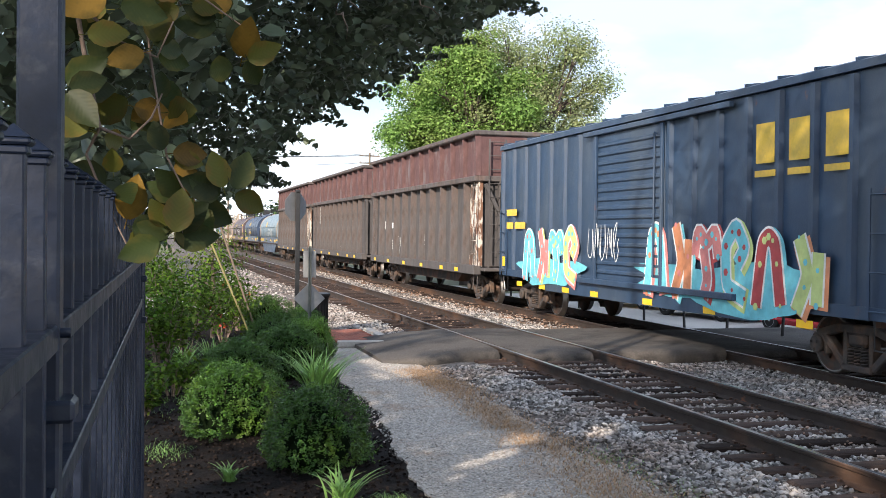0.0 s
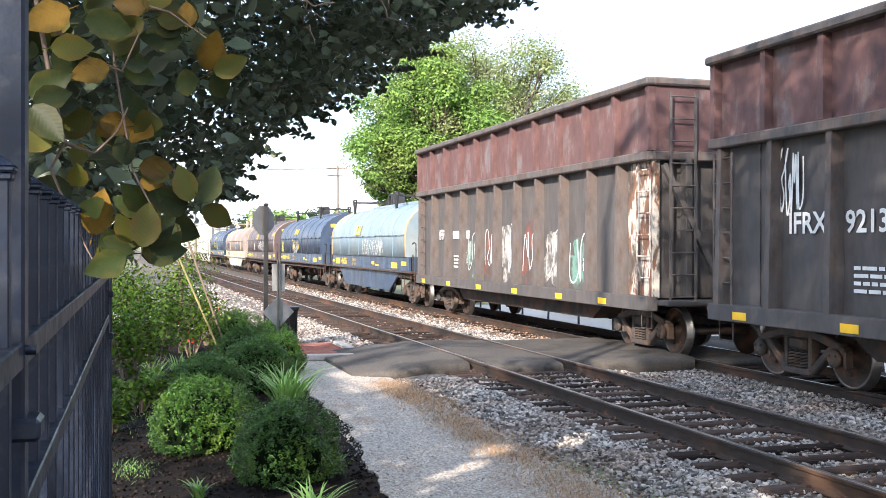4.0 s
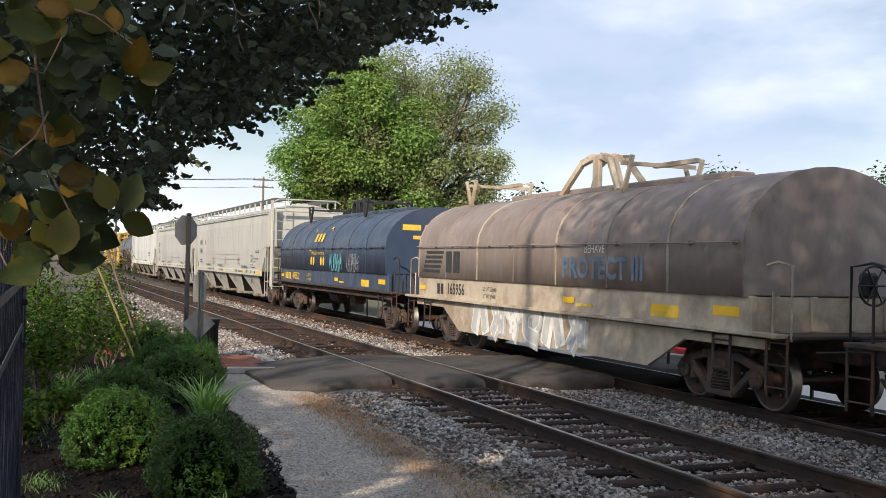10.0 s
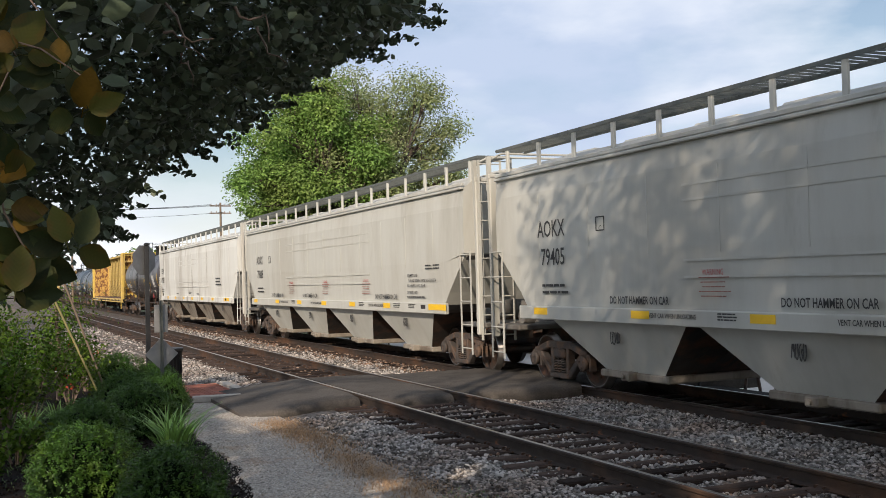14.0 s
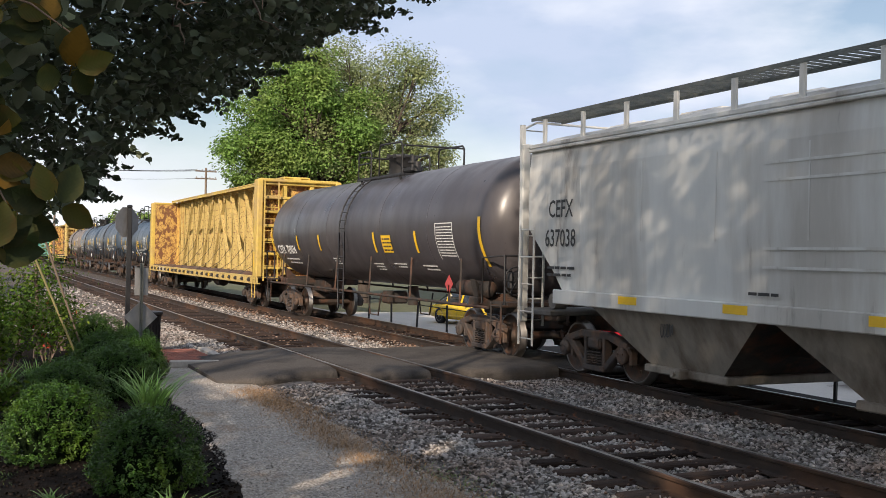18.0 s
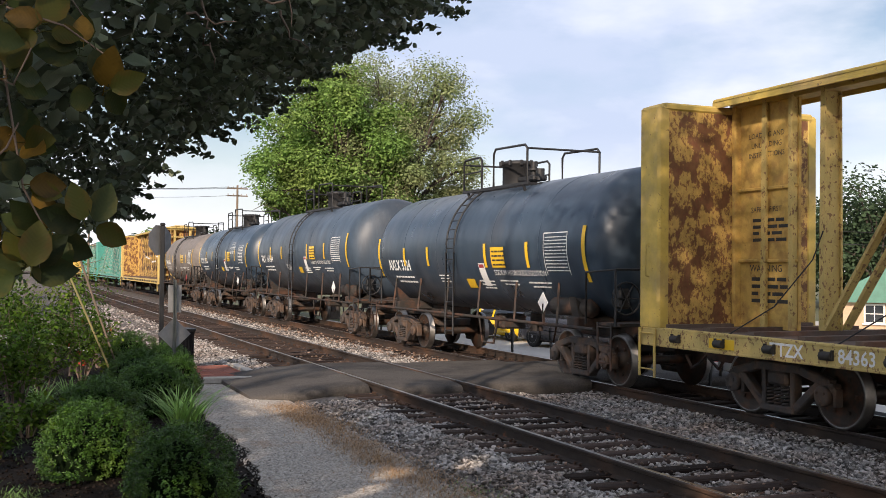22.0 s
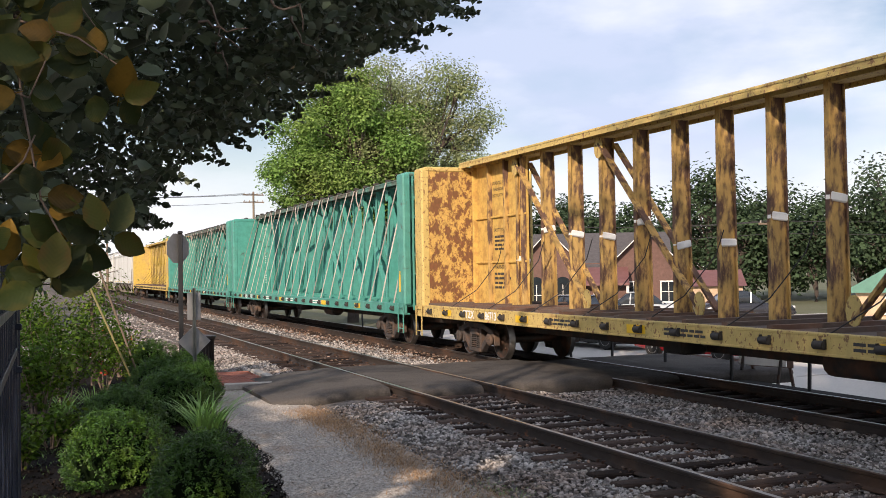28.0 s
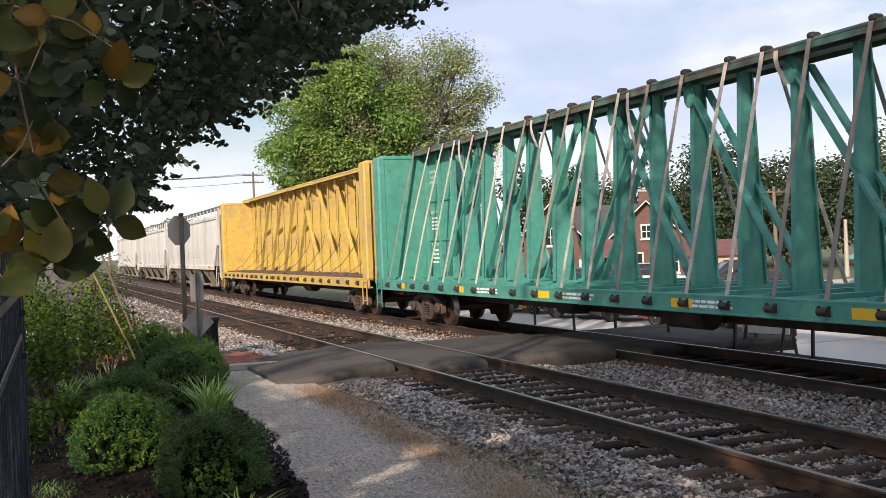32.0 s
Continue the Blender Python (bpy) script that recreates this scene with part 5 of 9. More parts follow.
# woods beyond the parking lot
rnd = random.Random(31)
for k in range(30):
    a = radians(27.5 + k * 0.92 + rnd.uniform(-0.5, 0.5))
    D = rnd.uniform(84, 104)
    h = rnd.uniform(8.5, 10.5) if k not in (9, 10, 18, 19, 24) else 12.5
    if k in (4, 5, 14):
        h *= 0.72
    tree(D * math.sin(a), D * math.cos(a), -0.95, h, h * rnd.uniform(0.75, 0.95), 0.5, 220 + k, M_LEAFFAR, (0.28, 0.48), 2800, "dark green tree beyond the parking lot", clumps=18, group="trees beyond the lot")
for k in range(12):
    a = radians(1.5 + k * 1.5 + rnd.uniform(-0.4, 0.4))
    D = rnd.uniform(150, 190)
    h = rnd.uniform(7, 10.5)
    tree(D * math.sin(a), D * math.cos(a), -0.95, h, h * rnd.uniform(0.9, 1.2), 1.0, 150 + k, M_LEAFTREE if k % 3 else M_LEAFFAR, (0.5, 0.9), 1500, "distant green tree along the railway", clumps=10, group="distant trees")
for k in range(10):
    a = radians(-26 + k * 2.7 + rnd.uniform(-0.4, 0.4))
    D = rnd.uniform(45, 70)
    h = rnd.uniform(7, 11)
    tree(D * math.sin(a), D * math.cos(a), -0.7, h, h * 0.9, 1.2, 170 + k, M_LEAFFAR, (0.4, 0.7), 1800, "green tree behind the garden", clumps=12, group="trees behind the garden")

# ---------------------------------------------------------------- parking lot: rail fence, barrier, parked cars
M_GLASS = shade("car_glass", (0.02, 0.025, 0.03), 0.08, grain=2, bump=0, spec=0.8)
M_TYRE = shade("tyre_rubber", (0.018, 0.018, 0.018), 0.85)
M_ALLOY = shade("alloy_rim", (0.45, 0.45, 0.46), 0.35, metal=0.9, bump=0)
M_LAMPG = shade("lamp_lens", (0.55, 0.55, 0.52), 0.2, bump=0)
M_TAIL = shade("tail_lens", (0.35, 0.02, 0.02), 0.2, bump=0)
M_PLATEW = shade("pale_plate", (0.5, 0.5, 0.48), 0.5, bump=0)

lot_fence = thing("post_and_rail_fence", "thin black post and rail fence along the parking lot", "fence", at=pose(12.75, 0, -0.45))
fp = Build().box((0, 0, 0.45), (0.055, 0.055, 0.96), bev=0.008).mesh("post")
rnd = random.Random(3)
for k in range(18):
    part("post", fp, M_BLACK, lot_fence, at=pose(rnd.uniform(-0.03, 0.03), 4.0 + k * 2.15 + rnd.uniform(-0.1, 0.1), 0, rnd.uniform(-4, 4), rnd.uniform(-2, 2), 0))
for z in (0.84,):
    part("rail", Build().tube([(0, 3.5 + k * 2.1, z + 0.015 * math.sin(k)) for k in range(20)], 0.016, 6), M_BLACK, lot_fence)

bar = thing("folding_barrier", "folding barrier with dark legs and a pale board", "barrier", at=pose(13.4, 16.6, -0.44, 0, 0, 18))
for y in (-0.42, 0.42):
    part("leg", Build().bar((-0.28, y, 0), (0, y, 1.0), 0.05, 0.04), M_UNDER, bar)
    part("leg", Build().bar((0.28, y, 0), (0, y, 1.0), 0.05, 0.04), M_UNDER, bar)
part("board", Build().box((-0.11, 0, 0.55), (0.03, 1.05, 0.26), bev=0.006), M_WHITE, bar, "pale blue-white board")
part("board", Build().box((0.12, 0, 0.50), (0.03, 1.05, 0.24), bev=0.006), M_DECK, bar, "weathered dark board")


def vehicle(name, label, at, length, width, height, paint_, tall=False):
    """A parked car, its nose along -y."""
    car = thing(name, label, "car", "parked cars in the lot", at)
    hl, hw = length / 2, width / 2
    belt = height * (0.60 if not tall else 0.62)
    secs = [(-hl, 0.32, belt * 0.66, 0.80), (-hl + 0.12, 0.22, belt * 0.80, 0.92), (-hl + 0.9, 0.20, belt * 0.93, 1.0), (-hl * 0.35, 0.20, belt, 1.0), (hl * 0.45, 0.20, belt * 1.02, 1.0), (hl - 0.5, 0.22, belt * 1.0, 0.98), (hl - 0.08, 0.26, belt * 0.92, 0.90), (hl, 0.34, belt * 0.8, 0.80)]
    rings = []
    for y, z0, z1, w in secs:
        h = z1 - z0
        a = hw * w
        rings.append([(-a * 0.86, y, z0), (-a, y, z0 + h * 0.25), (-a, y, z0 + h * 0.65), (-a * 0.93, y, z1 - 0.05), (-a * 0.80, y, z1), (a * 0.80, y, z1), (a * 0.93, y, z1 - 0.05), (a, y, z0 + h * 0.65), (a, y, z0 + h * 0.25), (a * 0.86, y, z0)])
    body = part("body", Build().loft(rings), paint_, car)
    rings = []
    top = height
    for y, z, w in ((-hl * 0.36, belt * 0.98, 0.90), (-hl * 0.05, top - 0.06, 0.72), (0.05 * hl, top, 0.70), (hl * 0.40, top - 0.02, 0.70), (hl * (0.50 if not tall else 0.78), top - 0.08, 0.72), (hl * (0.78 if not tall else 0.92), belt * 1.0, 0.88)):
        a = hw * w
        rings.append([(-a, y, z - 0.02), (-a * 0.9, y, z), (a * 0.9, y, z), (a, y, z - 0.02), (hw * 0.86, y, belt - 0.03), (-hw * 0.86, y, belt - 0.03)])
    part("cabin", Build().loft(rings), M_GLASS, car, "dark glazed cabin")
    part("roof", Build().box((0, hl * (0.22 if not tall else 0.36), top - 0.005), (hw * 1.30, hl * (0.42 if not tall else 0.75), 0.035), bev=0.015), paint_, car)
    for s in (-1, 1):
        for y in (-hl * 0.05, hl * 0.40):
            part("pillar", Build().bar((s * hw * 0.73, y, top - 0.05), (s * hw * 0.87, y + 0.05, belt), 0.05, 0.07), paint_, car)
        part("mirror", Build().box((s * (hw + 0.07), -hl * 0.28, belt + 0.06), (0.14, 0.10, 0.12), bev=0.03), paint_, car)
        part("headlight", Build().box((s * hw * 0.62, -hl + 0.06, belt * 0.72), (0.36, 0.14, 0.14), bev=0.04), M_LAMPG, car)
        part("tail_light", Build().box((s * hw * 0.66, hl - 0.05, belt * 0.80), (0.30, 0.10, 0.14), bev=0.03), M_TAIL, car)
        part("door_seam", Build().box((s * (hw + 0.001), 0.0, belt * 0.62), (0.006, 0.02, belt * 0.6)), M_BLACK, car)
        part("sill_trim", Build().box((s * (hw * 1.0), 0.0, belt * 0.45), (0.03, length * 0.62, 0.05), bev=0.01), M_BLACK if tall else paint_, car)
        r = 0.31 if not tall else 0.37
        for y in (-hl * 0.62, hl * 0.58):
            w = part("wheel", lathe(Build(), [(s * (hw - 0.20), r * 0.6), (s * (hw - 0.20), r), (s * (hw - 0.02), r), (s * hw, r * 0.9), (s * (hw - 0.01), r * 0.66)], 24, "x", (0, y, r)), M_TYRE, car)
            part("rim", lathe(Build(), [(s * (hw - 0.06), r * 0.66), (s * (hw - 0.005), r * 0.64), (s * (hw - 0.03), r * 0.50), (s * (hw - 0.01), r * 0.15), (s * (hw + 0.005), 0.02)], 20, "x", (0, y, r)), M_ALLOY, w)
    part("grille", Build().box((0, -hl - 0.005, belt * 0.62), (hw * 0.75, 0.05, 0.16), bev=0.03), M_BLACK, car)
    part("bumper", Build().box((0, -hl + 0.02, 0.36), (hw * 1.7, 0.16, 0.18), bev=0.06), paint_, car)
    part("number_plate", Build().box((0, -hl - 0.07, 0.42), (0.32, 0.012, 0.15)), M_PLATEW, car, "plain number plate")
    part("bumper", Build().box((0, hl - 0.02, 0.38), (hw * 1.7, 0.16, 0.20), bev=0.06), paint_, car)
    return car


def coat(name, c, rough=0.25):
    return shade(name, c, rough, grain=2, spread=0.04, bump=0, spec=0.7)


C_RED, C_YEL, C_BLK, C_SIL, C_NAVY = coat("car_red", (0.50, 0.02, 0.03)), coat("car_yellow", (0.75, 0.50, 0.02)), coat("car_black", (0.02, 0.02, 0.025)), coat("car_silver", (0.42, 0.45, 0.47)), coat("car_navy", (0.03, 0.04, 0.09))
vehicle("red_coupe", "bright red parked coupe with silver wheels", pose(18.75, 26.0, -0.80, 0, 0, 10), 4.5, 1.75, 1.32, C_RED)
vehicle("yellow_coupe", "bright yellow parked sports coupe", pose(18.4, 37.2, -0.80, 0, 0, 10), 4.4, 1.78, 1.28, C_YEL)
vehicle("black_pickup", "black parked sport utility vehicle", pose(18.5, 31.8, -0.80, 0, 0, 10), 4.8, 1.9, 1.75, C_BLK, True)
vehicle("silver_saloon", "silver saloon car parked nose out", pose(20.0, 17.3, -0.80, 0, 0, -75), 4.7, 1.82, 1.42, C_SIL)
vehicle("dark_saloon", "dark blue saloon car parked nose out", pose(22.0, 20.3, -0.80, 0, 0, -75), 4.6, 1.80, 1.42, C_NAVY)
vehicle("silver_saloon", "pale parked car beside the brick building", pose(29.5, 45.5, -0.80, 0, 0, 60), 4.6, 1.80, 1.45, C_SIL)
vehicle("dark_saloon", "dark parked car beside the brick building", pose(33.5, 43.0, -0.80, 0, 0, 70), 4.6, 1.80, 1.45, C_BLK)
for k in range(9):
    tagged(part("parking_line", Build().box((19.8, 6 + k * 2.9, -0.798), (4.6, 0.10, 0.008)), M_CONC), "faded white painted parking line", "parking line", "parking lines in the lot")

# ---------------------------------------------------------------- brick house with two gables
M_BRICKW = shade("far_brick_wall", (0.145, 0.083, 0.068), 0.9, grain=6, second=(0.11, 0.065, 0.055), patch=2, bump=0.2)
M_SHINGLE = shade("dark_shingles", (0.085, 0.08, 0.085), 0.9, grain=5, spread=0.3, stretch=(1, 1, 3))
M_REDROOF = shade("red_metal_roof", (0.17, 0.075, 0.068), 0.5, grain=3)
M_TRIM = shade("white_trim", (0.70, 0.68, 0.64), 0.7, bump=0)
M_TAN = shade("tan_render", (0.50, 0.36, 0.24), 0.85, grain=4)
M_GREENROOF = shade("green_metal_roof", (0.07, 0.20, 0.15), 0.5, grain=3)

BA, BD = radians(30.0), 60.0
house = thing("brick_house", "red brick building with two white-trimmed gables and dark roof", "house", at=pose(BD * math.sin(BA), BD * math.cos(BA), -1.0, 0, 0, -30))


def gable(house, x0, x1, y0, y1, eave, apex, roof_m, wall_m):
    xm = (x0 + x1) / 2
    w = part("wall", Build().extrude([(x0, 0), (x1, 0), (x1, eave), (xm, apex), (x0, eave)], y0, y1), wall_m, house)
    for s, xe in ((-1, x0), (1, x1)):
        ex = xe + s * 0.35
        ez = eave - 0.35 * (apex - eave) / (x1 - xm)
        part("roof", Build().extrude([(ex, ez), (ex, ez + 0.14), (xm, apex + 0.16), (xm, apex + 0.02)], y0 - 0.35, y1 + 0.1), roof_m, house)
        part("bargeboard", Build().bar((ex, y0 - 0.37, ez + 0.05), (xm, y0 - 0.37, apex + 0.07), 0.05, 0.22, up=(0, 1, 0)), M_TRIM, house)
    return w


def window(house, x, y, z, w, h, arch=False):
    o = part("window", Build().box((x, y - 0.02, z), (w + 0.16, 0.06, h + 0.16)), M_TRIM, house)
    part("pane", Build().box((x, y - 0.055, z), (w, 0.02, h)), M_GLASS, o)
    part("glazing_bar", Build().box((x, y - 0.07, z), (w, 0.02, 0.04)), M_TRIM, o)
    part("glazing_bar", Build().box((x, y - 0.07, z), (0.04, 0.02, h)), M_TRIM, o)
    part("sill", Build().box((x, y - 0.08, z - h / 2 - 0.1), (w + 0.3, 0.14, 0.07)), M_TRIM, o)
    if arch:
        part("arch_head", Build().extrude([(x + (w / 2 + 0.05) * math.cos(math.pi * k / 10), z + h / 2 + (w / 2 + 0.05) * math.sin(math.pi * k / 10)) for k in range(11)], y - 0.06, y - 0.01), M_GLASS, o)
    return o


gable(house, -4.0, -0.9, 0.0, 7.0, 3.4, 5.0, M_SHINGLE, M_BRICKW)
gable(house, 0.4, 5.6, 1.2, 7.0, 2.5, 5.0, M_SHINGLE, M_BRICKW)
part("wall", Build().box((-0.2, 4.2, 1.6), (6.0, 5.5, 3.2)), M_BRICKW, house)
part("roof", Build().extrude([(1.4, 3.1), (4.5, 5.05), (7.6, 3.1), (7.6, 2.95), (1.4, 2.95)], -3.6, 4.6, axis="x"), M_SHINGLE, house)
ch = part("chimney", Build().box((3.0, 3.2, 4.9), (0.6, 0.6, 1.6), bev=0.02), M_BRICKW, house)
part("chimney_cap", Build().box((3.0, 3.2, 5.74), (0.75, 0.75, 0.14), bev=0.02), M_CONC, ch)
part("porch_roof", Build().extrude([(-1.4, 2.05), (0.6, 2.95), (0.6, 2.83), (-1.4, 1.93)], -0.9, 2.0, axis="x"), M_REDROOF, house)
part("porch_wall", Build().box((0.5, -0.6, 0.95), (2.7, 0.25, 1.9)), M_BRICKW, house)
for x in (-0.8, 0.1, 1.1, 1.9):
    part("porch_post", Build().box((x, -1.2, 1.0), (0.16, 0.16, 2.0), bev=0.02), M_TRIM, house)
window(house, -2.45, 0.0, 3.2, 0.6, 0.9)
window(house, -3.2, 0.0, 1.4, 0.8, 1.2, True)
window(house, -1.7, 0.0, 1.4, 0.8, 1.2, True)
window(house, 3.0, 1.2, 3.3, 0.5, 0.7)
window(house, 2.3, 1.2, 1.5, 0.8, 1.1)
window(house, 4.3, 1.2, 1.5, 0.8, 1.1)
part("low_wing", Build().box((6.6, 1.5, 0.9), (3.2, 4.0, 1.8)), M_TAN, house)
part("low_wing_roof", Build().extrude([(-0.8, 1.8), (1.5, 2.7), (3.8, 1.8)], 4.8, 8.4, axis="x"), M_REDROOF, house)

A2 = radians(46.5)
shed = thing("green_roofed_house", "small brick house with a green metal roof", "house", at=pose(55 * math.sin(A2), 55 * math.cos(A2), -1.0, 0, 0, -46))
part("wall", Build().box((0, 2, 0.85), (6.0, 4.0, 1.7)), M_TAN, shed)
part("roof", Build().extrude([(-3.4, 1.65), (0, 3.6), (3.4, 1.65), (3.4, 1.5), (-3.4, 1.5)], -0.4, 4.4), M_GREENROOF, shed)
window(shed, -1.2, 0.0, 0.95, 0.8, 0.8)
window(shed, 1.2, 0.0, 0.95, 0.8, 0.8)


# ---------------------------------------------------------------- tall street lamp beside the garden
lamp = thing("street_lamp", "tall grey street lamp on a tapered pole behind the fence", "street lamp", at=pose(-5.57, 2.35, -0.27))
part("pole", Build().tube([(0, 0, -0.1), (0, 0, 6.0), (0, 0, 12.6)], 0.12, 14, radii=[0.15, 0.12, 0.09]), M_POSTGREY, lamp)
part("arm", Build().tube([(0, 0, 12.5), (0.4, 0.1, 13.1), (0.85, 0.2, 13.3)], 0.05, 10, radii=[0.06, 0.05, 0.045]), M_POSTGREY, lamp)
part("lamp_head", Build().box((1.15, 0.27, 13.3), (0.75, 0.34, 0.20), Matrix.Rotation(radians(13), 3, "Z"), bev=0.06), M_POSTGREY, lamp)
part("base_plate", Build().box((0, 0, 0.02), (0.45, 0.45, 0.05), bev=0.01), M_POSTGREY, lamp)

# ---------------------------------------------------------------- poles and wires
def utility_pole(x, y, z0, z1, arms, label, lean=0.0):
    t = thing("utility_pole", label, "utility pole", "utility poles", pose(x, y, z0, 0, lean, 0))
    h = z1 - z0
    part("shaft", Build().tube([(0, 0, -0.3), (0, 0, h)], 0.13, 10, radii=[0.16, 0.10]), M_WOOD if arms else M_CONC, t)
    for k in range(arms):
        a = part("cross_arm", Build().box((0, 0, h - 0.35 - 0.75 * k), (2.2, 0.10, 0.12), bev=0.01), M_WOOD, t)
        for q in (-0.95, -0.4, 0.4, 0.95):
            part("insulator", lathe(Build(), [(0, 0.03), (0.05, 0.05), (0.10, 0.03), (0.14, 0.045), (0.17, 0.02)], 8, "z", (q, 0, h - 0.30 - 0.75 * k)), M_CONC, a)
    return t


utility_pole(22.1, 107.7, -1.0, 10.4, 2, "distant wooden utility pole with two cross arms")
utility_pole(44.4, 54.0, -1.0, 4.9, 1, "pale utility pole beyond the parking lot")
utility_pole(47.6, 51.3, -1.0, 2.6, 0, "short grey pole beyond the parking lot")
utility_pole(9.0, 128.0, -1.0, 9.0, 1, "distant wooden utility pole beside the railway")


def wire(p, q, sag, label="thin black overhead wire"):
    pts = []
    for k in range(15):
        u = k / 14
        a = Vector(p).lerp(Vector(q), u)
        a.z -= sag * 4 * u * (1 - u)
        pts.append(a)
    tagged(part("overhead_wire", Build().tube(pts, 0.018, 5), M_BLACK), label, "wire", "overhead wires")


for dx, dz in ((-0.95, 0.0), (0.0, 0.0), (0.95, 0.0), (0.3, -0.8)):
    wire((22.1 + dx, 107.7, 10.2 + dz), (-8 + dx, 92, 9.4 + dz), 0.7)
    wire((44.4 + dx * 0.6, 54.0, 4.75 + dz), (26.0 + dx * 0.6, 66.0, 5.6 + dz), 0.6)
    wire((44.4 + dx * 0.6, 54.0, 4.75 + dz), (75.0 + dx * 0.6, 34.0, 6.0 + dz), 0.8)

# ---------------------------------------------------------------- freight car parts (local y along the car, z above the rail, -x the side seen)
TEXTS = {}


def lettering(parent, text, size, y, z, x, material, name="lettering", bold=0.0, align="CENTER", shear=0.0, face="side", label="", squeeze=1.0):
    """Flat painted words on a car's side (or on its near end)."""
    key = (text, bold, align, shear)
    if key not in TEXTS:
        cu = bpy.data.curves.new("lettering", "FONT")
        cu.body, cu.size, cu.align_x, cu.align_y, cu.shear, cu.offset, cu.resolution_u = text, 1.0, align, "CENTER", shear, bold, 2
        tmp = bpy.data.objects.new("lettering", cu)
        TEXTS[key] = bpy.data.meshes.new_from_object(tmp)
        bpy.data.objects.remove(tmp)
    me = TEXTS[key].copy()
    me.materials.clear()
    if face == "side":
        m = Matrix(((0, 0, -1, x), (-1, 0, 0, y), (0, 1, 0, z), (0, 0, 0, 1)))
    else:
        m = Matrix(((1, 0, 0, x), (0, 0, -1, y), (0, 1, 0, z), (0, 0, 0, 1)))
    ob = part(name, me, material, parent, label or "painted words", at=m @ Matrix.Diagonal((size * squeeze, size, size, 1)))
    return ob


def stencils(parent, rows, x, material, name="stencil", face="side", y=0.0):
    """Small writing as plain bars: rows of (y of its middle, z, length, height)."""
    b = Build()
    rnd = random.Random(len(rows) * 7 + int(abs(rows[0][0]) * 100))
    for yc, z, ln, h in rows:
        at = yc + ln / 2
        while at > yc - ln / 2:
            w = rnd.uniform(2.0, 5.5) * h
            if face == "side":
                b.box((x, at - w / 2, z), (0.004, w, h))
            else:
                b.box((at - w / 2, y, z), (w, 0.004, h))
            at -= w + h * 0.8
    return part(name, b, material, parent, "small stencilled data")


def ribbon(b, pts, w, x, closed=False):
    """A flat painted stroke in the (y, z) plane of the side."""
    pts = [Vector((0, p[0], p[1])) for p in pts]
    left, right = [], []
    for i, p in enumerate(pts):
        d = (pts[min(i + 1, len(pts) - 1)] - pts[max(i - 1, 0)]).normalized()
        s = Vector((0, -d.z, d.y)) * w / 2
        x -= 0.00006
        left.append((x, p.y + s.y, p.z + s.z))
        right.append((x, p.y - s.y, p.z - s.z))
    n = len(pts)
    b.add(left + right, [(i, i + 1, n + i + 1, n + i) for i in range(n - 1)])


def tag_marks(parent, y, z, w, h, x, material, seed, n=5, stroke=0.05, name="graffiti", label="spray-painted tag"):
    """Loose scrawled strokes, side by side."""
    rnd = random.Random(seed)
    b = Build()
    knots = []
    for k in range(n):
        y0, cw = y + w / 2 - (k + 0.5) * w / n, w / n
        for u, v in rnd.choice((((0.4, -0.45), (0.35, 0.4), (0.0, 0.5), (-0.2, 0.1), (0.1, -0.1), (-0.4, -0.4)), ((0.3, 0.5), (0.4, -0.3), (0.0, -0.5), (-0.35, -0.2), (-0.3, 0.45)),
                                ((-0.1, 0.5), (0.4, 0.2), (0.1, -0.5), (-0.3, -0.35), (-0.1, 0.0), (-0.45, 0.1)), ((0.4, -0.5), (0.1, 0.5), (-0.1, -0.1), (-0.25, 0.45), (-0.45, -0.5)))):
            knots.append((y0 + (u + rnd.uniform(-0.1, 0.1)) * cw, z + (v + rnd.uniform(-0.1, 0.1)) * h))
    # one smooth running stroke through the knots
    pts = []
    for i in range(len(knots) - 1):
        p0, p1, p2, p3 = (knots[min(max(j, 0), len(knots) - 1)] for j in (i - 1, i, i + 1, i + 2))
        for s in range(5):
            u = s / 5
            pts.append(tuple(0.5 * (2 * q1 + (q2 - q0) * u + (2 * q0 - 5 * q1 + 4 * q2 - q3) * u * u + (3 * q1 - q0 - 3 * q2 + q3) * u ** 3) for q0, q1, q2, q3 in zip(p0, p1, p2, p3)))
    ribbon(b, pts, stroke * 0.62, x)
    return part(name, b, material, parent, label)


def worn_patch(parent, y, z, w, h, x, material, seed, label="faded sprayed patch"):
    """A ragged patch of old spray paint."""
    rnd = random.Random(seed)
    ph = [rnd.uniform(0, 6.28) for _ in range(3)]
    pts = []
    for k in range(40):
        a = 2 * math.pi * k / 40
        r = 1 + 0.16 * math.sin(3 * a + ph[0]) + 0.13 * math.sin(5 * a + ph[1]) + 0.10 * math.sin(9 * a + ph[2])
        c, s = math.cos(a), math.sin(a)
        pts.append((x, y + math.copysign(abs(c) ** 0.7, c) * r * w / 2, z + math.copysign(abs(s) ** 0.7, s) * r * h / 2))
    return part("graffiti", Build().add([(x, y, z)] + pts, [(0, 1 + k, 1 + (k + 1) % 40) for k in range(40)]), material, parent, label)


WR = 0.455


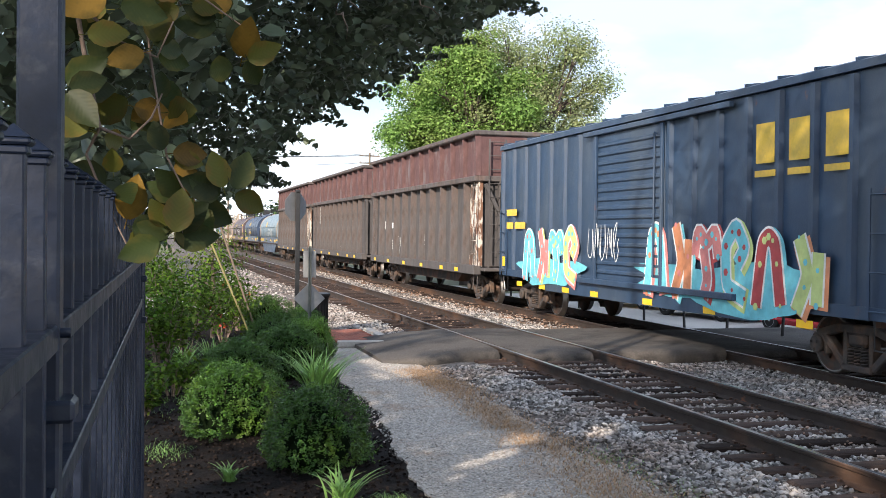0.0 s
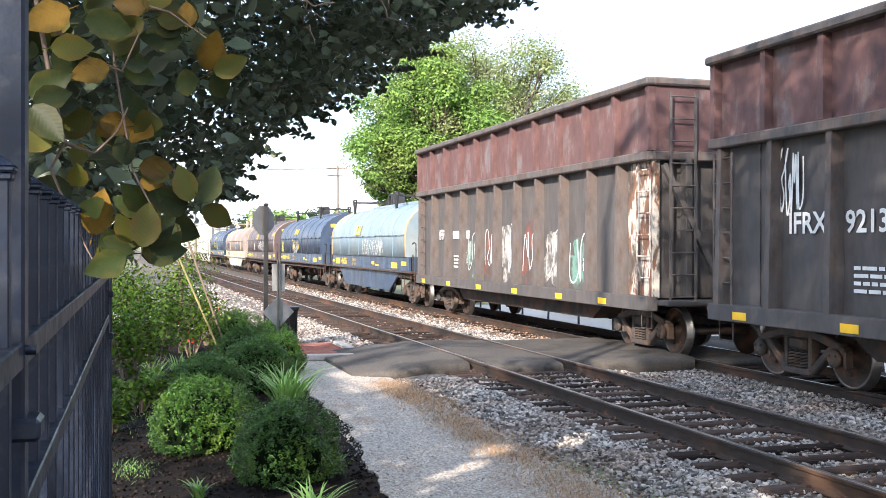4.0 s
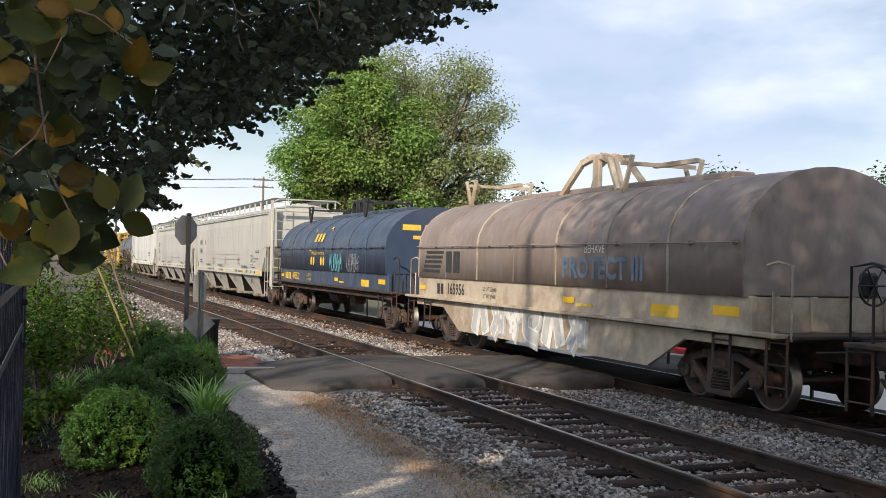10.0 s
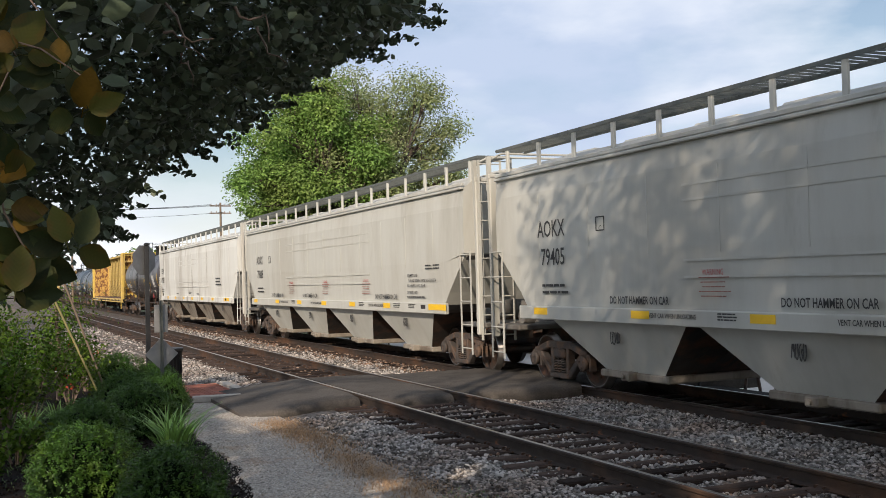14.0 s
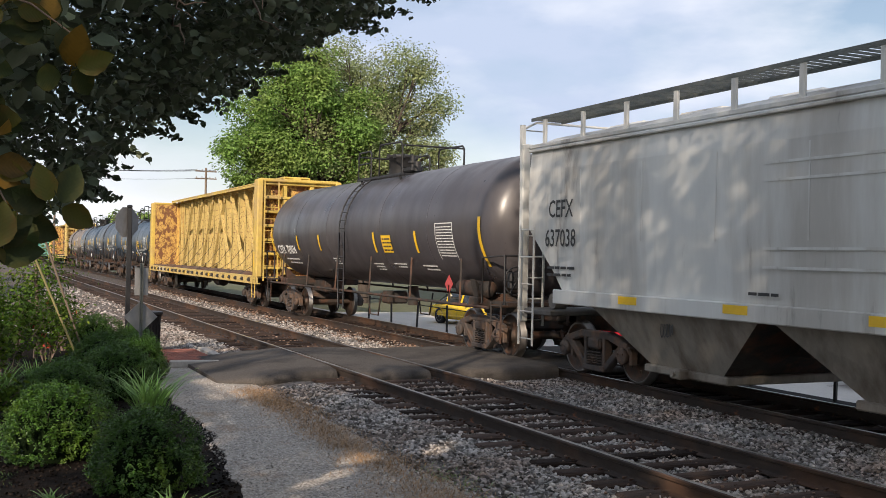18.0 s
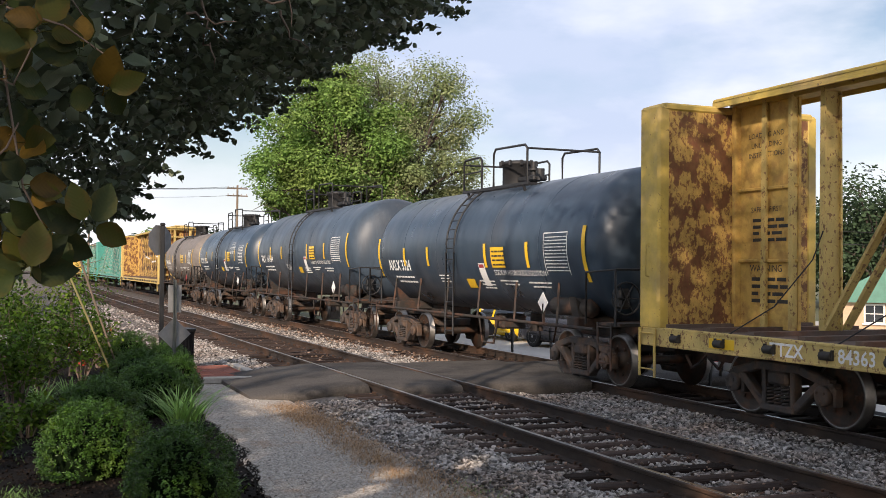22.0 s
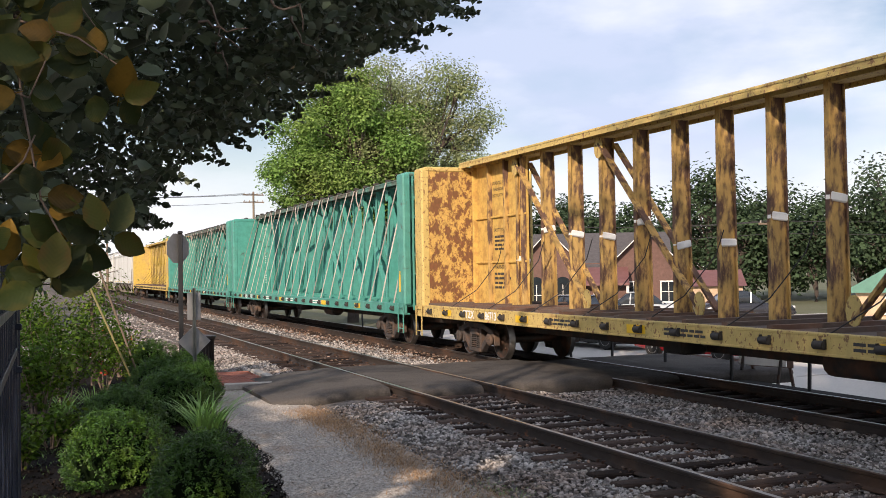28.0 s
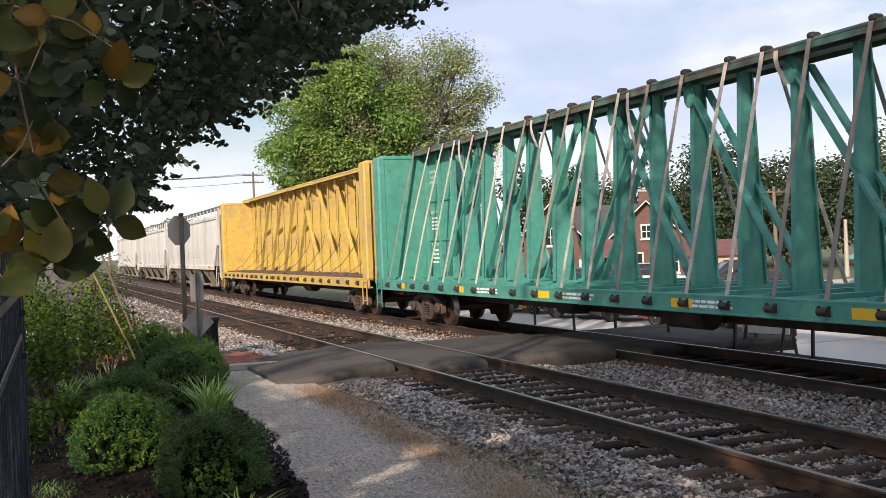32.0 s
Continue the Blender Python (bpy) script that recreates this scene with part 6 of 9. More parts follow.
def wheelset_mesh():
    b = Build()
    for s in (-1, 1):
        lathe(b, [(s * 0.685, 0.12), (s * 0.69, WR + 0.025), (s * 0.715, WR + 0.024), (s * 0.722, WR), (s * 0.82, WR - 0.006), (s * 0.822, WR - 0.045), (s * 0.80, WR - 0.06),
                  (s * 0.775, WR - 0.11), (s * 0.765, 0.17), (s * 0.80, 0.13), (s * 0.85, 0.12), (s * 0.85, 0.08), (s * 0.95, 0.075)], 32)
        for k in range(6):       # bosses that show the turning
            u = k * math.pi / 3
            b.box((s * 0.792, math.cos(u) * 0.25, math.sin(u) * 0.25), (0.02, 0.05, 0.05), bev=0.008)
    lathe(b, [(-0.70, 0.08), (0.70, 0.08)], 14)
    me = b.mesh("wheelset")
    me.materials.append(M_WHEEL)
    me.materials.append(M_TREAD)
    for p in me.polygons:
        r = [math.hypot(me.vertices[i].co.y, me.vertices[i].co.z) for i in p.vertices]
        if min(r) > WR - 0.05 and len(p.vertices) == 4:
            p.material_index = 1
    return me


def side_frame_mesh(s):
    b = Build()
    if s:
        x = s * 1.0
        w = 0.15
        b.bar((x, -0.95, 0.60), (x, -0.42, 0.74), w, 0.13, bev=0.02)
        b.bar((x, -0.45, 0.745), (x, 0.45, 0.745), w, 0.13, bev=0.02)
        b.bar((x, 0.95, 0.60), (x, 0.42, 0.74), w, 0.13, bev=0.02)
        b.bar((x, -0.78, 0.60), (x, -0.30, 0.20), w, 0.12, bev=0.02)
        b.bar((x, 0.78, 0.60), (x, 0.30, 0.20), w, 0.12, bev=0.02)
        b.box((x, 0, 0.185), (w + 0.05, 0.66, 0.10), bev=0.02)
        for y in (-0.28, 0.28):
            b.box((x, y, 0.46), (w, 0.09, 0.52), bev=0.015)
        for y in (-0.89, 0.89):
            b.box((x, y, 0.555), (0.17, 0.30, 0.13), bev=0.03)
            b.box((x, y + (0.15 if y > 0 else -0.15), 0.44), (0.14, 0.06, 0.24), bev=0.015)
            b.box((x, y - (0.15 if y > 0 else -0.15), 0.44), (0.14, 0.06, 0.24), bev=0.015)
            lathe(b, [(x - s * 0.07, 0.115), (x + s * 0.07, 0.115), (x + s * 0.08, 0.135), (x + s * 0.13, 0.135), (x + s * 0.145, 0.11), (x + s * 0.15, 0.05)], 14, at=(0, y, WR))
            for k in range(3):
                u = k * 2.094 + 0.5
                b.box((x + s * 0.155, y + math.cos(u) * 0.075, WR + math.sin(u) * 0.075), (0.03, 0.035, 0.035), bev=0.008)
    return b.mesh("side_frame")


def truck_mesh():
    b = Build()
    b.box((0, 0, 0.60), (2.2, 0.40, 0.20), bev=0.04)
    b.box((0, 0, 0.73), (0.7, 0.36, 0.09), bev=0.02)
    for y in (-0.42, 0.42):
        b.tube([(-0.85, y, 0.36), (0.85, y, 0.36)], 0.035, 8)
        for s in (-1, 1):
            b.box((s * 0.77, y + (0.02 if y > 0 else -0.02), 0.44), (0.09, 0.06, 0.26), bev=0.01)
    return b.mesh("truck")


def spring_mesh():
    b = Build()
    for dy in (-0.14, 0.0, 0.14):
        for dx in (-0.04,):
            pts = [(dx + 0.058 * math.cos(t), dy + 0.058 * math.sin(t), 0.235 + 0.26 * t / (5.5 * 2 * math.pi)) for t in (k * 2 * math.pi * 5.5 / 36 for k in range(37))]
            b.tube(pts, 0.016, 4)
    return b.mesh("spring_nest")


def coupler_mesh():
    b = Build()
    b.box((0, 0.25, 0.86), (0.14, 0.6, 0.16), bev=0.02)
    b.box((0.02, 0.62, 0.86), (0.26, 0.24, 0.30), bev=0.05)
    b.box((-0.11, 0.76, 0.86), (0.08, 0.16, 0.28), bev=0.03)
    b.tube([(-0.2, 0.0, 0.75), (-0.24, 0.25, 0.52), (-0.16, 0.55, 0.42), (-0.08, 0.8, 0.60)], 0.026, 7)
    b.tube([(0.15, 0.0, 0.95), (0.5, 0.1, 0.97), (1.2, 0.1, 0.97)], 0.015, 6)
    return b.mesh("coupler")


MESH_WHEELS, MESH_TRUCK, MESH_SPRING, MESH_COUPLER = wheelset_mesh(), truck_mesh(), spring_mesh(), coupler_mesh()
SIDE_FRAMES = [side_frame_mesh(s) for s in (-1, 1)]
SPIN = []


def running_gear(car, centres, end):
    """Two trucks with their wheelsets and springs, and a coupler at each end."""
    for c in (-centres, centres):
        t = part("truck", MESH_TRUCK, M_TRUCK, car, "cast steel truck with grimy side frames", at=pose(0, c, 0))
        for y in (-0.89, 0.89):
            w = part("wheelset", MESH_WHEELS, None, t, at=pose(0, y, WR))
            SPIN.append((w, y))
        for me in SIDE_FRAMES:
            part("side_frame", me, M_TRUCK, t)
        for s in (-1, 1):
            part("spring_nest", MESH_SPRING, M_TRUCK, t, at=pose(s * 1.0, 0, 0))
    for s in (-1, 1):
        part("coupler", MESH_COUPLER, M_UNDER, car, "rusty knuckle coupler", at=pose(0, s * end, 0, 0, 0, 0 if s > 0 else 180))


def ladder(parent, x, y, z0, z1, w, material, along="y", rungs=None, name="ladder", r=0.014, out=0.07):
    b = Build()
    n = rungs or int((z1 - z0) / 0.40) + 1
    d = Vector((0, w / 2, 0)) if along == "y" else Vector((w / 2, 0, 0))
    c = Vector((x, y, 0))
    for s in (-1, 1):
        p = c + d * s
        b.bar((p.x, p.y, z0), (p.x, p.y, z1), 0.05, 0.016, up=(1, 0, 0) if along == "y" else (0, 1, 0))
    for k in range(n):
        z = z0 + 0.12 + (z1 - z0 - 0.2) * k / max(1, n - 1)
        b.tube([(c.x - d.x, c.y - d.y, z), (c.x + d.x, c.y + d.y, z)], r, 6)
    return part(name, b, material, parent)


def stirrup(parent, x, y, z, material):
    b = Build().tube([(x, y - 0.2, z), (x, y - 0.19, z - 0.40), (x, y + 0.19, z - 0.40), (x, y + 0.2, z)], 0.016, 6)
    return part("sill_step", b, material, parent)


def grab(parent, x, y, z, w, material, vertical=False):
    pts = [(x + 0.07, y - w / 2, z), (x, y - w / 2, z), (x, y + w / 2, z), (x + 0.07, y + w / 2, z)] if not vertical else [(x + 0.07, y, z - w / 2), (x, y, z - w / 2), (x, y, z + w / 2), (x + 0.07, y, z + w / 2)]
    return part("grab_iron", Build().tube(pts, 0.012, 6), material, parent)


def reflectors(car, ys, z, x, h=0.11, w=0.42, vertical=False):
    me = Build().box((0, 0, 0), (0.004, h if vertical else w, w if vertical else h)).mesh("reflector")
    for y in ys:
        part("reflector", me, M_REFL, car, "yellow reflective strip", at=pose(x, y, z))


def brake_wheel(car, x, y, z, material):
    b = Build()
    pts = [(x + 0.28 * math.cos(u), y, z + 0.28 * math.sin(u)) for u in (2 * math.pi * k / 20 for k in range(21))]
    b.tube(pts, 0.018, 6, cap=False)
    for k in range(6):
        u = k * math.pi / 3
        b.tube([(x, y, z), (x + 0.28 * math.cos(u), y, z + 0.28 * math.sin(u))], 0.012, 5)
    b.box((x, y + 0.12, z), (0.22, 0.2, 0.36), bev=0.04)
    return part("brake_wheel", b, material, car)


# ---------------------------------------------------------------- blue boxcar
def boxcar(length, at):
    car = thing("boxcar", "dark blue steel boxcar with ribbed sides and colourful graffiti", "boxcar", "freight cars of the train", at)
    hl = length / 2
    X = -1.50
    body = Build()
    body.box((0, 0, 2.66), (3.0, length, 3.34), bev=0.03)
    body = part("body", body, M_BLUE, car)
    # shallow ridged roof
    b = Build()
    b.extrude([(-1.58, 4.32), (-1.58, 4.43), (-1.4, 4.49), (0, 4.65), (1.4, 4.49), (1.58, 4.43), (1.58, 4.32)], -hl, hl)
    roof = part("roof", b, M_BLUE, car)
    b = Build()
    n = int(length / 0.92)
    for k in range(n + 1):
        y = -hl + 0.08 + (length - 0.16) * k / n
        for s in (-1, 1):
            b.bar((s * 1.5, y, 4.485), (0, y, 4.655), 0.07, 0.05)
    part("roof_seams", b, M_BLUE, roof)
    # side posts either side of the door
    rib = Build()
    rib.add([(x0, y0, z0) for z0 in (0.0, 3.16) for y0, x0 in ((-0.085, 0.0), (-0.055, -0.075), (0.055, -0.075), (0.085, 0.0))],
            [(0, 1, 5, 4), (1, 2, 6, 5), (2, 3, 7, 6), (3, 2, 1, 0), (4, 5, 6, 7)])
    rib = rib.mesh("side_post")
    door0 = 1.57
    for s in (-1, 1):
        m = 7
        for k in range(m + 1):
            y = s * (door0 + 0.1 + (hl - 0.14 - door0 - 0.1) * k / m)
            part("side_post", rib, M_BLUE, body, at=pose(X, y, 1.12))
            part("side_post", rib, M_BLUE, body, at=pose(-X, y, 1.12, 0, 0, 180))
    # sliding door of horizontal corrugations
    for s in (-1, 1):
        b = Build()
        b.box((s * 1.53, 0, 2.62), (0.05, 3.06, 3.1), bev=0.01)
        door = part("door", b, M_BLUE, car, "corrugated sliding door")
        slat = Build().box((0, 0, 0), (0.07, 2.9, 0.10), bev=0.03).mesh("door_panel")
        for k in range(15):
            part("door_panel", slat, M_BLUE, door, at=pose(s * 1.555, 0, 1.28 + k * 0.19))
        b = Build()
        for yy in (-1.5, 1.5):
            part("door_post", Build().box((s * 1.60, yy, 2.6), (0.06, 0.08, 3.1), bev=0.01), M_BLUE, door)
        b.tube([(s * 1.65, -1.28, 1.3), (s * 1.65, -1.28, 4.0)], 0.02, 7)
        part("lock_rod", b, M_BLUE, door)
        b = Build()
        b.box((s * 1.60, 0.9 * s, 4.22), (0.10, 6.0, 0.10), bev=0.01)
        b.box((s * 1.62, 0.9 * s, 1.06), (0.10, 6.4, 0.11), bev=0.01)
        part("door_track", b, M_BLUE, car)
        # deep side sill, shallower at its ends
        b = Build()
        b.extrude([(-hl + 0.2, 1.12), (-hl + 0.2, 0.95), (-hl + 2.6, 0.93), (-hl + 3.4, 0.70), (hl - 3.4, 0.70), (hl - 2.6, 0.93), (hl - 0.2, 0.95), (hl - 0.2, 1.12)], s * 1.46, s * 1.55, axis="x")
        part("side_sill", b, M_BLUE, car)
    b = Build()
    b.box((0, 0, 0.85), (0.6, length, 0.36), bev=0.02)
    for k in range(9):
        b.box((0, -hl + 0.6 + (length - 1.2) * k / 8, 0.95), (2.8, 0.12, 0.2))
    b.tube([(0.5, 1.2, 0.72), (0.5, 2.4, 0.72)], 0.2, 12)
    part("underframe", b, M_UNDER, car)
    # end: corrugated sheet and ladder
    for s in (-1, 1):
        b = Build()
        for k in range(9):
            b.box((0, s * (hl + 0.02), 1.35 + k * 0.34), (2.7, 0.09, 0.16), bev=0.04)
        part("end_panel", b, M_BLUE, car)
        ladder(car, -1.3, s * (hl + 0.10), 1.0, 3.2, 0.42, M_BLACK, "x")
        ladder(car, X - 0.09, s * (hl - 0.35), 0.95, 2.7, 0.45, M_BLUE, "y", rungs=4)
        stirrup(car, -1.5, s * (hl - 0.35), 0.95, M_BLACK)
    running_gear(car, hl - 1.45, hl)
    reflectors(car, [hl - 1.6, hl - 3.2, hl - 4.7, 2.0 - 0.4, -0.9, -3.2, -5.9], 0.78, X - 0.06, 0.12, 0.40)
    part("reflector", Build().box((X - 0.052, hl - 0.32, 1.32), (0.004, 0.22, 0.26)), M_REFL, car)
    # company mark as three plain yellow blocks, each with its underline
    block = Build()
    block.box((0, 0, 0.0), (0.004, 0.50, 0.62), bev=0.0)
    block.box((0, 0, -0.47), (0.004, 0.56, 0.10))
    block = block.mesh("company_mark")
    for k in range(3):
        part("company_mark", block, M_CSX, car, "faded yellow painted block", at=pose(X - 0.080, -4.85 - k * 0.88, 3.5))
    stencils(car, [(hl - 1.0, 2.62, 0.9, 0.17), (hl - 1.0, 2.28, 0.9, 0.17)], X - 0.08, M_CSX, "car_number")
    return car, X


def paint(name, col):
    return shade(name, col, 0.6, grain=7, spread=0.15, second=tuple(c * 0.7 for c in col), patch=2.5, bump=0)


SPRAY = {k: paint("spray_" + k, c) for k, c in dict(white=(0.75, 0.76, 0.74), cyan=(0.16, 0.52, 0.60), pink=(0.62, 0.22, 0.20), red=(0.42, 0.06, 0.06), green=(0.22, 0.48, 0.16),
                                                    lime=(0.50, 0.60, 0.22), orange=(0.60, 0.24, 0.11), dark=(0.02, 0.02, 0.03), brown=(0.25, 0.08, 0.06), silver=(0.50, 0.51, 0.50), yellow=(0.62, 0.60, 0.12)).items()}


def mural(car, y, z0, w, h, x, colours, seed, letters=5):
    """A graffiti piece: rounded letter shapes with a pale outline over a coloured ground."""
    rnd = random.Random(seed)
    ground = {}
    step = w / letters
    for k in range(letters):
        yc = y + w / 2 - (k + 0.5) * step
        hh = h * rnd.uniform(0.85, 1.05)
        shape = k % 4
        if shape == 0:
            strokes = [[(yc + step * 0.36, z0), (yc + step * 0.18, z0 + hh * 0.9), (yc, z0 + hh), (yc - step * 0.18, z0 + hh * 0.9), (yc - step * 0.36, z0 + hh * 0.05)]]
        elif shape == 1:
            strokes = [[(yc + step * 0.22, z0), (yc - step * 0.10, z0 + hh * 0.5), (yc + step * 0.16, z0 + hh)], [(yc - step * 0.30, z0 + hh * 0.1), (yc - step * 0.34, z0 + hh * 0.8)]]
        elif shape == 2:
            strokes = [[(yc + step * 0.42, z0 + hh * 0.62), (yc + step * 0.30, z0 + hh), (yc, z0 + hh * 0.80), (yc - step * 0.30, z0 + hh), (yc - step * 0.42, z0 + hh * 0.62)], [(yc + step * 0.1, z0 + hh * 0.75), (yc - step * 0.06, z0 + hh * 0.3), (yc + step * 0.08, z0 + hh * 0.04)]]
        else:
            strokes = [[(yc - step * 0.30, z0 + hh * 0.08), (yc + step * 0.30, z0 + hh * 0.22), (yc + step * 0.34, z0 + hh * 0.75), (yc, z0 + hh), (yc - step * 0.30, z0 + hh * 0.72), (yc - step * 0.05, z0 + hh * 0.5)]]
        c = colours[k % len(colours)]
        outline, fill, shadow, spots = Build(), Build(), Build(), Build()
        wd = step * 0.30
        for s in strokes:
            dense = []
            for p, q in zip(s, s[1:]):
                for i in range(6):
                    u = i / 6
                    dense.append((p[0] + (q[0] - p[0]) * u, p[1] + (q[1] - p[1]) * u))
            dense.append(s[-1])
            for _ in range(2):
                dense = [dense[0]] + [((a[0] + 2 * b2[0] + c2[0]) / 4, (a[1] + 2 * b2[1] + c2[1]) / 4) for a, b2, c2 in zip(dense, dense[1:], dense[2:])] + [dense[-1]]
            ribbon(shadow, [(p[0] - 0.05, p[1] - 0.05) for p in dense], wd + 0.14, x)
            ribbon(outline, dense, wd + 0.06, x - 0.004)
            ribbon(fill, dense, wd - 0.02, x - 0.008)
            for p in dense[::4]:
                r = rnd.uniform(0.03, 0.07)
                spots.add([(x - 0.011, p[0] + r * math.cos(a), p[1] + r * math.sin(a)) for a in (i * 1.047 for i in range(6))], [tuple(range(6))])
        part("graffiti", shadow, SPRAY[colours[(k + 2) % len(colours)]], car, "sprayed letter shadow")
        part("graffiti", outline, SPRAY["white"], car, "sprayed white outline")
        part("graffiti", fill, SPRAY[c], car, "sprayed letter fill")
        part("graffiti", spots, SPRAY[colours[(k + 1) % len(colours)]], car, "sprayed dots")


# ---------------------------------------------------------------- tall gondola
def gondola(length, at, number, seed):
    car = thing("gondola", "tall grey-brown ribbed gondola with a rusty red raised top", "gondola car", "freight cars of the train", at)
    hl = length / 2
    rnd = random.Random(seed)
    for name, z0, z1, out, m, npost in (("lower_side", 1.10, 3.60, -1.46, M_HOPLOW, 11), ("upper_side", 3.75, 4.95, -1.52, M_HOPTOP, 12)):
        b = Build()
        for s in (-1, 1):
            b.box((s * out, 0, (z0 + z1) / 2), (0.03, length - (0.3 if z0 < 2 else 0.0), z1 - z0))
        for s in (-1, 1):
            b.box((0, s * (hl - 0.16 if z0 < 2 else hl - 0.03), (z0 + z1) / 2), (3.0, 0.03, z1 - z0))
        side = part(name, b, m, car)
        rib = Build()
        h = z1 - z0
        d = 0.20 if z0 < 2 else 0.15
        taper = 0.0 if z0 > 2 else 0.05
        rib.add([(x0, y0, z) for z, dd in ((0, d + taper), (h, d)) for x0, y0 in ((0, -0.075), (-dd, -0.06), (-dd, 0.06), (0, 0.075))], [(0, 1, 5, 4), (1, 2, 6, 5), (2, 3, 7, 6), (3, 2, 1, 0), (4, 5, 6, 7)])
        rib = rib.mesh("side_post")
        i0, i1 = (-hl + 1.25, hl - 0.25) if z0 < 2 else (-hl + 0.08, hl - 0.08)
        for k in range(npost):
            y = i0 + (i1 - i0) * k / (npost - 1)
            part("side_post", rib, M_HOPRIB if z0 < 2 else m, side, at=pose(out, y + rnd.uniform(-0.02, 0.02), z0, rnd.uniform(-0.5, 0.5)))
            part("side_post", rib, m, side, at=pose(-out, y, z0, 0, 0, 180))
    b = Build()
    for s in (-1, 1):
        b.box((s * 1.60, 0, 3.66), (0.22, length, 0.16), bev=0.02)
        b.box((s * 1.62, 0, 4.99), (0.26, length + 0.1, 0.14), bev=0.03)
        b.box((0, s * hl, 4.99), (3.2, 0.16, 0.14), bev=0.03)
        b.box((0, s * hl, 3.66), (3.2, 0.14, 0.16), bev=0.02)
    part("top_rail", b, M_HOPRIB, car)
    b = Build()
    for s in (-1, 1):
        b.box((s * 1.60, 0, 1.0), (0.22, length, 0.26), bev=0.01)
    part("side_sill", b, M_HOPLOW, car)
    # flaking pale panel at each near corner, ladder and end framing
    for s in (-1, 1):
        b = Build()
        b.box((-1.485, s * (hl - 0.62), 2.36), (0.02, 1.0, 2.46))
        b.bar((-1.5, s * (hl - 0.1), 1.1), (-1.5, s * (hl - 0.1), 3.6), 0.12, 0.14, up=(0, 1, 0))
        pale = s < 0 and number is None
        part("corner_panel", b, M_HOPWHITE if pale else M_HOPLOW, car, "flaking white and rust panel" if pale else "")
        ladder(car, -1.62, s * (hl - 0.30), 0.95, 3.5, 0.5, M_HOPWHITE if pale else M_HOPRIB, "y", rungs=7)
        ladder(car, -1.05, s * (hl + 0.12), 1.0, 4.8, 0.5, M_HOPLOW, "x", rungs=10)
        b = Build()
        for x in (-0.9, 0.0, 0.9):
            b.box((x, s * (hl - 0.02), 2.35), (0.14, 0.22, 2.5), bev=0.02)
        b.bar((-1.4, s * (hl + 0.05), 3.5), (-0.2, s * (hl + 0.1), 1.2), 0.1, 0.1)
        b.bar((1.4, s * (hl + 0.05), 3.5), (0.2, s * (hl + 0.1), 1.2), 0.1, 0.1)
        b.box((0, s * (hl + 0.12), 1.02), (3.0, 0.5, 0.10), bev=0.02)
        part("end_frame", b, M_HOPLOW, car)
        stirrup(car, -1.55, s * (hl - 0.30), 0.95, M_HOPRIB)
    b = Build()
    b.box((0, 0, 0.92), (0.6, length, 0.34), bev=0.02)
    b.extrude([(-hl + 2.6, 0.95), (-hl + 3.3, 0.52), (hl - 3.3, 0.52), (hl - 2.6, 0.95)], -1.2, 1.2, axis="x")
    part("underframe", b, M_UNDER, car)
    b = Build().box((0, 0, 1.12), (2.9, length - 0.3, 0.06))
    part("floor", b, M_UNDER, car)
    running_gear(car, hl - 1.45, hl + 0.2)
    reflectors(car, [hl - 0.9, hl - 3.4, hl - 6.0, hl - 8.6, hl - 11.2, -hl + 1.8], 0.97, -1.714, 0.12, 0.36)
    rs = (2 * hl - 1.5) / 10
    if not number:
        lettering(car, "IFRX", 0.42, hl - 0.25 - 1.5 * rs, 2.35, -1.50, M_WHITE, bold=0.02)
        stencils(car, [(hl - 0.25 - 2.5 * rs, 2.35, 0.9, 0.22)], -1.50, M_WHITE, "car_number")
    else:
        lettering(car, number[0], 0.42, hl - 0.25 - 1.5 * rs, 2.35, -1.50, M_WHITE, bold=0.02)
        lettering(car, number[1], 0.42, hl - 0.25 - 2.5 * rs, 2.35, -1.50, M_WHITE, bold=0.02)
    stencils(car, [(hl - 0.25 - 2.5 * rs, 1.75 - k * 0.10, 0.7, 0.05) for k in range(4)], -1.50, M_WHITE)
    stencils(car, [(-hl + 2.9, 1.75 - k * 0.1, 0.4, 0.05) for k in range(3)], -1.50, M_WHITE)
    for k in range(2):
        tag_marks(car, hl - 4.6 - k * 3.38, 1.7 + rnd.uniform(-0.1, 0.15), 0.7, 0.6, -1.505, SPRAY[rnd.choice(["silver", "white"])], seed + k, 3, 0.03)
    return car


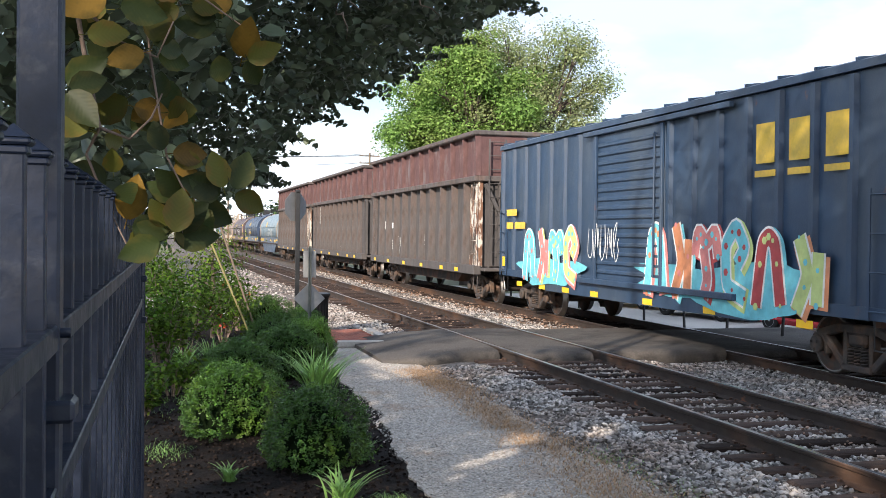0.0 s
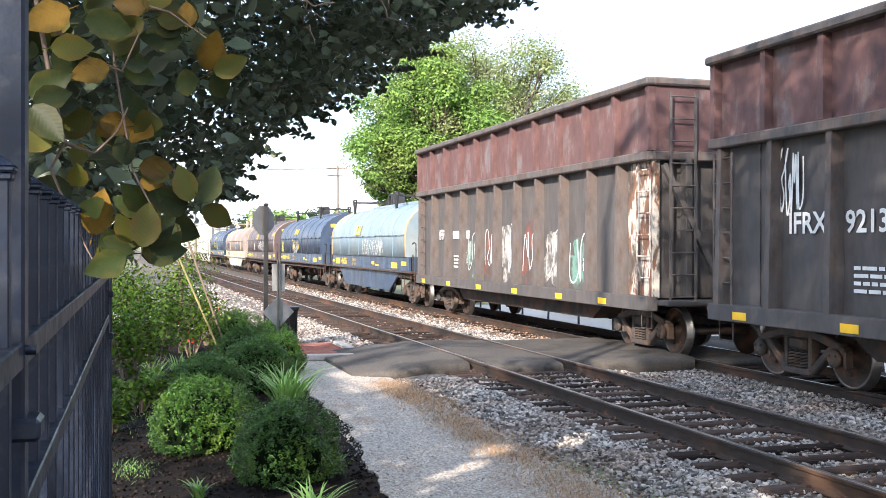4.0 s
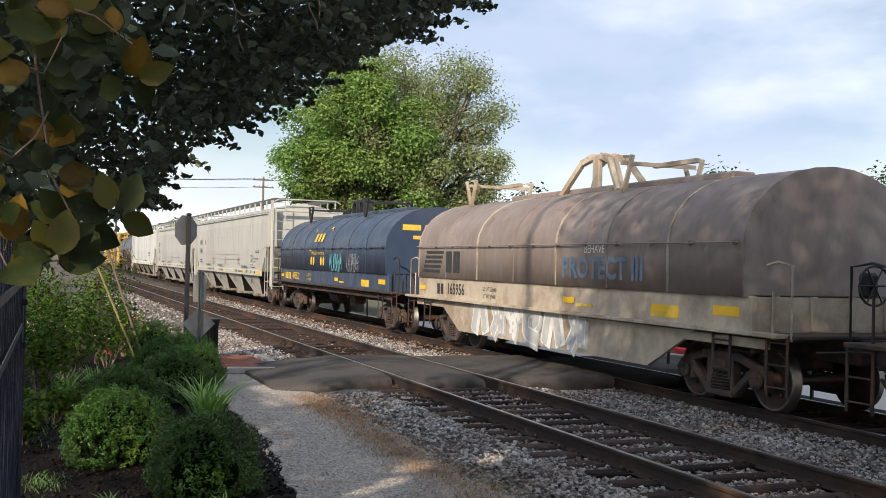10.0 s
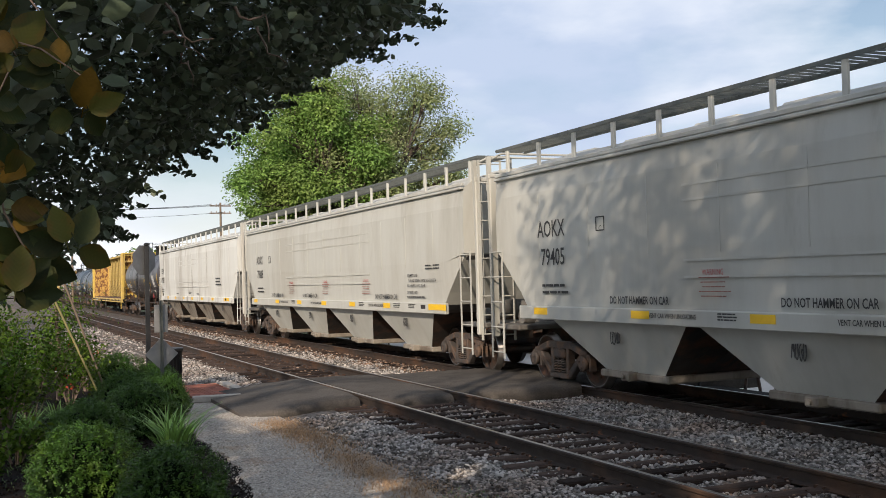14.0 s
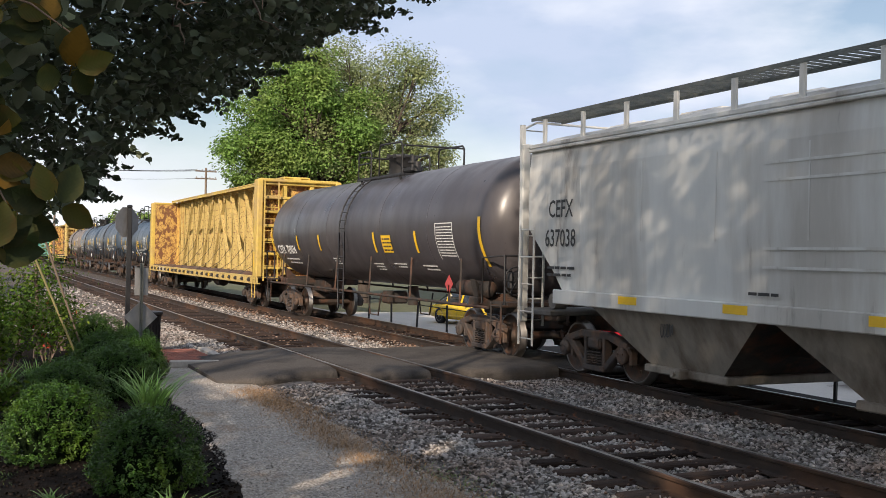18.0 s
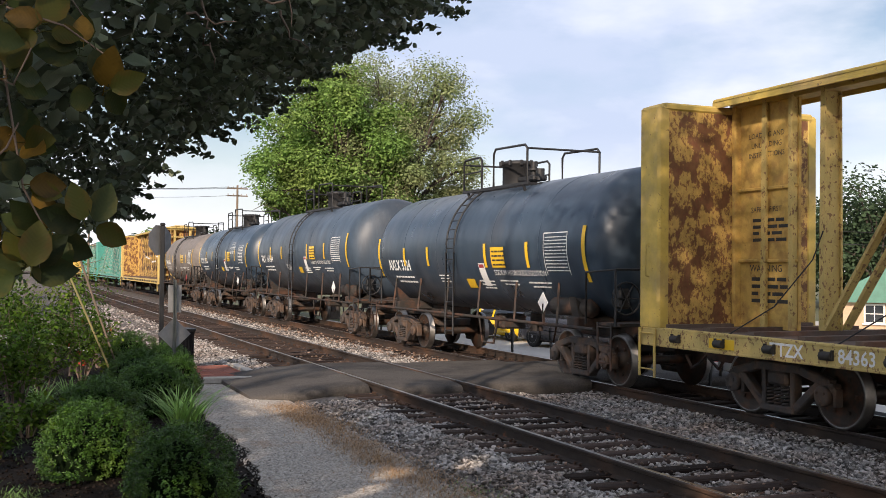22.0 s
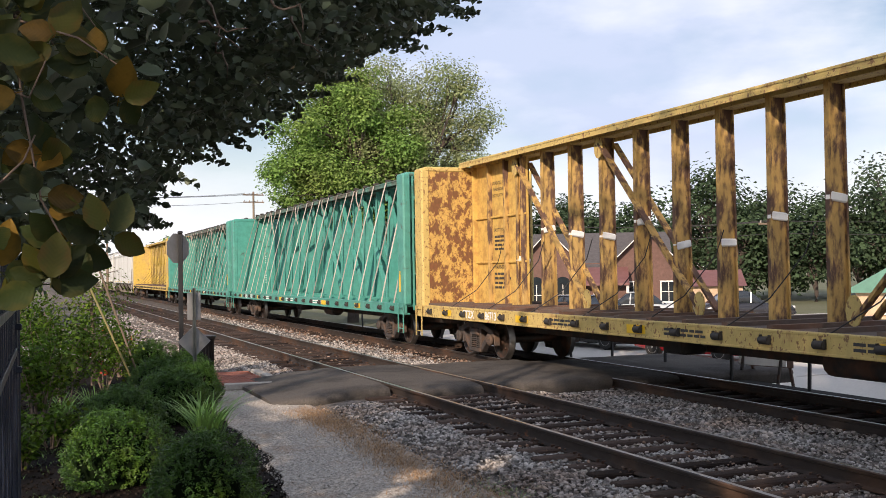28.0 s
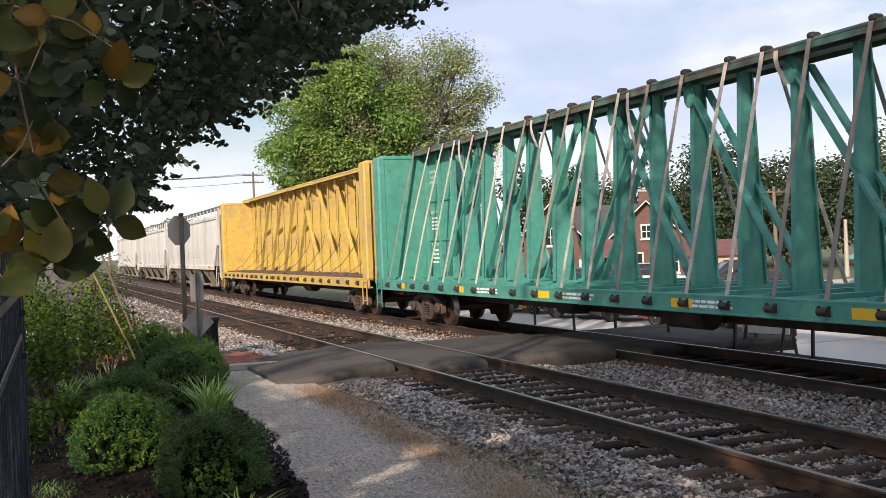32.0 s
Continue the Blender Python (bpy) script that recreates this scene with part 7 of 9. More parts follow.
# ---------------------------------------------------------------- coil steel car
def coil_car(length, at, hood, hood_label, sill, band, seed, trim="yellow", cross=None):
    """A rounded steel hood that covers coils, on a flat deck."""
    car = thing("coil_car", hood_label, "coil car", "freight cars of the train", at)
    hl = length / 2
    hh = hl - 0.95
    R, zt, zs = 1.55, 3.60 if sill is not M_CREAM else 3.54, 1.66
    prof = [(-R, zs), (-R, 2.42)]
    for k in range(1, 14):
        u = math.pi - math.pi * k / 14
        prof.append((R * math.cos(u), 2.42 + (zt - 2.42) * math.sin(u)))
    prof += [(R, 2.42), (R, zs)]
    b = Build()
    b.extrude(prof, -hh, hh, smooth=True)
    h = part("hood", b, hood, car)
    # raised bands across the hood, the two end bands pale on some cars
    ringp = [(x * 1.012, 2.42 + (z - 2.42) * 1.012 if z > 2.42 else z) for x, z in prof]
    n = 7
    for k in range(n + 1):
        y = -hh + 2 * hh * k / n
        wide = 0.34 if band and k in (0, n) else 0.05
        b = Build().extrude(ringp, max(-hh + 0.006, y - wide / 2), min(hh - 0.006, y + wide / 2), smooth=True, cap=True)
        part("hood_band", b, M_PEACH if band and k in (0, n) else (M_CREAM if sill is M_CREAM and k % 2 else hood), h, "pale peach painted end band" if band and k in (0, n) else "")
    for sy in (-1, 1):
        b = Build().box((0, sy * (hh - 0.03), 1.42), (2.74, 0.06, 0.54), bev=0.01)
        for x in (-1.0, -0.35, 0.35, 1.0):
            b.box((x, sy * (hh + 0.02), 1.42), (0.10, 0.06, 0.50), bev=0.01)
        part("trough_end", b, sill, car)
    # side grab rail along the hood
    for s in (-1, 1):
        b = Build()
        b.tube([(s * (R + 0.07), -hh + 0.05, 2.42), (s * (R + 0.07), hh - 0.05, 2.42)], 0.014, 6)
        for k in range(13):
            y = -hh + 0.2 + (2 * hh - 0.4) * k / 12
            b.box((s * (R + 0.035), y, 2.42), (0.09, 0.05, 0.07), bev=0.01)
        part("hand_rail", b, hood, h)
    # lifting arches on top and the four forklift guides
    if sill is M_CREAM:
        # a splayed four-legged lifting frame
        for sy in (-1, 1):
            for sx in (-1, 1):
                b = Build()
                b.bar((sx * 0.13, sy * 0.16, 4.26), (sx * 0.20, sy * 0.55, 4.15), 0.13, 0.12)
                b.bar((sx * 0.20, sy * 0.52, 4.17), (sx * 0.35, sy * 1.15, 3.50), 0.10, 0.10)
                part("lifting_leg", b, M_CREAM, h)
        part("lifting_head", Build().box((0, 0, 4.23), (0.42, 0.5, 0.14), bev=0.03), M_CREAM, h)
        part("lifting_post", Build().box((-0.16, 0, 3.86), (0.10, 0.26, 0.7), bev=0.02), M_CREAM, h)
    for y in (0.43, 1.27) if sill is not M_CREAM else ():
        b = Build()
        outer = [(y + 0.30, 3.50)] + [(y + 0.30 * math.cos(u), 3.86 + 0.30 * math.sin(u)) for u in (math.pi * k / 10 for k in range(11))] + [(y - 0.30, 3.50)]
        inner = [(y - 0.23, 3.50)] + [(y - 0.23 * math.cos(u), 3.86 + 0.23 * math.sin(u)) for u in (math.pi * k / 10 for k in range(11))] + [(y + 0.23, 3.50)]
        b.extrude(outer + inner, -0.16, 0.16, axis="x", cap=False)
        for x in (-0.16, 0.16):
            n_ = len(outer)
            b.add([(x, p[0], p[1]) for p in outer] + [(x, p[0], p[1]) for p in reversed(inner)], [(i, i + 1, n_ + i + 1, n_ + i) for i in range(n_ - 1)])
        part("lifting_arch", b, M_BLACK if sill is not M_CREAM else M_CREAM, h)
    b = Build()
    b.box((0, -0.3, zt + 0.03), (0.46, 8.4, 0.13), bev=0.03)
    part("roof_saddle", b, hood, h)
    for y in (-2.0, 5.1):
        b = Build()
        b.bar((0, y - 1.2, 3.92), (0, y + 0.15, 3.92), 0.10, 0.08)
        for sx in (-1, 1):
            b.bar((sx * 0.75, y, 3.40), (sx * 0.75, y + 0.32, 4.05), 0.07, 0.06)
            b.bar((sx * 0.75, y, 3.40), (sx * 0.75, y - 0.28, 4.05), 0.07, 0.06)
            b.bar((sx * 0.75, y - 0.30, 4.02), (sx * 0.75, y + 0.02, 4.05), 0.05, 0.05)
        b.bar((-0.8, y + 0.02, 3.93), (0.8, y + 0.02, 3.93), 0.07, 0.07)
        part("stacking_guide", b, M_BLACK if sill is not M_CREAM else M_CREAM, h)
    # trough sides and deck
    for s in (-1, 1):
        b = Build()
        b.box((s * 1.44, 0, 1.42), (0.12, 2 * hh + 0.2, 0.50), bev=0.02)
        part("trough_side", b, sill, car)
        b = Build()
        b.box((s * 1.52, 0, 1.16), (0.22, length - 0.3, 0.06), bev=0.01)
        b.box((s * 1.40, 0, 1.05), (0.10, length - 1.2, 0.20), bev=0.01)
        part("side_sill", b, sill if sill is M_CREAM else M_UNDER, car)
    if cross:
        for s in (-1, 1):
            b = Build()
            b.extrude([(-hl + 2.2, 1.10), (-hl + 3.5, 0.45), (hl - 3.5, 0.45), (hl - 2.2, 1.10)], s * 1.40, s * 1.46, axis="x")
            part("belly_sheet", b, sill, car, "pale sheet with faded spray paint")
    b = Build()
    b.box((0, 0, 0.95), (0.7, length, 0.36), bev=0.02)
    b.box((0, 0, 1.12), (2.9, length - 0.2, 0.06))
    b.tube([(-0.75, 0.4, 0.78), (-0.75, 1.5, 0.78)], 0.2, 12)
    b.box((-0.8, -1.6, 0.80), (0.4, 0.5, 0.35), bev=0.05)
    for k in range(7):
        b.box((0, -hl + 1 + (length - 2) * k / 6, 0.98), (2.7, 0.1, 0.22))
    part("underframe", b, M_UNDER, car)
    # end platforms with hand rails, steps and the brake wheel
    for s in (-1, 1):
        b = Build()
        b.box((0, s * (hl - 0.32), 1.15), (2.9, 0.62, 0.05), bev=0.01)
        part("end_platform", b, M_UNDER, car)
        b = Build()
        for x in (-1.45, 1.45):
            b = Build()
            b.tube([(x, s * (hl - 0.08), 1.1), (x, s * (hl - 0.08), 2.1), (x * 0.98, s * (hl - 0.4), 2.15), (x * 0.98, s * (hl - 0.62), 2.1)], 0.02, 7)
            b.tube([(x, s * (hl - 0.45), 1.1), (x, s * (hl - 0.45), 1.75)], 0.02, 7)
            part("end_rail", b, M_BLACK if sill is not M_CREAM else M_CREAM, car)
        ladder(car, -1.5, s * (hl - 0.30), 0.35, 1.15, 0.42, M_UNDER, "y", rungs=3, name="steps")
        ladder(car, -1.5, s * (hl - 1.5), 0.5, 1.1, 0.4, M_UNDER, "y", rungs=2, name="steps")
    brake_wheel(car, 0.2, -hl + 0.35, 1.85, M_BLACK)
    if sill is not M_CREAM:
        stencils(car, [(-0.35, 3.0, 0.62, 0.16), (-0.35, 2.72, 0.75, 0.10)], 0, M_CSX, "end_mark", "end", -hh - 0.006)
    running_gear(car, hl - (2.1 if sill is M_CREAM else 1.85), hl)
    reflectors(car, [hl - 1.15, -1.4, -4.4], 1.40, -1.512, 0.11, 0.42)
    part("reflector", Build().box((-1.506, -hh + 0.45, 1.44), (0.004, 0.62, 0.14)), M_REFL, car)
    stencils(car, [(-2.0, 1.33, 0.6, 0.05), (-4.4, 1.36, 0.5, 0.2)], -1.506, M_CSX if trim == "yellow" else M_DARKTEXT)
    return car, hh


def company_shape(car, y, z, w, x, material, frame_marks=False):
    """A company mark as a plain slanted block with a bar under it."""
    b = Build()
    for k in range(3):
        yc = y + w / 2 - (k + 0.5) * w / 3
        b.add([(x, yc + w * 0.13 - 0.06, z - w * 0.11), (x, yc - w * 0.13 - 0.06 + 0.06, z - w * 0.11), (x, yc - w * 0.15, z + w * 0.12), (x, yc + w * 0.12 - 0.06, z + w * 0.12)], [(0, 1, 2, 3)])
    m1 = part("company_mark", b, material, car, "plain painted company mark")
    b = Build()
    if frame_marks:
        for s in (-1, 1):
            b.box((x, y + s * w * 0.86, z - 0.05), (0.004, 0.09, 0.75))
            b.box((x, y + s * w * 0.80, z + 0.33 if s < 0 else z - 0.42), (0.004, 0.22, 0.07))
    else:
        b.box((x, y, z - w * 0.20), (0.004, w * 0.95, 0.09))
    return [m1, part("company_mark", b, material, car, "plain painted company mark")]


def hug(ob, side):
    """Lays a painted mark onto a curved side: side(z) gives the side's x."""
    m = ob.matrix_basis.copy()
    for v in ob.data.vertices:
        p = m @ v.co
        v.co = (side(p.z) + (p.x if abs(p.x) < 0.05 else 0.0), p.y, p.z)
    ob.matrix_basis = Matrix()
    return ob


def patch(b, y, z, w, h, n=6, lean=0.0):
    """An upright strip about (y, z), cut so that it can follow a curve."""
    vs = [(-0.006, y + s * w / 2 + lean * (k / n - 0.5), z - h / 2 + h * k / n) for k in range(n + 1) for s in (-1, 1)]
    b.add(vs, [(2 * k, 2 * k + 1, 2 * k + 3, 2 * k + 2) for k in range(n)])
    return b


def hood_side(z):
    return -1.556 if z <= 2.42 else -1.57 * math.sqrt(max(0.0, 1 - ((z - 2.42) / 1.20) ** 2)) - 0.002


# hopper end steel: grime, with the shadow of the open end in its tone
M_GRIMESHADE = shade("grimy_shaded_hopper_end", (0.15, 0.145, 0.135), 0.75, grain=5, second=(0.07, 0.06, 0.05), patch=1.5, amount=0.7)


# ---------------------------------------------------------------- covered hopper
def covered_hopper(length, at, mark, paint_, shade_label, seed):
    car = thing("covered_hopper", shade_label, "hopper car", "freight cars of the train", at)
    hl = length / 2
    bl = hl - 0.5
    # body: flat sides that round over into the roof
    prof = [(-1.56, 1.45), (-1.60, 2.4), (-1.60, 3.55), (-1.56, 3.93), (-1.40, 4.06), (-1.05, 4.20), (-0.5, 4.33), (0, 4.37), (0.5, 4.33), (1.05, 4.20), (1.40, 4.06), (1.56, 3.93), (1.60, 3.55), (1.60, 2.4), (1.56, 1.45)]
    def ring(y, zlow):
        return [(x, y, max(z, zlow)) for x, z in prof]
    b = Build()
    n = len(prof)
    vs, fs = [], []
    ys = [(-bl, 2.55), (-bl + 0.9, 1.72), (-bl + 1.15, 1.45), (bl - 1.15, 1.45), (bl - 0.9, 1.72), (bl, 2.55)]
    b.loft([ring(y, zl) for y, zl in ys], cap=True, smooth=False)
    body = part("body", b, paint_, car)
    # faint vertical weld seams and pressed lines on the side
    seam = Build().box((0, 0, 0), (0.006, 0.025, 1.2)).mesh("weld_seam")
    for k in range(1, 12):
        part("weld_seam", seam, paint_, body, at=pose(-1.602, -bl + 2 * bl * k / 12, 2.9))
    seam = Build().box((0, 0, 0), (0.010, 8.3, 0.035)).mesh("pressed_line")
    for z in (3.28, 3.06, 2.20, 1.96):
        part("pressed_line", seam, paint_, body, at=pose(-1.604, 0.05, z))
    b = Build()
    for s in (-1, 1):
        b.box((s * 1.60, 0, 3.92), (0.07, 2 * bl, 0.05), bev=0.01)
        b.box((s * 1.585, 0, 4.00), (0.05, 2 * bl, 0.07), bev=0.01)
    part("roof_edge", b, paint_, body)
    for s in (-1, 1):
        b = Build().box((s * 1.60, 0, 1.37), (0.09, 2 * bl - 1.9, 0.24), bev=0.015)
        part("side_sill", b, paint_, car)
    # discharge bays
    nb = 4
    span = (2 * bl - 3.6) / nb
    for k in range(nb):
        yc = -(2 * bl - 3.6) / 2 + span * (k + 0.5)
        b = Build()
        top, bot = span * 0.5, span * 0.20
        b.loft([[(-1.55, yc - top, 1.36), (1.55, yc - top, 1.36), (1.55, yc + top, 1.36), (-1.55, yc + top, 1.36)],
                [(-1.10, yc - bot, 0.42), (1.10, yc - bot, 0.42), (1.10, yc + bot, 0.42), (-1.10, yc + bot, 0.42)]], smooth=False)
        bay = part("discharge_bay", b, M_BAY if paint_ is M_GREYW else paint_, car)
        # slopes facing along the car: dark grime colour that also holds their shade
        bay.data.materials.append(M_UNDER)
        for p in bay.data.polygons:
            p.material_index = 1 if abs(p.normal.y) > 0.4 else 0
        b = Build()
        b.box((0, yc, 0.36), (2.3, bot * 2.3, 0.12), bev=0.02)
        b.box((-1.2, yc, 0.36), (0.22, 0.24, 0.14), bev=0.02)
        b.tube([(-1.35, yc, 0.36), (1.35, yc, 0.36)], 0.035, 8)
        part("outlet_gate", b, M_BAY, bay)
        tag_marks(car, yc + 0.05, 1.00, 0.30, 0.20, -1.42, M_DARKTEXT, seed + k, 4, 0.035, "small_mark", "small dark painted mark")
    # open end framing
    for s in (-1, 1):
        b = Build()
        y = s * (hl - 0.06)
        b.box((-1.45, y, 2.45), (0.16, 0.12, 3.2), bev=0.02)
        b.box((1.45, y, 2.45), (0.16, 0.12, 3.2), bev=0.02)
        b.box((0, y, 4.05), (3.1, 0.12, 0.10), bev=0.02)
        b.bar((-1.45, y, 1.0), (-1.52, y, 4.45), 0.08, 0.08, up=(0, 1, 0))
        part("end_sill", Build().box((0, s * (hl - 0.45), 1.05), (2.9, 1.2, 0.10), bev=0.02), M_GRIMESHADE, car)
        part("end_frame", b, paint_, car)
        b = Build()
        b.loft([[(-1.5, s * (bl - 0.05), 2.55), (1.5, s * (bl - 0.05), 2.55), (1.5, s * (bl - 0.02), 2.50), (-1.5, s * (bl - 0.02), 2.50)],
                [(-1.3, s * (bl - 1.9), 1.3), (1.3, s * (bl - 1.9), 1.3), (1.3, s * (bl - 1.87), 1.25), (-1.3, s * (bl - 1.87), 1.25)]], smooth=False)
        part("slope_sheet", b, M_GRIMESHADE, car)
        ladder(car, -1.22, s * (hl + 0.04), 0.75, 4.45, 0.5, paint_, "x", rungs=10)
        ladder(car, -1.60, s * (hl - 0.45), 0.45, 2.6, 0.5, paint_, "y", rungs=5)
        b = Build()
        b.tube([(-1.45, s * (hl - 0.02), 4.40), (-1.2, s * (hl - 0.02), 4.52), (1.2, s * (hl - 0.02), 4.52), (1.45, s * (hl - 0.02), 4.40)], 0.025, 6)
        part("crossover_rail", b, paint_, car)
        b = Build()
        b.tube([(-0.7, s * (hl - 0.8), 1.35), (0.7, s * (hl - 0.8), 1.35)], 0.20, 14)
        b.box((0.2, s * (hl - 0.5), 1.6), (0.3, 0.3, 0.4), bev=0.04)
        b.tube([(-1.2, s * (hl - 0.7), 1.25), (-0.95, s * (hl - 0.7), 1.25)], 0.14, 14)
        part("brake_gear", b, M_GRIMESHADE, car)
    brake_wheel(car, 0.15, -hl + 0.1, 2.0, paint_)
    # roof walk on brackets, and hatches
    b = Build()
    for x in (-1.38, -0.75, 0.75, 1.38):
        b.box((x, 0, 4.54), (0.03, 2 * hl - 0.3, 0.06))
    for k in range(int(length / 0.16)):
        b.box((-1.03, -hl + 0.2 + k * 0.16, 4.56), (0.62, 0.022, 0.03))
        b.box((1.03, -hl + 0.2 + k * 0.16, 4.56), (0.62, 0.022, 0.03))
    walkway = part("roof_walk", b, M_POSTGREY, car, "grey steel grating walkway")
    br = Build().box((0, 0, 4.29), (0.05, 0.10, 0.48), bev=0.01).mesh("bracket")
    for k in range(17):
        for x in (-1.36, 1.36):
            part("bracket", br, paint_, walkway, at=pose(x, -hl + 0.6 + (length - 1.2) * k / 16, 0))
    for k in range(10):
        part("hatch", Build().box((0, -bl + 1.0 + (2 * bl - 2) * k / 9, 4.37), (0.55, 1.1, 0.10), bev=0.04), paint_, body)
    b = Build().box((0, 0, 0.90), (0.55, length, 0.34), bev=0.02)
    part("centre_sill", b, M_UNDER, car)
    running_gear(car, hl - 1.9, hl + 0.05)
    spots, last = ([8.40, 5.28, 2.53, -0.14, -2.75, -5.44], -8.63) if paint_ is M_GREY else ([7.10, 4.66, 2.20, -0.26, -2.77, -5.28], -8.22)
    reflectors(car, spots, 1.40, -1.648, 0.12, 0.48)
    part("reflector", Build().box((-1.648, last, 1.40), (0.004, 0.98, 0.13)), M_REFL, car)
    part("data_tag", Build().box((-1.650, -bl + 2.2, 1.40), (0.012, 0.26, 0.09), bev=0.01), M_UNDER, car, "small dark data tag")
    if mark:
        lettering(car, mark[0], 0.42, bl - (1.1 if paint_ is M_GREYW else 2.15), 2.85, -1.607, M_DARKTEXT, bold=0.01, squeeze=0.8)
        lettering(car, mark[1], 0.42, bl - (1.1 if paint_ is M_GREYW else 2.2), 2.35, -1.607, M_DARKTEXT, bold=0.01, squeeze=0.8)
        stencils(car, [(bl - (1.1 if paint_ is M_GREYW else 2.2), 1.86 - k * 0.12, 0.8, 0.045) for k in range(2)], -1.607, M_DARKTEXT)
        if paint_ is M_GREYW:
            stencils(car, [(-6.3, 2.3 - k * 0.13, 0.9, 0.06) for k in range(3)] + [(4.2, 1.62, 0.5, 0.04), (-1.5, 1.62, 0.5, 0.04), (0.6, 1.70, 0.7, 0.03), (0.6, 1.64, 0.6, 0.03)], -1.612, M_DARKTEXT)
            return car
        for y in (5.37, 1.43, -5.33):
            lettering(car, "DO NOT HAMMER ON CAR", 0.17, y, 1.61, -1.614, M_DARKTEXT, bold=0.018, squeeze=0.74)
        for y in (4.47, 0.66, -4.66):
            lettering(car, "VENT CAR WHEN UNLOADING", 0.10, y, 1.39, -1.650, M_DARKTEXT, bold=0.015, squeeze=0.80)
        for y in (3.55, -0.20, -3.80):
            lettering(car, "WARNING", 0.12, y, 2.02, -1.614, SPRAY["red"], squeeze=0.8)
            stencils(car, [(y, 1.95 - k * 0.065, 0.62 - 0.08 * (k % 3), 0.014) for k in range(5)], -1.614, SPRAY["brown"])
        for z, w in ((2.75, 0.26), (2.97, 0.26)):
            part("plate_mark", Build().box((-1.606, 6.40, z), (0.006, w, 0.02)), M_DARKTEXT, car)
        for y in (6.28, 6.52):
            part("plate_mark", Build().box((-1.606, y, 2.86), (0.006, 0.02, 0.22)), M_DARKTEXT, car)
        lettering(car, "C", 0.13, 6.40, 2.78, -1.606, M_DARKTEXT)
        for text, y, z in (("50% EMPTY LOAD", -7.12, 2.12), ("EL-60 (ADJ. SCREW 6 TURNS) NO ADJ. BLOCK", -7.70, 2.00), ("ELX AND ENX 1/4 ADJ. BLOCK", -7.35, 1.88), ("EXTERIOR PAINT", -7.10, 1.72)):
            lettering(car, text, 0.095, y, z, -1.614, M_DARKTEXT, bold=0.018, squeeze=0.85)
        stencils(car, [(-7.30, 1.62, 1.05, 0.035)], -1.614, M_DARKTEXT)
        for y in (-8.05, -8.5):
            stencils(car, [(y, 2.34, 0.26, 0.03), (y, 2.27, 0.28, 0.03)], -1.614, M_DARKTEXT)
        for y in (3.25, -3.5, -6.1, -7.1):
            stencils(car, [(y, z, 0.36, 0.02) for z in (1.45, 1.41, 1.37)], -1.650, M_DARKTEXT)
    return car


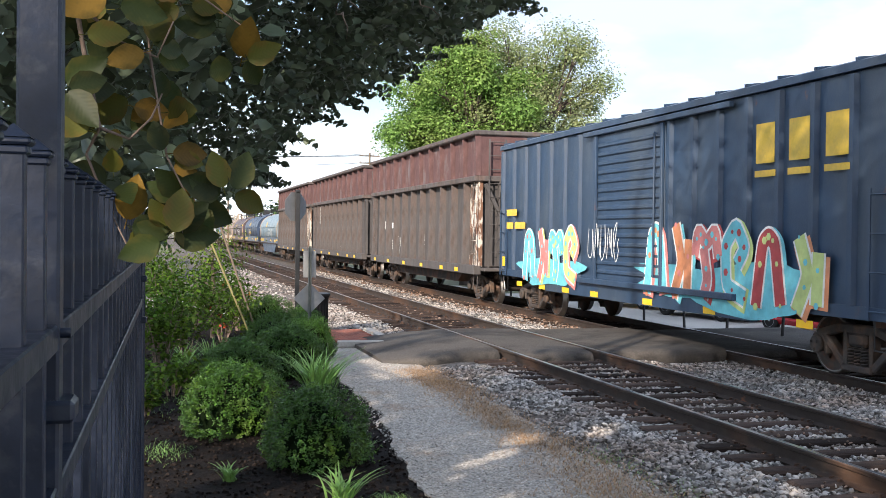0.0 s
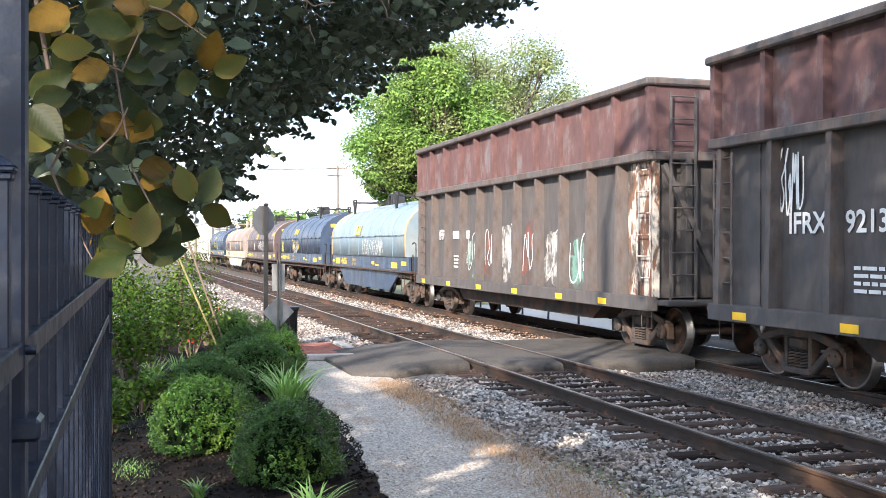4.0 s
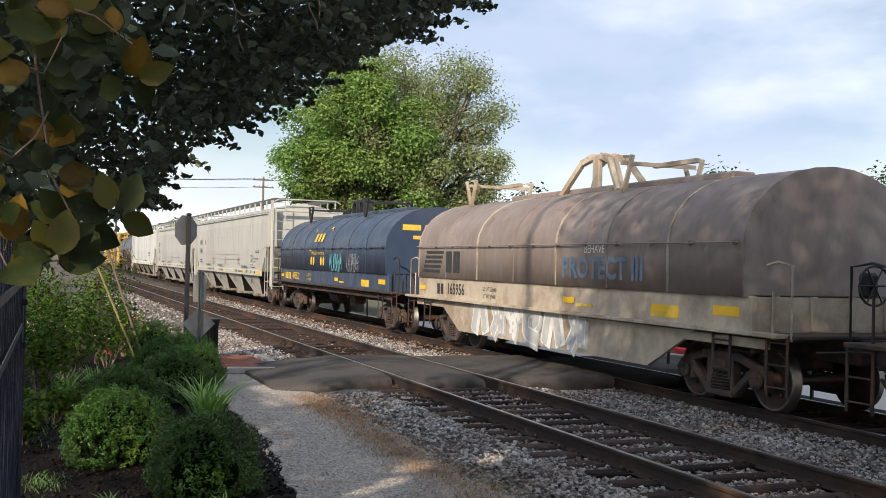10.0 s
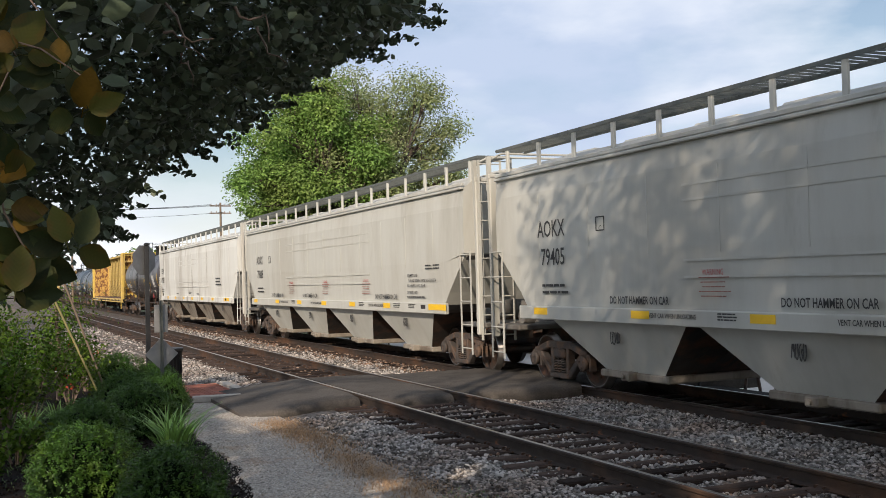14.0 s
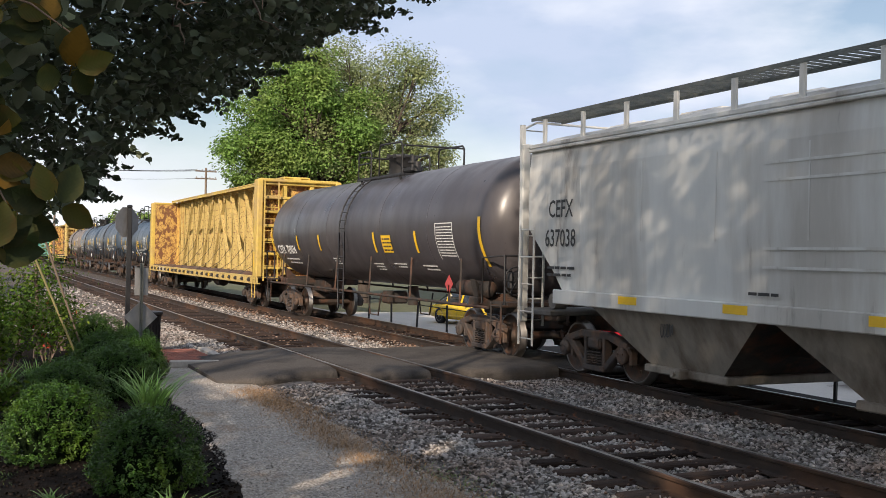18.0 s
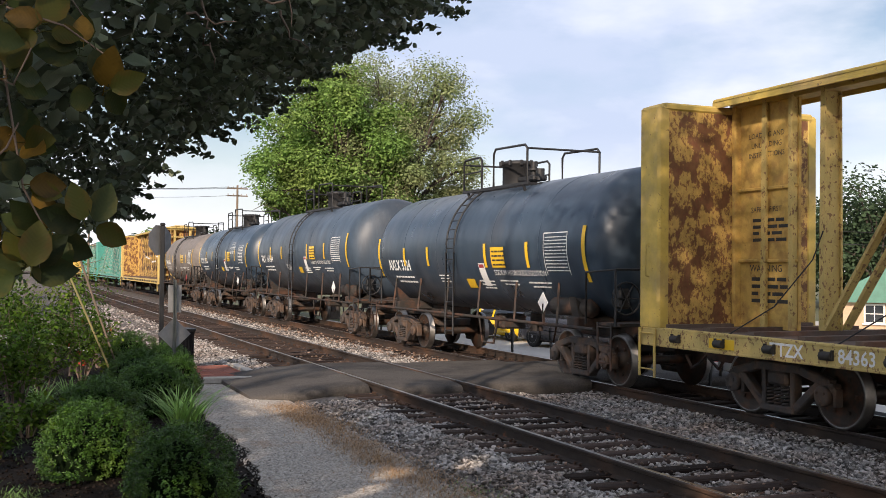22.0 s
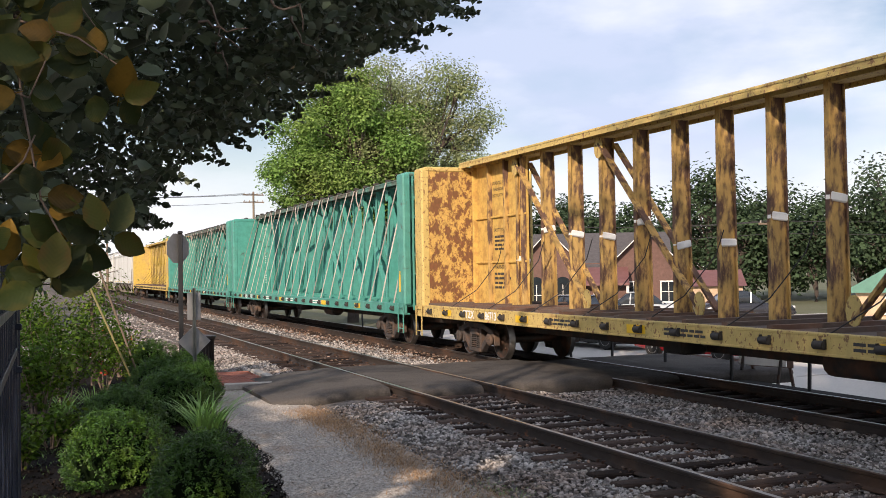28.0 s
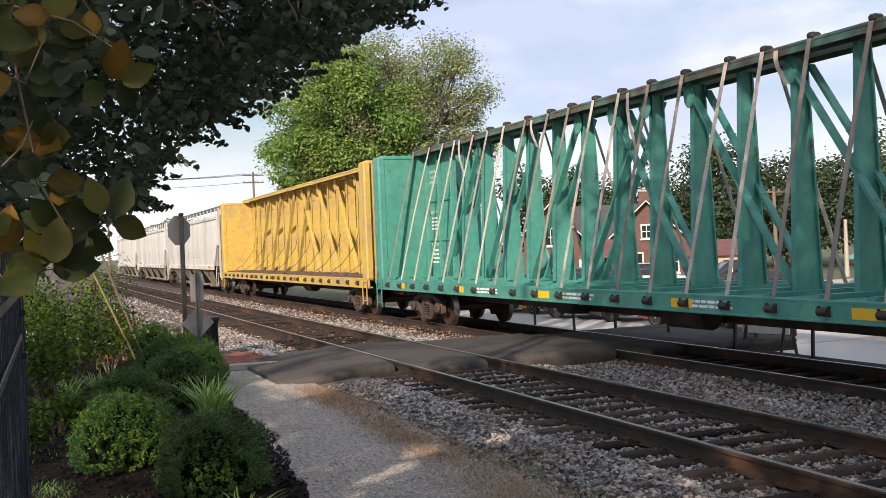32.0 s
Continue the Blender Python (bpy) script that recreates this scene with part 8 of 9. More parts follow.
# ---------------------------------------------------------------- tank car
def tank_car(length, at, radius, zc, paint_, drop, mark, label, seed, title=""):
    car = thing("tank_car", label, "tank car", "freight cars of the train", at)
    hl = length / 2
    tl = hl - 0.35
    R = radius
    b = Build()
    dome = [(0.0, 0.02), (0.03, 0.30), (0.10, 0.58), (0.22, 0.80), (0.38, 0.93), (0.55, 0.985), (0.72, 1.0)]
    prof = [(-tl + a, R * r) for a, r in dome] + [(-tl / 3, R), (tl / 3, R)] + [(tl - a, R * r) for a, r in reversed(dome)]
    lathe(b, prof, 56, "y", (0, 0, zc))
    tank = part("tank", b, paint_, car)
    def side(z):
        return -math.sqrt(max(0.01, (R + 0.006) ** 2 - (z - zc) ** 2))
    # weld rings
    for y in (-tl * 0.60, -tl * 0.25, tl * 0.25, tl * 0.60):
        lathe_b = lathe(Build(), [(-0.02, R - 0.01), (-0.012, R + 0.005), (0.012, R + 0.005), (0.02, R - 0.01)], 56, "y", (0, y, zc))
        part("weld_ring", lathe_b, paint_, tank)
    # platform round the dome, with railings
    zp = zc + R + 0.02
    pm = -0.45
    b = Build()
    for s in (-1, 1):
        for k in range(18):
            b.box((s * 0.62, pm - 1.6 + k * 0.185, zp - 0.12), (0.5, 0.03, 0.03))
        b.box((s * 0.85, pm, zp - 0.12), (0.05, 3.3, 0.06))
        b.box((s * 0.38, pm, zp - 0.10), (0.05, 3.3, 0.06))
        for y in (-1.4, 1.4):
            b.bar((s * 0.85, pm + y, zp - 0.12), (s * 0.80, pm + y, zc + math.sqrt(R * R - 0.64)), 0.05, 0.05)
    plat = part("platform", b, M_BLACK, car)
    b = Build()
    for s in (-1, 1):
        b.tube([(s * 0.86, 1.15, zp - 0.1), (s * 0.86, 1.15, zp + 0.52), (s * 0.86, 1.08, zp + 0.62), (s * 0.86, 0.26, zp + 0.62), (s * 0.86, 0.16, zp + 0.54), (s * 0.86, 0.16, zp - 0.1)], 0.026, 7)
        b.tube([(s * 0.86, -0.45, zp - 0.1), (s * 0.86, -0.45, zp + 0.62), (s * 0.86, -0.55, zp + 0.72), (s * 0.86, -1.95, zp + 0.68), (s * 0.86, -2.05, zp + 0.60), (s * 0.86, -2.05, zp - 0.1)], 0.026, 7)
        b.tube([(s * 0.86, 1.15, zp + 0.30), (s * 0.86, 0.16, zp + 0.30)], 0.018, 6)
    for y, z in ((1.15, 0.52), (-2.05, 0.60)):
        b.tube([(-0.86, y, zp + z), (0.86, y, zp + z)], 0.024, 6)
    part("railing", b, M_BLACK, plat)
    b = Build()
    ym = 0.05
    lathe(b, [(zp - 0.06, 0.36), (zp + 0.44, 0.36), (zp + 0.46, 0.40), (zp + 0.52, 0.40), (zp + 0.55, 0.30), (zp + 0.56, 0.02)], 24, "z", (0, ym, 0))
    for k in range(10):
        u = 2 * math.pi * k / 10
        b.box((0.41 * math.cos(u), ym + 0.41 * math.sin(u), zp + 0.49), (0.06, 0.06, 0.12), bev=0.01)
    part("manway", b, M_BLACK, car, "dark bolted manway dome")
    b = Build()
    b.tube([(0, ym - 0.75, zp - 0.05), (0, ym - 0.75, zp + 0.48)], 0.07, 10)
    b.tube([(0, ym - 0.75, zp + 0.28), (0, ym - 0.75, zp + 0.33)], 0.13, 12)
    b.box((0, ym - 0.62, zp + 0.1), (0.35, 0.9, 0.12), bev=0.03)
    b.tube([(0.0, ym - 1.05, zp + 0.05), (0.0, ym - 1.05, zp + 0.30)], 0.10, 10)
    part("valve", b, M_BLACK, car, "dark safety valves beside the manway")
    # curved side ladder
    b = Build()
    for dy in (-0.22, 0.22):
        pts = [(-(R + 0.10) * math.cos(a), 0.42 + dy, zc + (R + 0.10) * math.sin(a)) for a in (math.radians(-5 + k * 9.0) for k in range(8))]
        b.tube([(-(R + 0.10), 0.42 + dy, 0.55), (-(R + 0.10), 0.42 + dy, zc - 0.1)] + pts, 0.022, 6)
    for k in range(15):
        if k < 6:
            p = (-(R + 0.10), 0.42, 0.65 + k * 0.32)
        else:
            a = math.radians((k - 6) * 8)
            p = (-(R + 0.10) * math.cos(a), 0.42, zc + (R + 0.10) * math.sin(a))
        b.tube([(p[0], 0.20, p[2]), (p[0], 0.64, p[2])], 0.014, 5)
    part("ladder", b, M_BLACK, car)
    # stub sills, saddles, bolsters, running rails
    for s in (-1, 1):
        b = Build()
        b.box((0, s * (hl - 1.5), 0.98), (0.6, 3.2, 0.40), bev=0.03)
        b.box((0, s * (hl - 1.75), 1.08), (2.5, 0.40, 0.22), bev=0.03)
        b.extrude([(-1.15, 1.1), (1.15, 1.1), (1.25, 1.55), (0.9, 1.25), (-0.9, 1.25), (-1.25, 1.55)], s * (hl - 1.75) - 0.12, s * (hl - 1.75) + 0.12)
        b.box((0, s * (hl - 0.35), 1.12), (2.7, 0.7, 0.05))
        part("stub_sill", b, M_UNDER, car)
        b = Build()
        y0, y1 = s * (hl - 0.05), s * (hl - 1.0)
        b.tube([(-1.4, y1, 1.1), (-1.4, y1, 2.0), (-1.4, y0, 2.05), (-1.4, y0, 1.1)], 0.024, 7)
        b.tube([(1.4, y1, 1.1), (1.4, y1, 2.0), (1.4, y0, 2.05), (1.4, y0, 1.1)], 0.024, 7)
        b.tube([(-1.4, y0, 2.05), (1.4, y0, 2.05)], 0.02, 7)
        part("end_rail", b, M_BLACK, car)
        ladder(car, -1.4, s * (hl - 0.4), 0.35, 1.15, 0.42, M_UNDER, "y", rungs=3, name="steps")
    b = Build()
    for s in (-1, 1):
        b.tube([(s * 1.42, -hl + 0.7, 1.02), (s * 1.42, hl - 0.7, 1.02)], 0.032, 7)
        for k in range(6):
            y = -hl + 2.0 + (length - 4) * k / 5
            b.bar((s * 1.42, y, 1.0), (s * (R * 0.86), y + 0.28, zc - R * 0.5), 0.04, 0.04)
    part("side_rail", b, M_UNDER, car)
    part("air_reservoir", lathe(Build(), [(-0.7, 0.02), (-0.66, 0.17), (0.66, 0.17), (0.7, 0.02)], 16, "y", (-1.0, -hl + 2.1, 1.35)), M_UNDER, car)
    part("valve_housing", Build().box((0, 0.4, 0.85), (0.6, 0.5, 0.34), bev=0.05), M_UNDER, car)
    part("bottom_outlet", Build().tube([(0, -0.9, 0.7), (0, -0.9, 1.2)], 0.14, 12), M_UNDER, car)
    for x in (-0.75, 0.75):
        part("outlet_guard", Build().tube([(x, 0.5, 1.0), (x, 0.3, 0.4), (x, -0.3, 0.4), (x, -0.5, 1.0)], 0.022, 6), M_UNDER, car)
    brake_wheel(car, -0.9, -hl + 0.5, 1.55, M_BLACK)
    running_gear(car, hl - 1.75, hl + 0.1)
    # painted marks that follow the shell
    zm = zc - drop
    for y, h in ((tl - 0.5, 1.0), (tl * 0.60, 0.45), (tl * 0.34, 0.45), (-tl * 0.20, 0.5), (-tl * 0.52, 0.5), (-tl + 0.72, 1.0)):
        hug(part("reflector", patch(Build(), y, zm + 0.02, 0.12, h), M_REFL, car, "yellow reflective strip"), side)
    t1 = lettering(car, mark, 0.36, tl - 1.95, zm - 0.20, -0.004, M_WHITE, bold=0.025, squeeze=0.9)
    hug(t1, side)
    hug(stencils(car, [(tl - 2.1, zm - 0.48 - 0.12 * k, 1.3 - 0.2 * k, 0.045) for k in range(2)], -0.004, M_WHITE), side)
    hug(part("notice", patch(Build(), -tl * 0.30, zm - 0.02, 0.62, 0.42), M_REFL, car, "yellow notice panel"), side)
    hug(stencils(car, [(-tl * 0.30, zm + 0.10 - 0.09 * k, 0.5, 0.035) for k in range(4)], -0.008, M_DARKTEXT), side)
    rows = [(-tl * 0.71, zm + 0.34 - 0.062 * k, 0.78, 0.020) for k in range(11)]
    hug(stencils(car, rows, -0.004, M_WHITE, "data_table"), side)
    for y in (-tl * 0.71 - 0.44, -tl * 0.71 + 0.44):
        hug(part("table_rule", patch(Build(), y, zm + 0.03, 0.02, 0.78), M_WHITE, car), side)
    hug(part("table_rule", patch(Build(), -tl * 0.71, zm + 0.42, 0.90, 0.02, 2), M_WHITE, car), side)
    hug(stencils(car, [(-tl * 0.16, zm - 0.52, 0.7, 0.03), (-tl * 0.16, zm - 0.59, 0.6, 0.03), (-tl * 0.16, zm - 0.66, 0.5, 0.03), (-tl * 0.34, zm - 0.50, 0.8, 0.03), (-tl * 0.34, zm - 0.57, 0.5, 0.03), (-tl * 0.55, zm - 0.52, 0.8, 0.03), (-tl * 0.55, zm - 0.6, 0.6, 0.03), (tl * 0.22, zm - 0.42, 0.5, 0.03), (tl * 0.22, zm - 0.49, 0.5, 0.03), (tl * 0.22, zm - 0.56, 0.5, 0.03)], -0.004, M_WHITE), side)
    if title:
        hug(lettering(car, title, 0.19 if "\n" in title else 0.15, -tl * 0.44, zm + 0.34 if "\n" in title else zm - 0.34, -0.004, M_WHITE), side)
        hug(part("notice", patch(Build(), -tl * 0.16, zm - 0.38, 0.30, 0.48), M_WHITE, car, "white notice with red heading"), side)
        hug(part("notice", patch(Build(), -tl * 0.16, zm - 0.20, 0.24, 0.07), SPRAY["red"], car, "red heading"), lambda z: side(z) - 0.005)
        hug(part("notice", patch(Build(), -tl * 0.02, zm - 0.58, 0.42, 0.20, lean=-0.05), M_REFL, car, "orange notice panel"), side)
    # hazard diamond on a holder
    b = Build().box((-1.44, -hl + 2.5, 1.42), (0.01, 0.28, 0.28), Matrix.Rotation(radians(45), 3, "X"))
    part("hazard_diamond", b, M_WHITE if title else SPRAY["red"], car, "small diamond hazard placard")
    part("placard_holder", Build().box((-1.43, -hl + 2.5, 1.2), (0.03, 0.06, 0.4)), M_UNDER, car)
    return car


# ---------------------------------------------------------------- centre-beam flat car
def strap_loft(b, pts, w=0.085):
    """One continuous webbing strap, its flat face along the car."""
    b.loft([[(x - 0.005, y - w / 2, z), (x - 0.005, y + w / 2, z), (x + 0.005, y + w / 2, z), (x + 0.005, y - w / 2, z)] for x, y, z in pts], smooth=False)


def centerbeam(length, at, paint_, posts_, bulk, label, mark, seed, straps=0, rusty=False):
    car = thing("centerbeam_car", label, "flat car", "freight cars of the train", at)
    hl = length / 2
    rnd = random.Random(seed)
    zd, zt = 1.16, 4.70
    webs = paint_ is M_GREEN or rusty
    # deck with side sills
    b = Build()
    b.box((0, 0, zd - 0.04), (2.9, length - 0.1, 0.06))
    for k in range(24):
        b.box((0, -hl + 0.5 + (length - 1) * k / 23, zd + 0.02), (2.8, 0.14, 0.07))
    part("deck", b, M_DECK if rusty or paint_ is M_YELLOW else paint_, car)
    for s in (-1, 1):
        b = Build()
        b.box((s * 1.50, 0, 1.02), (0.07, length, 0.26), bev=0.01)
        b.box((s * 1.46, 0, 1.145), (0.16, length, 0.04), bev=0.008)
        b.box((s * 1.46, 0, 0.90), (0.16, length, 0.04), bev=0.008)
        part("side_sill", b, M_YRUSTPOST if paint_ is not M_GREEN and mark else paint_, car)
    b = Build()
    b.box((0, 0, 0.80), (0.55, length, 0.40), bev=0.02)
    for k in range(11):
        b.box((0, -hl + 1 + (length - 2) * k / 10, 0.95), (2.8, 0.10, 0.22))
    b.tube([(-0.7, -3.0, 0.72), (-0.7, -1.9, 0.72)], 0.2, 12)
    b.box((-0.7, 1.5, 0.75), (0.5, 0.6, 0.3), bev=0.05)
    part("underframe", b, M_UNDER, car)
    # bulkheads: stout corner posts, sheet, ribs on the outer face
    for s in (-1, 1):
        y = s * (hl - 0.35)
        b = Build()
        b.box((0, y - s * 0.10, 2.86), (2.95, 0.05, 3.42), bev=0.01)
        bh = part("bulkhead", b, bulk, car)
        for x in (-1, 1):
            part("corner_post", Build().box((x * 1.44, y + s * 0.12, 2.86), (0.22, 0.52, 3.46), bev=0.04), paint_, bh)
        b = Build()
        for k in range(7):
            b.box((0, y + s * 0.08, 1.45 + k * 0.50), (2.66, 0.30, 0.10), bev=0.02)
        b.box((0, y + s * 0.10, 4.56), (2.9, 0.50, 0.12), bev=0.03)
        for x in (-0.5, 0.5):
            b.box((x, y + s * 0.06, 2.86), (0.16, 0.26, 3.3), bev=0.02)
        part("end_ribs", b, paint_, bh)
        ladder(car, -1.05, y + s * 0.42, 1.0, 4.5, 0.5, paint_, "x", rungs=9)
        ladder(car, -1.57, y + s * 0.12, 0.4, 1.15, 0.4, paint_, "y", rungs=2, name="steps")
        grab(car, -1.6, y + s * 0.12, 2.2, 0.5, paint_, True)
        # solid web panels of the centre beam beside the bulkhead
        inner = y - s * 0.13
        if not webs and s < 0:
            continue
        wide = 2.9 if rusty else 2.0 if webs or not mark else 1.4
        tan = rusty or bool(mark) and paint_ is M_YELLOW
        web = part("web_panel", Build().box((-0.05, inner - s * wide / 2, 2.90), (0.05, wide, 3.46)), M_TANWEB if tan else paint_, car)
        bays = 3 if rusty else 2 if webs else 1
        for z in (2.2, 3.3):
            part("web_stiffener", Build().box((-0.10, inner - s * wide / 2, z), (0.05, wide, 0.05), bev=0.01), M_TANWEB if tan else posts_, web)
        for q in range(bays + 1):
            at_y = inner - s * (0.06 + (wide - 0.12) * q / bays)
            part("web_stiffener", Build().box((-0.13, at_y, 2.90), (0.12, 0.08, 3.46), bev=0.01), posts_ if q else M_TANWEB if tan else posts_, web)
        col = M_WHITE if paint_ is M_GREEN else M_DARKTEXT
        yy = inner - s * (0.06 + (wide - 0.12) * (0.5 if bays != 2 else 0.25))
        for w, z in (("LOADING AND", 4.12), ("UNLOADING", 3.97), ("INSTRUCTIONS", 3.82), ("SAFETY FIRST", 2.98)):
            lettering(web, w, 0.115, yy, z, -0.08, col)
        stencils(web, [(yy, 2.82 - 0.10 * k, 0.6, 0.05) for k in range(4)], -0.08, col)
        lettering(web, "WARNING", 0.15, yy, 2.08, -0.082, col)
        stencils(web, [(yy, 1.92 - 0.11 * k, 0.65, 0.055) for k in range(4)], -0.08, col)
    # centre beam: top chord, posts, diagonals
    b = Build()
    b.box((0, 0, zt), (0.96, length - 0.78, 0.07), bev=0.015)
    b.box((-0.465, 0, zt - 0.06), (0.03, length - 0.78, 0.10))
    b.box((0.465, 0, zt - 0.06), (0.03, length - 0.78, 0.10))
    b.box((0, 0, zt - 0.06), (0.30, length - 0.78, 0.08))
    part("top_chord", b, M_CHORD if paint_ is M_GREEN else paint_, car)
    n = 15 if rusty else 14 if webs else 18
    pm = Build()
    # an I-section: a thin web across the car and two narrow flanges
    d0, d1 = (0.26, 0.12) if paint_ is M_GREEN else (0.175, 0.15)
    def ring(z, d):
        return [(-d, -0.05, z), (-d, 0.05, z), (-d + 0.03, 0.05, z), (-d + 0.03, 0.012, z), (d - 0.03, 0.012, z), (d - 0.03, 0.05, z), (d, 0.05, z), (d, -0.05, z), (d - 0.03, -0.05, z), (d - 0.03, -0.012, z), (-d + 0.03, -0.012, z), (-d + 0.03, -0.05, z)]
    pm.loft([ring(zd, d0), ring(zt - 0.05, d1)], smooth=False)
    pm = pm.mesh("beam_post")
    step = 1.26 if webs else 1.24
    ys = [(k - (n - 1) / 2) * step for k in range(n)]
    for y in ys:
        part("beam_post", pm, posts_, car, at=pose(0, y, 0))
    if rusty:
        wrap = Build().box((0, 0, 0), (0.33, 0.115, 0.13), bev=0.02).mesh("wrap")
        for y in [q for q in ys if rnd.random() < 0.7]:
            part("wrap", wrap, M_WHITE, car, "torn white plastic wrap round a post", at=pose(0, y, rnd.uniform(2.2, 3.0), 0, rnd.uniform(-14, 14), 0))
    gus = Build()
    gus.extrude([(0.15 * math.cos(u), 0.22 * math.sin(u)) for u in (2 * math.pi * k / 12 for k in range(12))], -0.012, 0.012, axis="x")
    gus = gus.mesh("gusset")
    # each diagonal falls outward over two bays, from one post's head to the foot of the next but one
    h = n // 2
    for s in (-1, 1):
        if rusty:
            for j in (4, 7):
                for x in (-0.17, 0.17):
                    part("diagonal_brace", Build().bar((x, s * (j * step - 0.05), 4.48), (x, s * (j - 2.6) * step, zd + 0.10), 0.05, 0.12, up=(1, 0, 0)), posts_, car)
                part("gusset", gus, paint_, car, "rounded gusset plate", at=pose(-0.21, s * (j * step - 0.05), 4.40))
                part("gusset", gus, paint_, car, "rounded gusset plate", at=pose(-0.21, s * (j - 2.6) * step, zd + 0.22))
            continue
        for j in range(0, h, 2):
            top = s * (-0.5 + j) * step
            foot = s * (1.5 + j) * step - s * 0.12
            if abs(foot) > hl - 0.9:
                break
            part("diagonal_brace", Build().bar((-0.17, top + s * 0.04, 4.50), (-0.17, foot, zd + 0.08), 0.05, 0.13, up=(1, 0, 0)), posts_, car)
            part("diagonal_brace", Build().bar((0.17, top + s * 0.04, 4.50), (0.17, foot, zd + 0.08), 0.05, 0.13, up=(1, 0, 0)), posts_, car)
            part("gusset", gus, posts_, car, "rounded gusset plate", at=pose(-0.21, top + s * 0.04, 4.42))
    # winches on the sill, and straps from the chord
    wm = Build()
    wm.tube([(0, -0.09, 0), (0, 0.09, 0)], 0.055, 8)
    wm.box((0.04, -0.09, 0.01), (0.12, 0.02, 0.13), bev=0.005)
    wm.box((0.04, 0.09, 0.01), (0.12, 0.02, 0.13), bev=0.005)
    wm = wm.mesh("winch")
    m = 22
    for k in range(m):
        y = -hl + 0.95 + (length - 1.9) * k / (m - 1)
        part("winch", wm, M_WINCH, car, at=pose(-1.56, y, 1.02))
        if straps:
            top = y + rnd.uniform(-0.15, 0.15) + 0.25
            slack = rnd.uniform(0.0, 0.10)
            b = Build()
            pts = [(-0.50 - (1.03 * u) - slack * math.sin(u * math.pi) * 0.4, top + (y - top) * u, 4.72 - (4.72 - 1.06) * u) for u in (i / 10 for i in range(11))]
            strap_loft(b, pts)
            part("strap", b, M_STRAP, car, "worn webbing strap")
            part("strap_anchor", Build().box((-0.42, top, 4.76), (0.18, 0.14, 0.10), bev=0.03), M_WINCH, car)
            if k % 2 == 1:
                b = Build()
                pts = [(0.50 + 0.95 * u, top - 0.3 * u, 4.72 - 3.6 * u) for u in (i / 4 for i in range(5))]
                strap_loft(b, pts)
                part("strap", b, M_STRAP, car, "worn webbing strap")
            if k % 4 == 2:
                b = Build()
                h = rnd.uniform(0.5, 1.3)
                pts = [(-0.50 - 0.05 * math.sin(i), top - 0.3 - 0.04 * i, 4.68 - h * i / 4) for i in range(5)]
                strap_loft(b, pts)
                part("strap_end", b, M_STRAP, car, "loose hanging strap end")
        elif k % 2 == 0:
            # slack cable laced between sill and posts
            b = Build()
            b.tube([(-1.5, y, 1.1), (-0.9, y - 0.35, 1.55), (-0.45, y - 0.6, 2.2), (-0.40, y - 0.75, 2.6)], 0.010, 5)
            part("tie_cable", b, M_BLACK, car)
    running_gear(car, hl - 2.6, hl)
    reflectors(car, [hl - 2.0, hl - 6.0, hl - 10.2, -hl + 8.0, -hl + 4.2], 1.02, -1.538, 0.14, 0.55)
    part("reflector", Build().box((-1.555, -hl + 0.30, 1.75), (0.004, 0.10, 0.55)), M_REFL, car)
    if mark:
        lettering(car, mark[0], 0.24, hl - 3.3, 1.02, -1.537, M_WHITE, bold=0.02)
        lettering(car, mark[1], 0.24, hl - 4.5, 1.02, -1.537, M_WHITE, bold=0.02)
    stencils(car, [(hl - 7.5 - k * 4.0, 1.06, 1.0, 0.04) for k in range(3)] + [(hl - 7.5 - k * 4.0, 0.99, 1.0, 0.04) for k in range(3)], -1.537, M_WHITE if paint_ is M_GREEN else M_DARKTEXT)
    return car

# ---------------------------------------------------------------- the train
SPEED = 11.4                         # metres a second
# the far end of each car's body along the track at 0 s, and the clear gap towards the car before it
CONSIST = [("boxcar", 27.0, 0), ("gondola", 43.6, 1.9), ("gondola", 60.3, 1.9), ("gondola", 77.4, 2.0), ("coil_a", 92.6, 0.8), ("coil_b", 107.9, 0.8), ("coil_c", 124.1, 0.8), ("coil_d", 140.0, 0.9),
           ("coil_e", 155.9, 0.8), ("hopper_a", 178.4, 1.15), ("hopper_b", 200.0, 0.55), ("hopper_c", 222.1, 0.55), ("tank_a", 240.3, 0.7), ("centerbeam_y", 264.7, 0.9), ("tank_b", 278.3, 0.9), ("tank_c", 292.5, 0.8),
           ("tank_d", 306.4, 0.8), ("tank_e", 319.2, 0.8), ("centerbeam_r", 344.0, 1.1), ("centerbeam_g", 369.3, 0.9), ("centerbeam_g2", 393.0, 0.9), ("centerbeam_y2", 418.1, 0.9), ("hopper_w", 440.4, 0.9),
           ("hopper_w", 462.0, 0.55), ("hopper_w", 483.6, 0.55)]
M_WORN = {k: shade("worn_" + k, c, 0.75, grain=7, spread=0.2, second=(0.066, 0.057, 0.055), patch=3.0, amount=0.9, edge=(0.42, 0.56)) for k, c in dict(teal=(0.13, 0.25, 0.21), brown=(0.16, 0.06, 0.045), silver=(0.36, 0.35, 0.33)).items()}
CARS = []
prev = 27.0 - 15.8
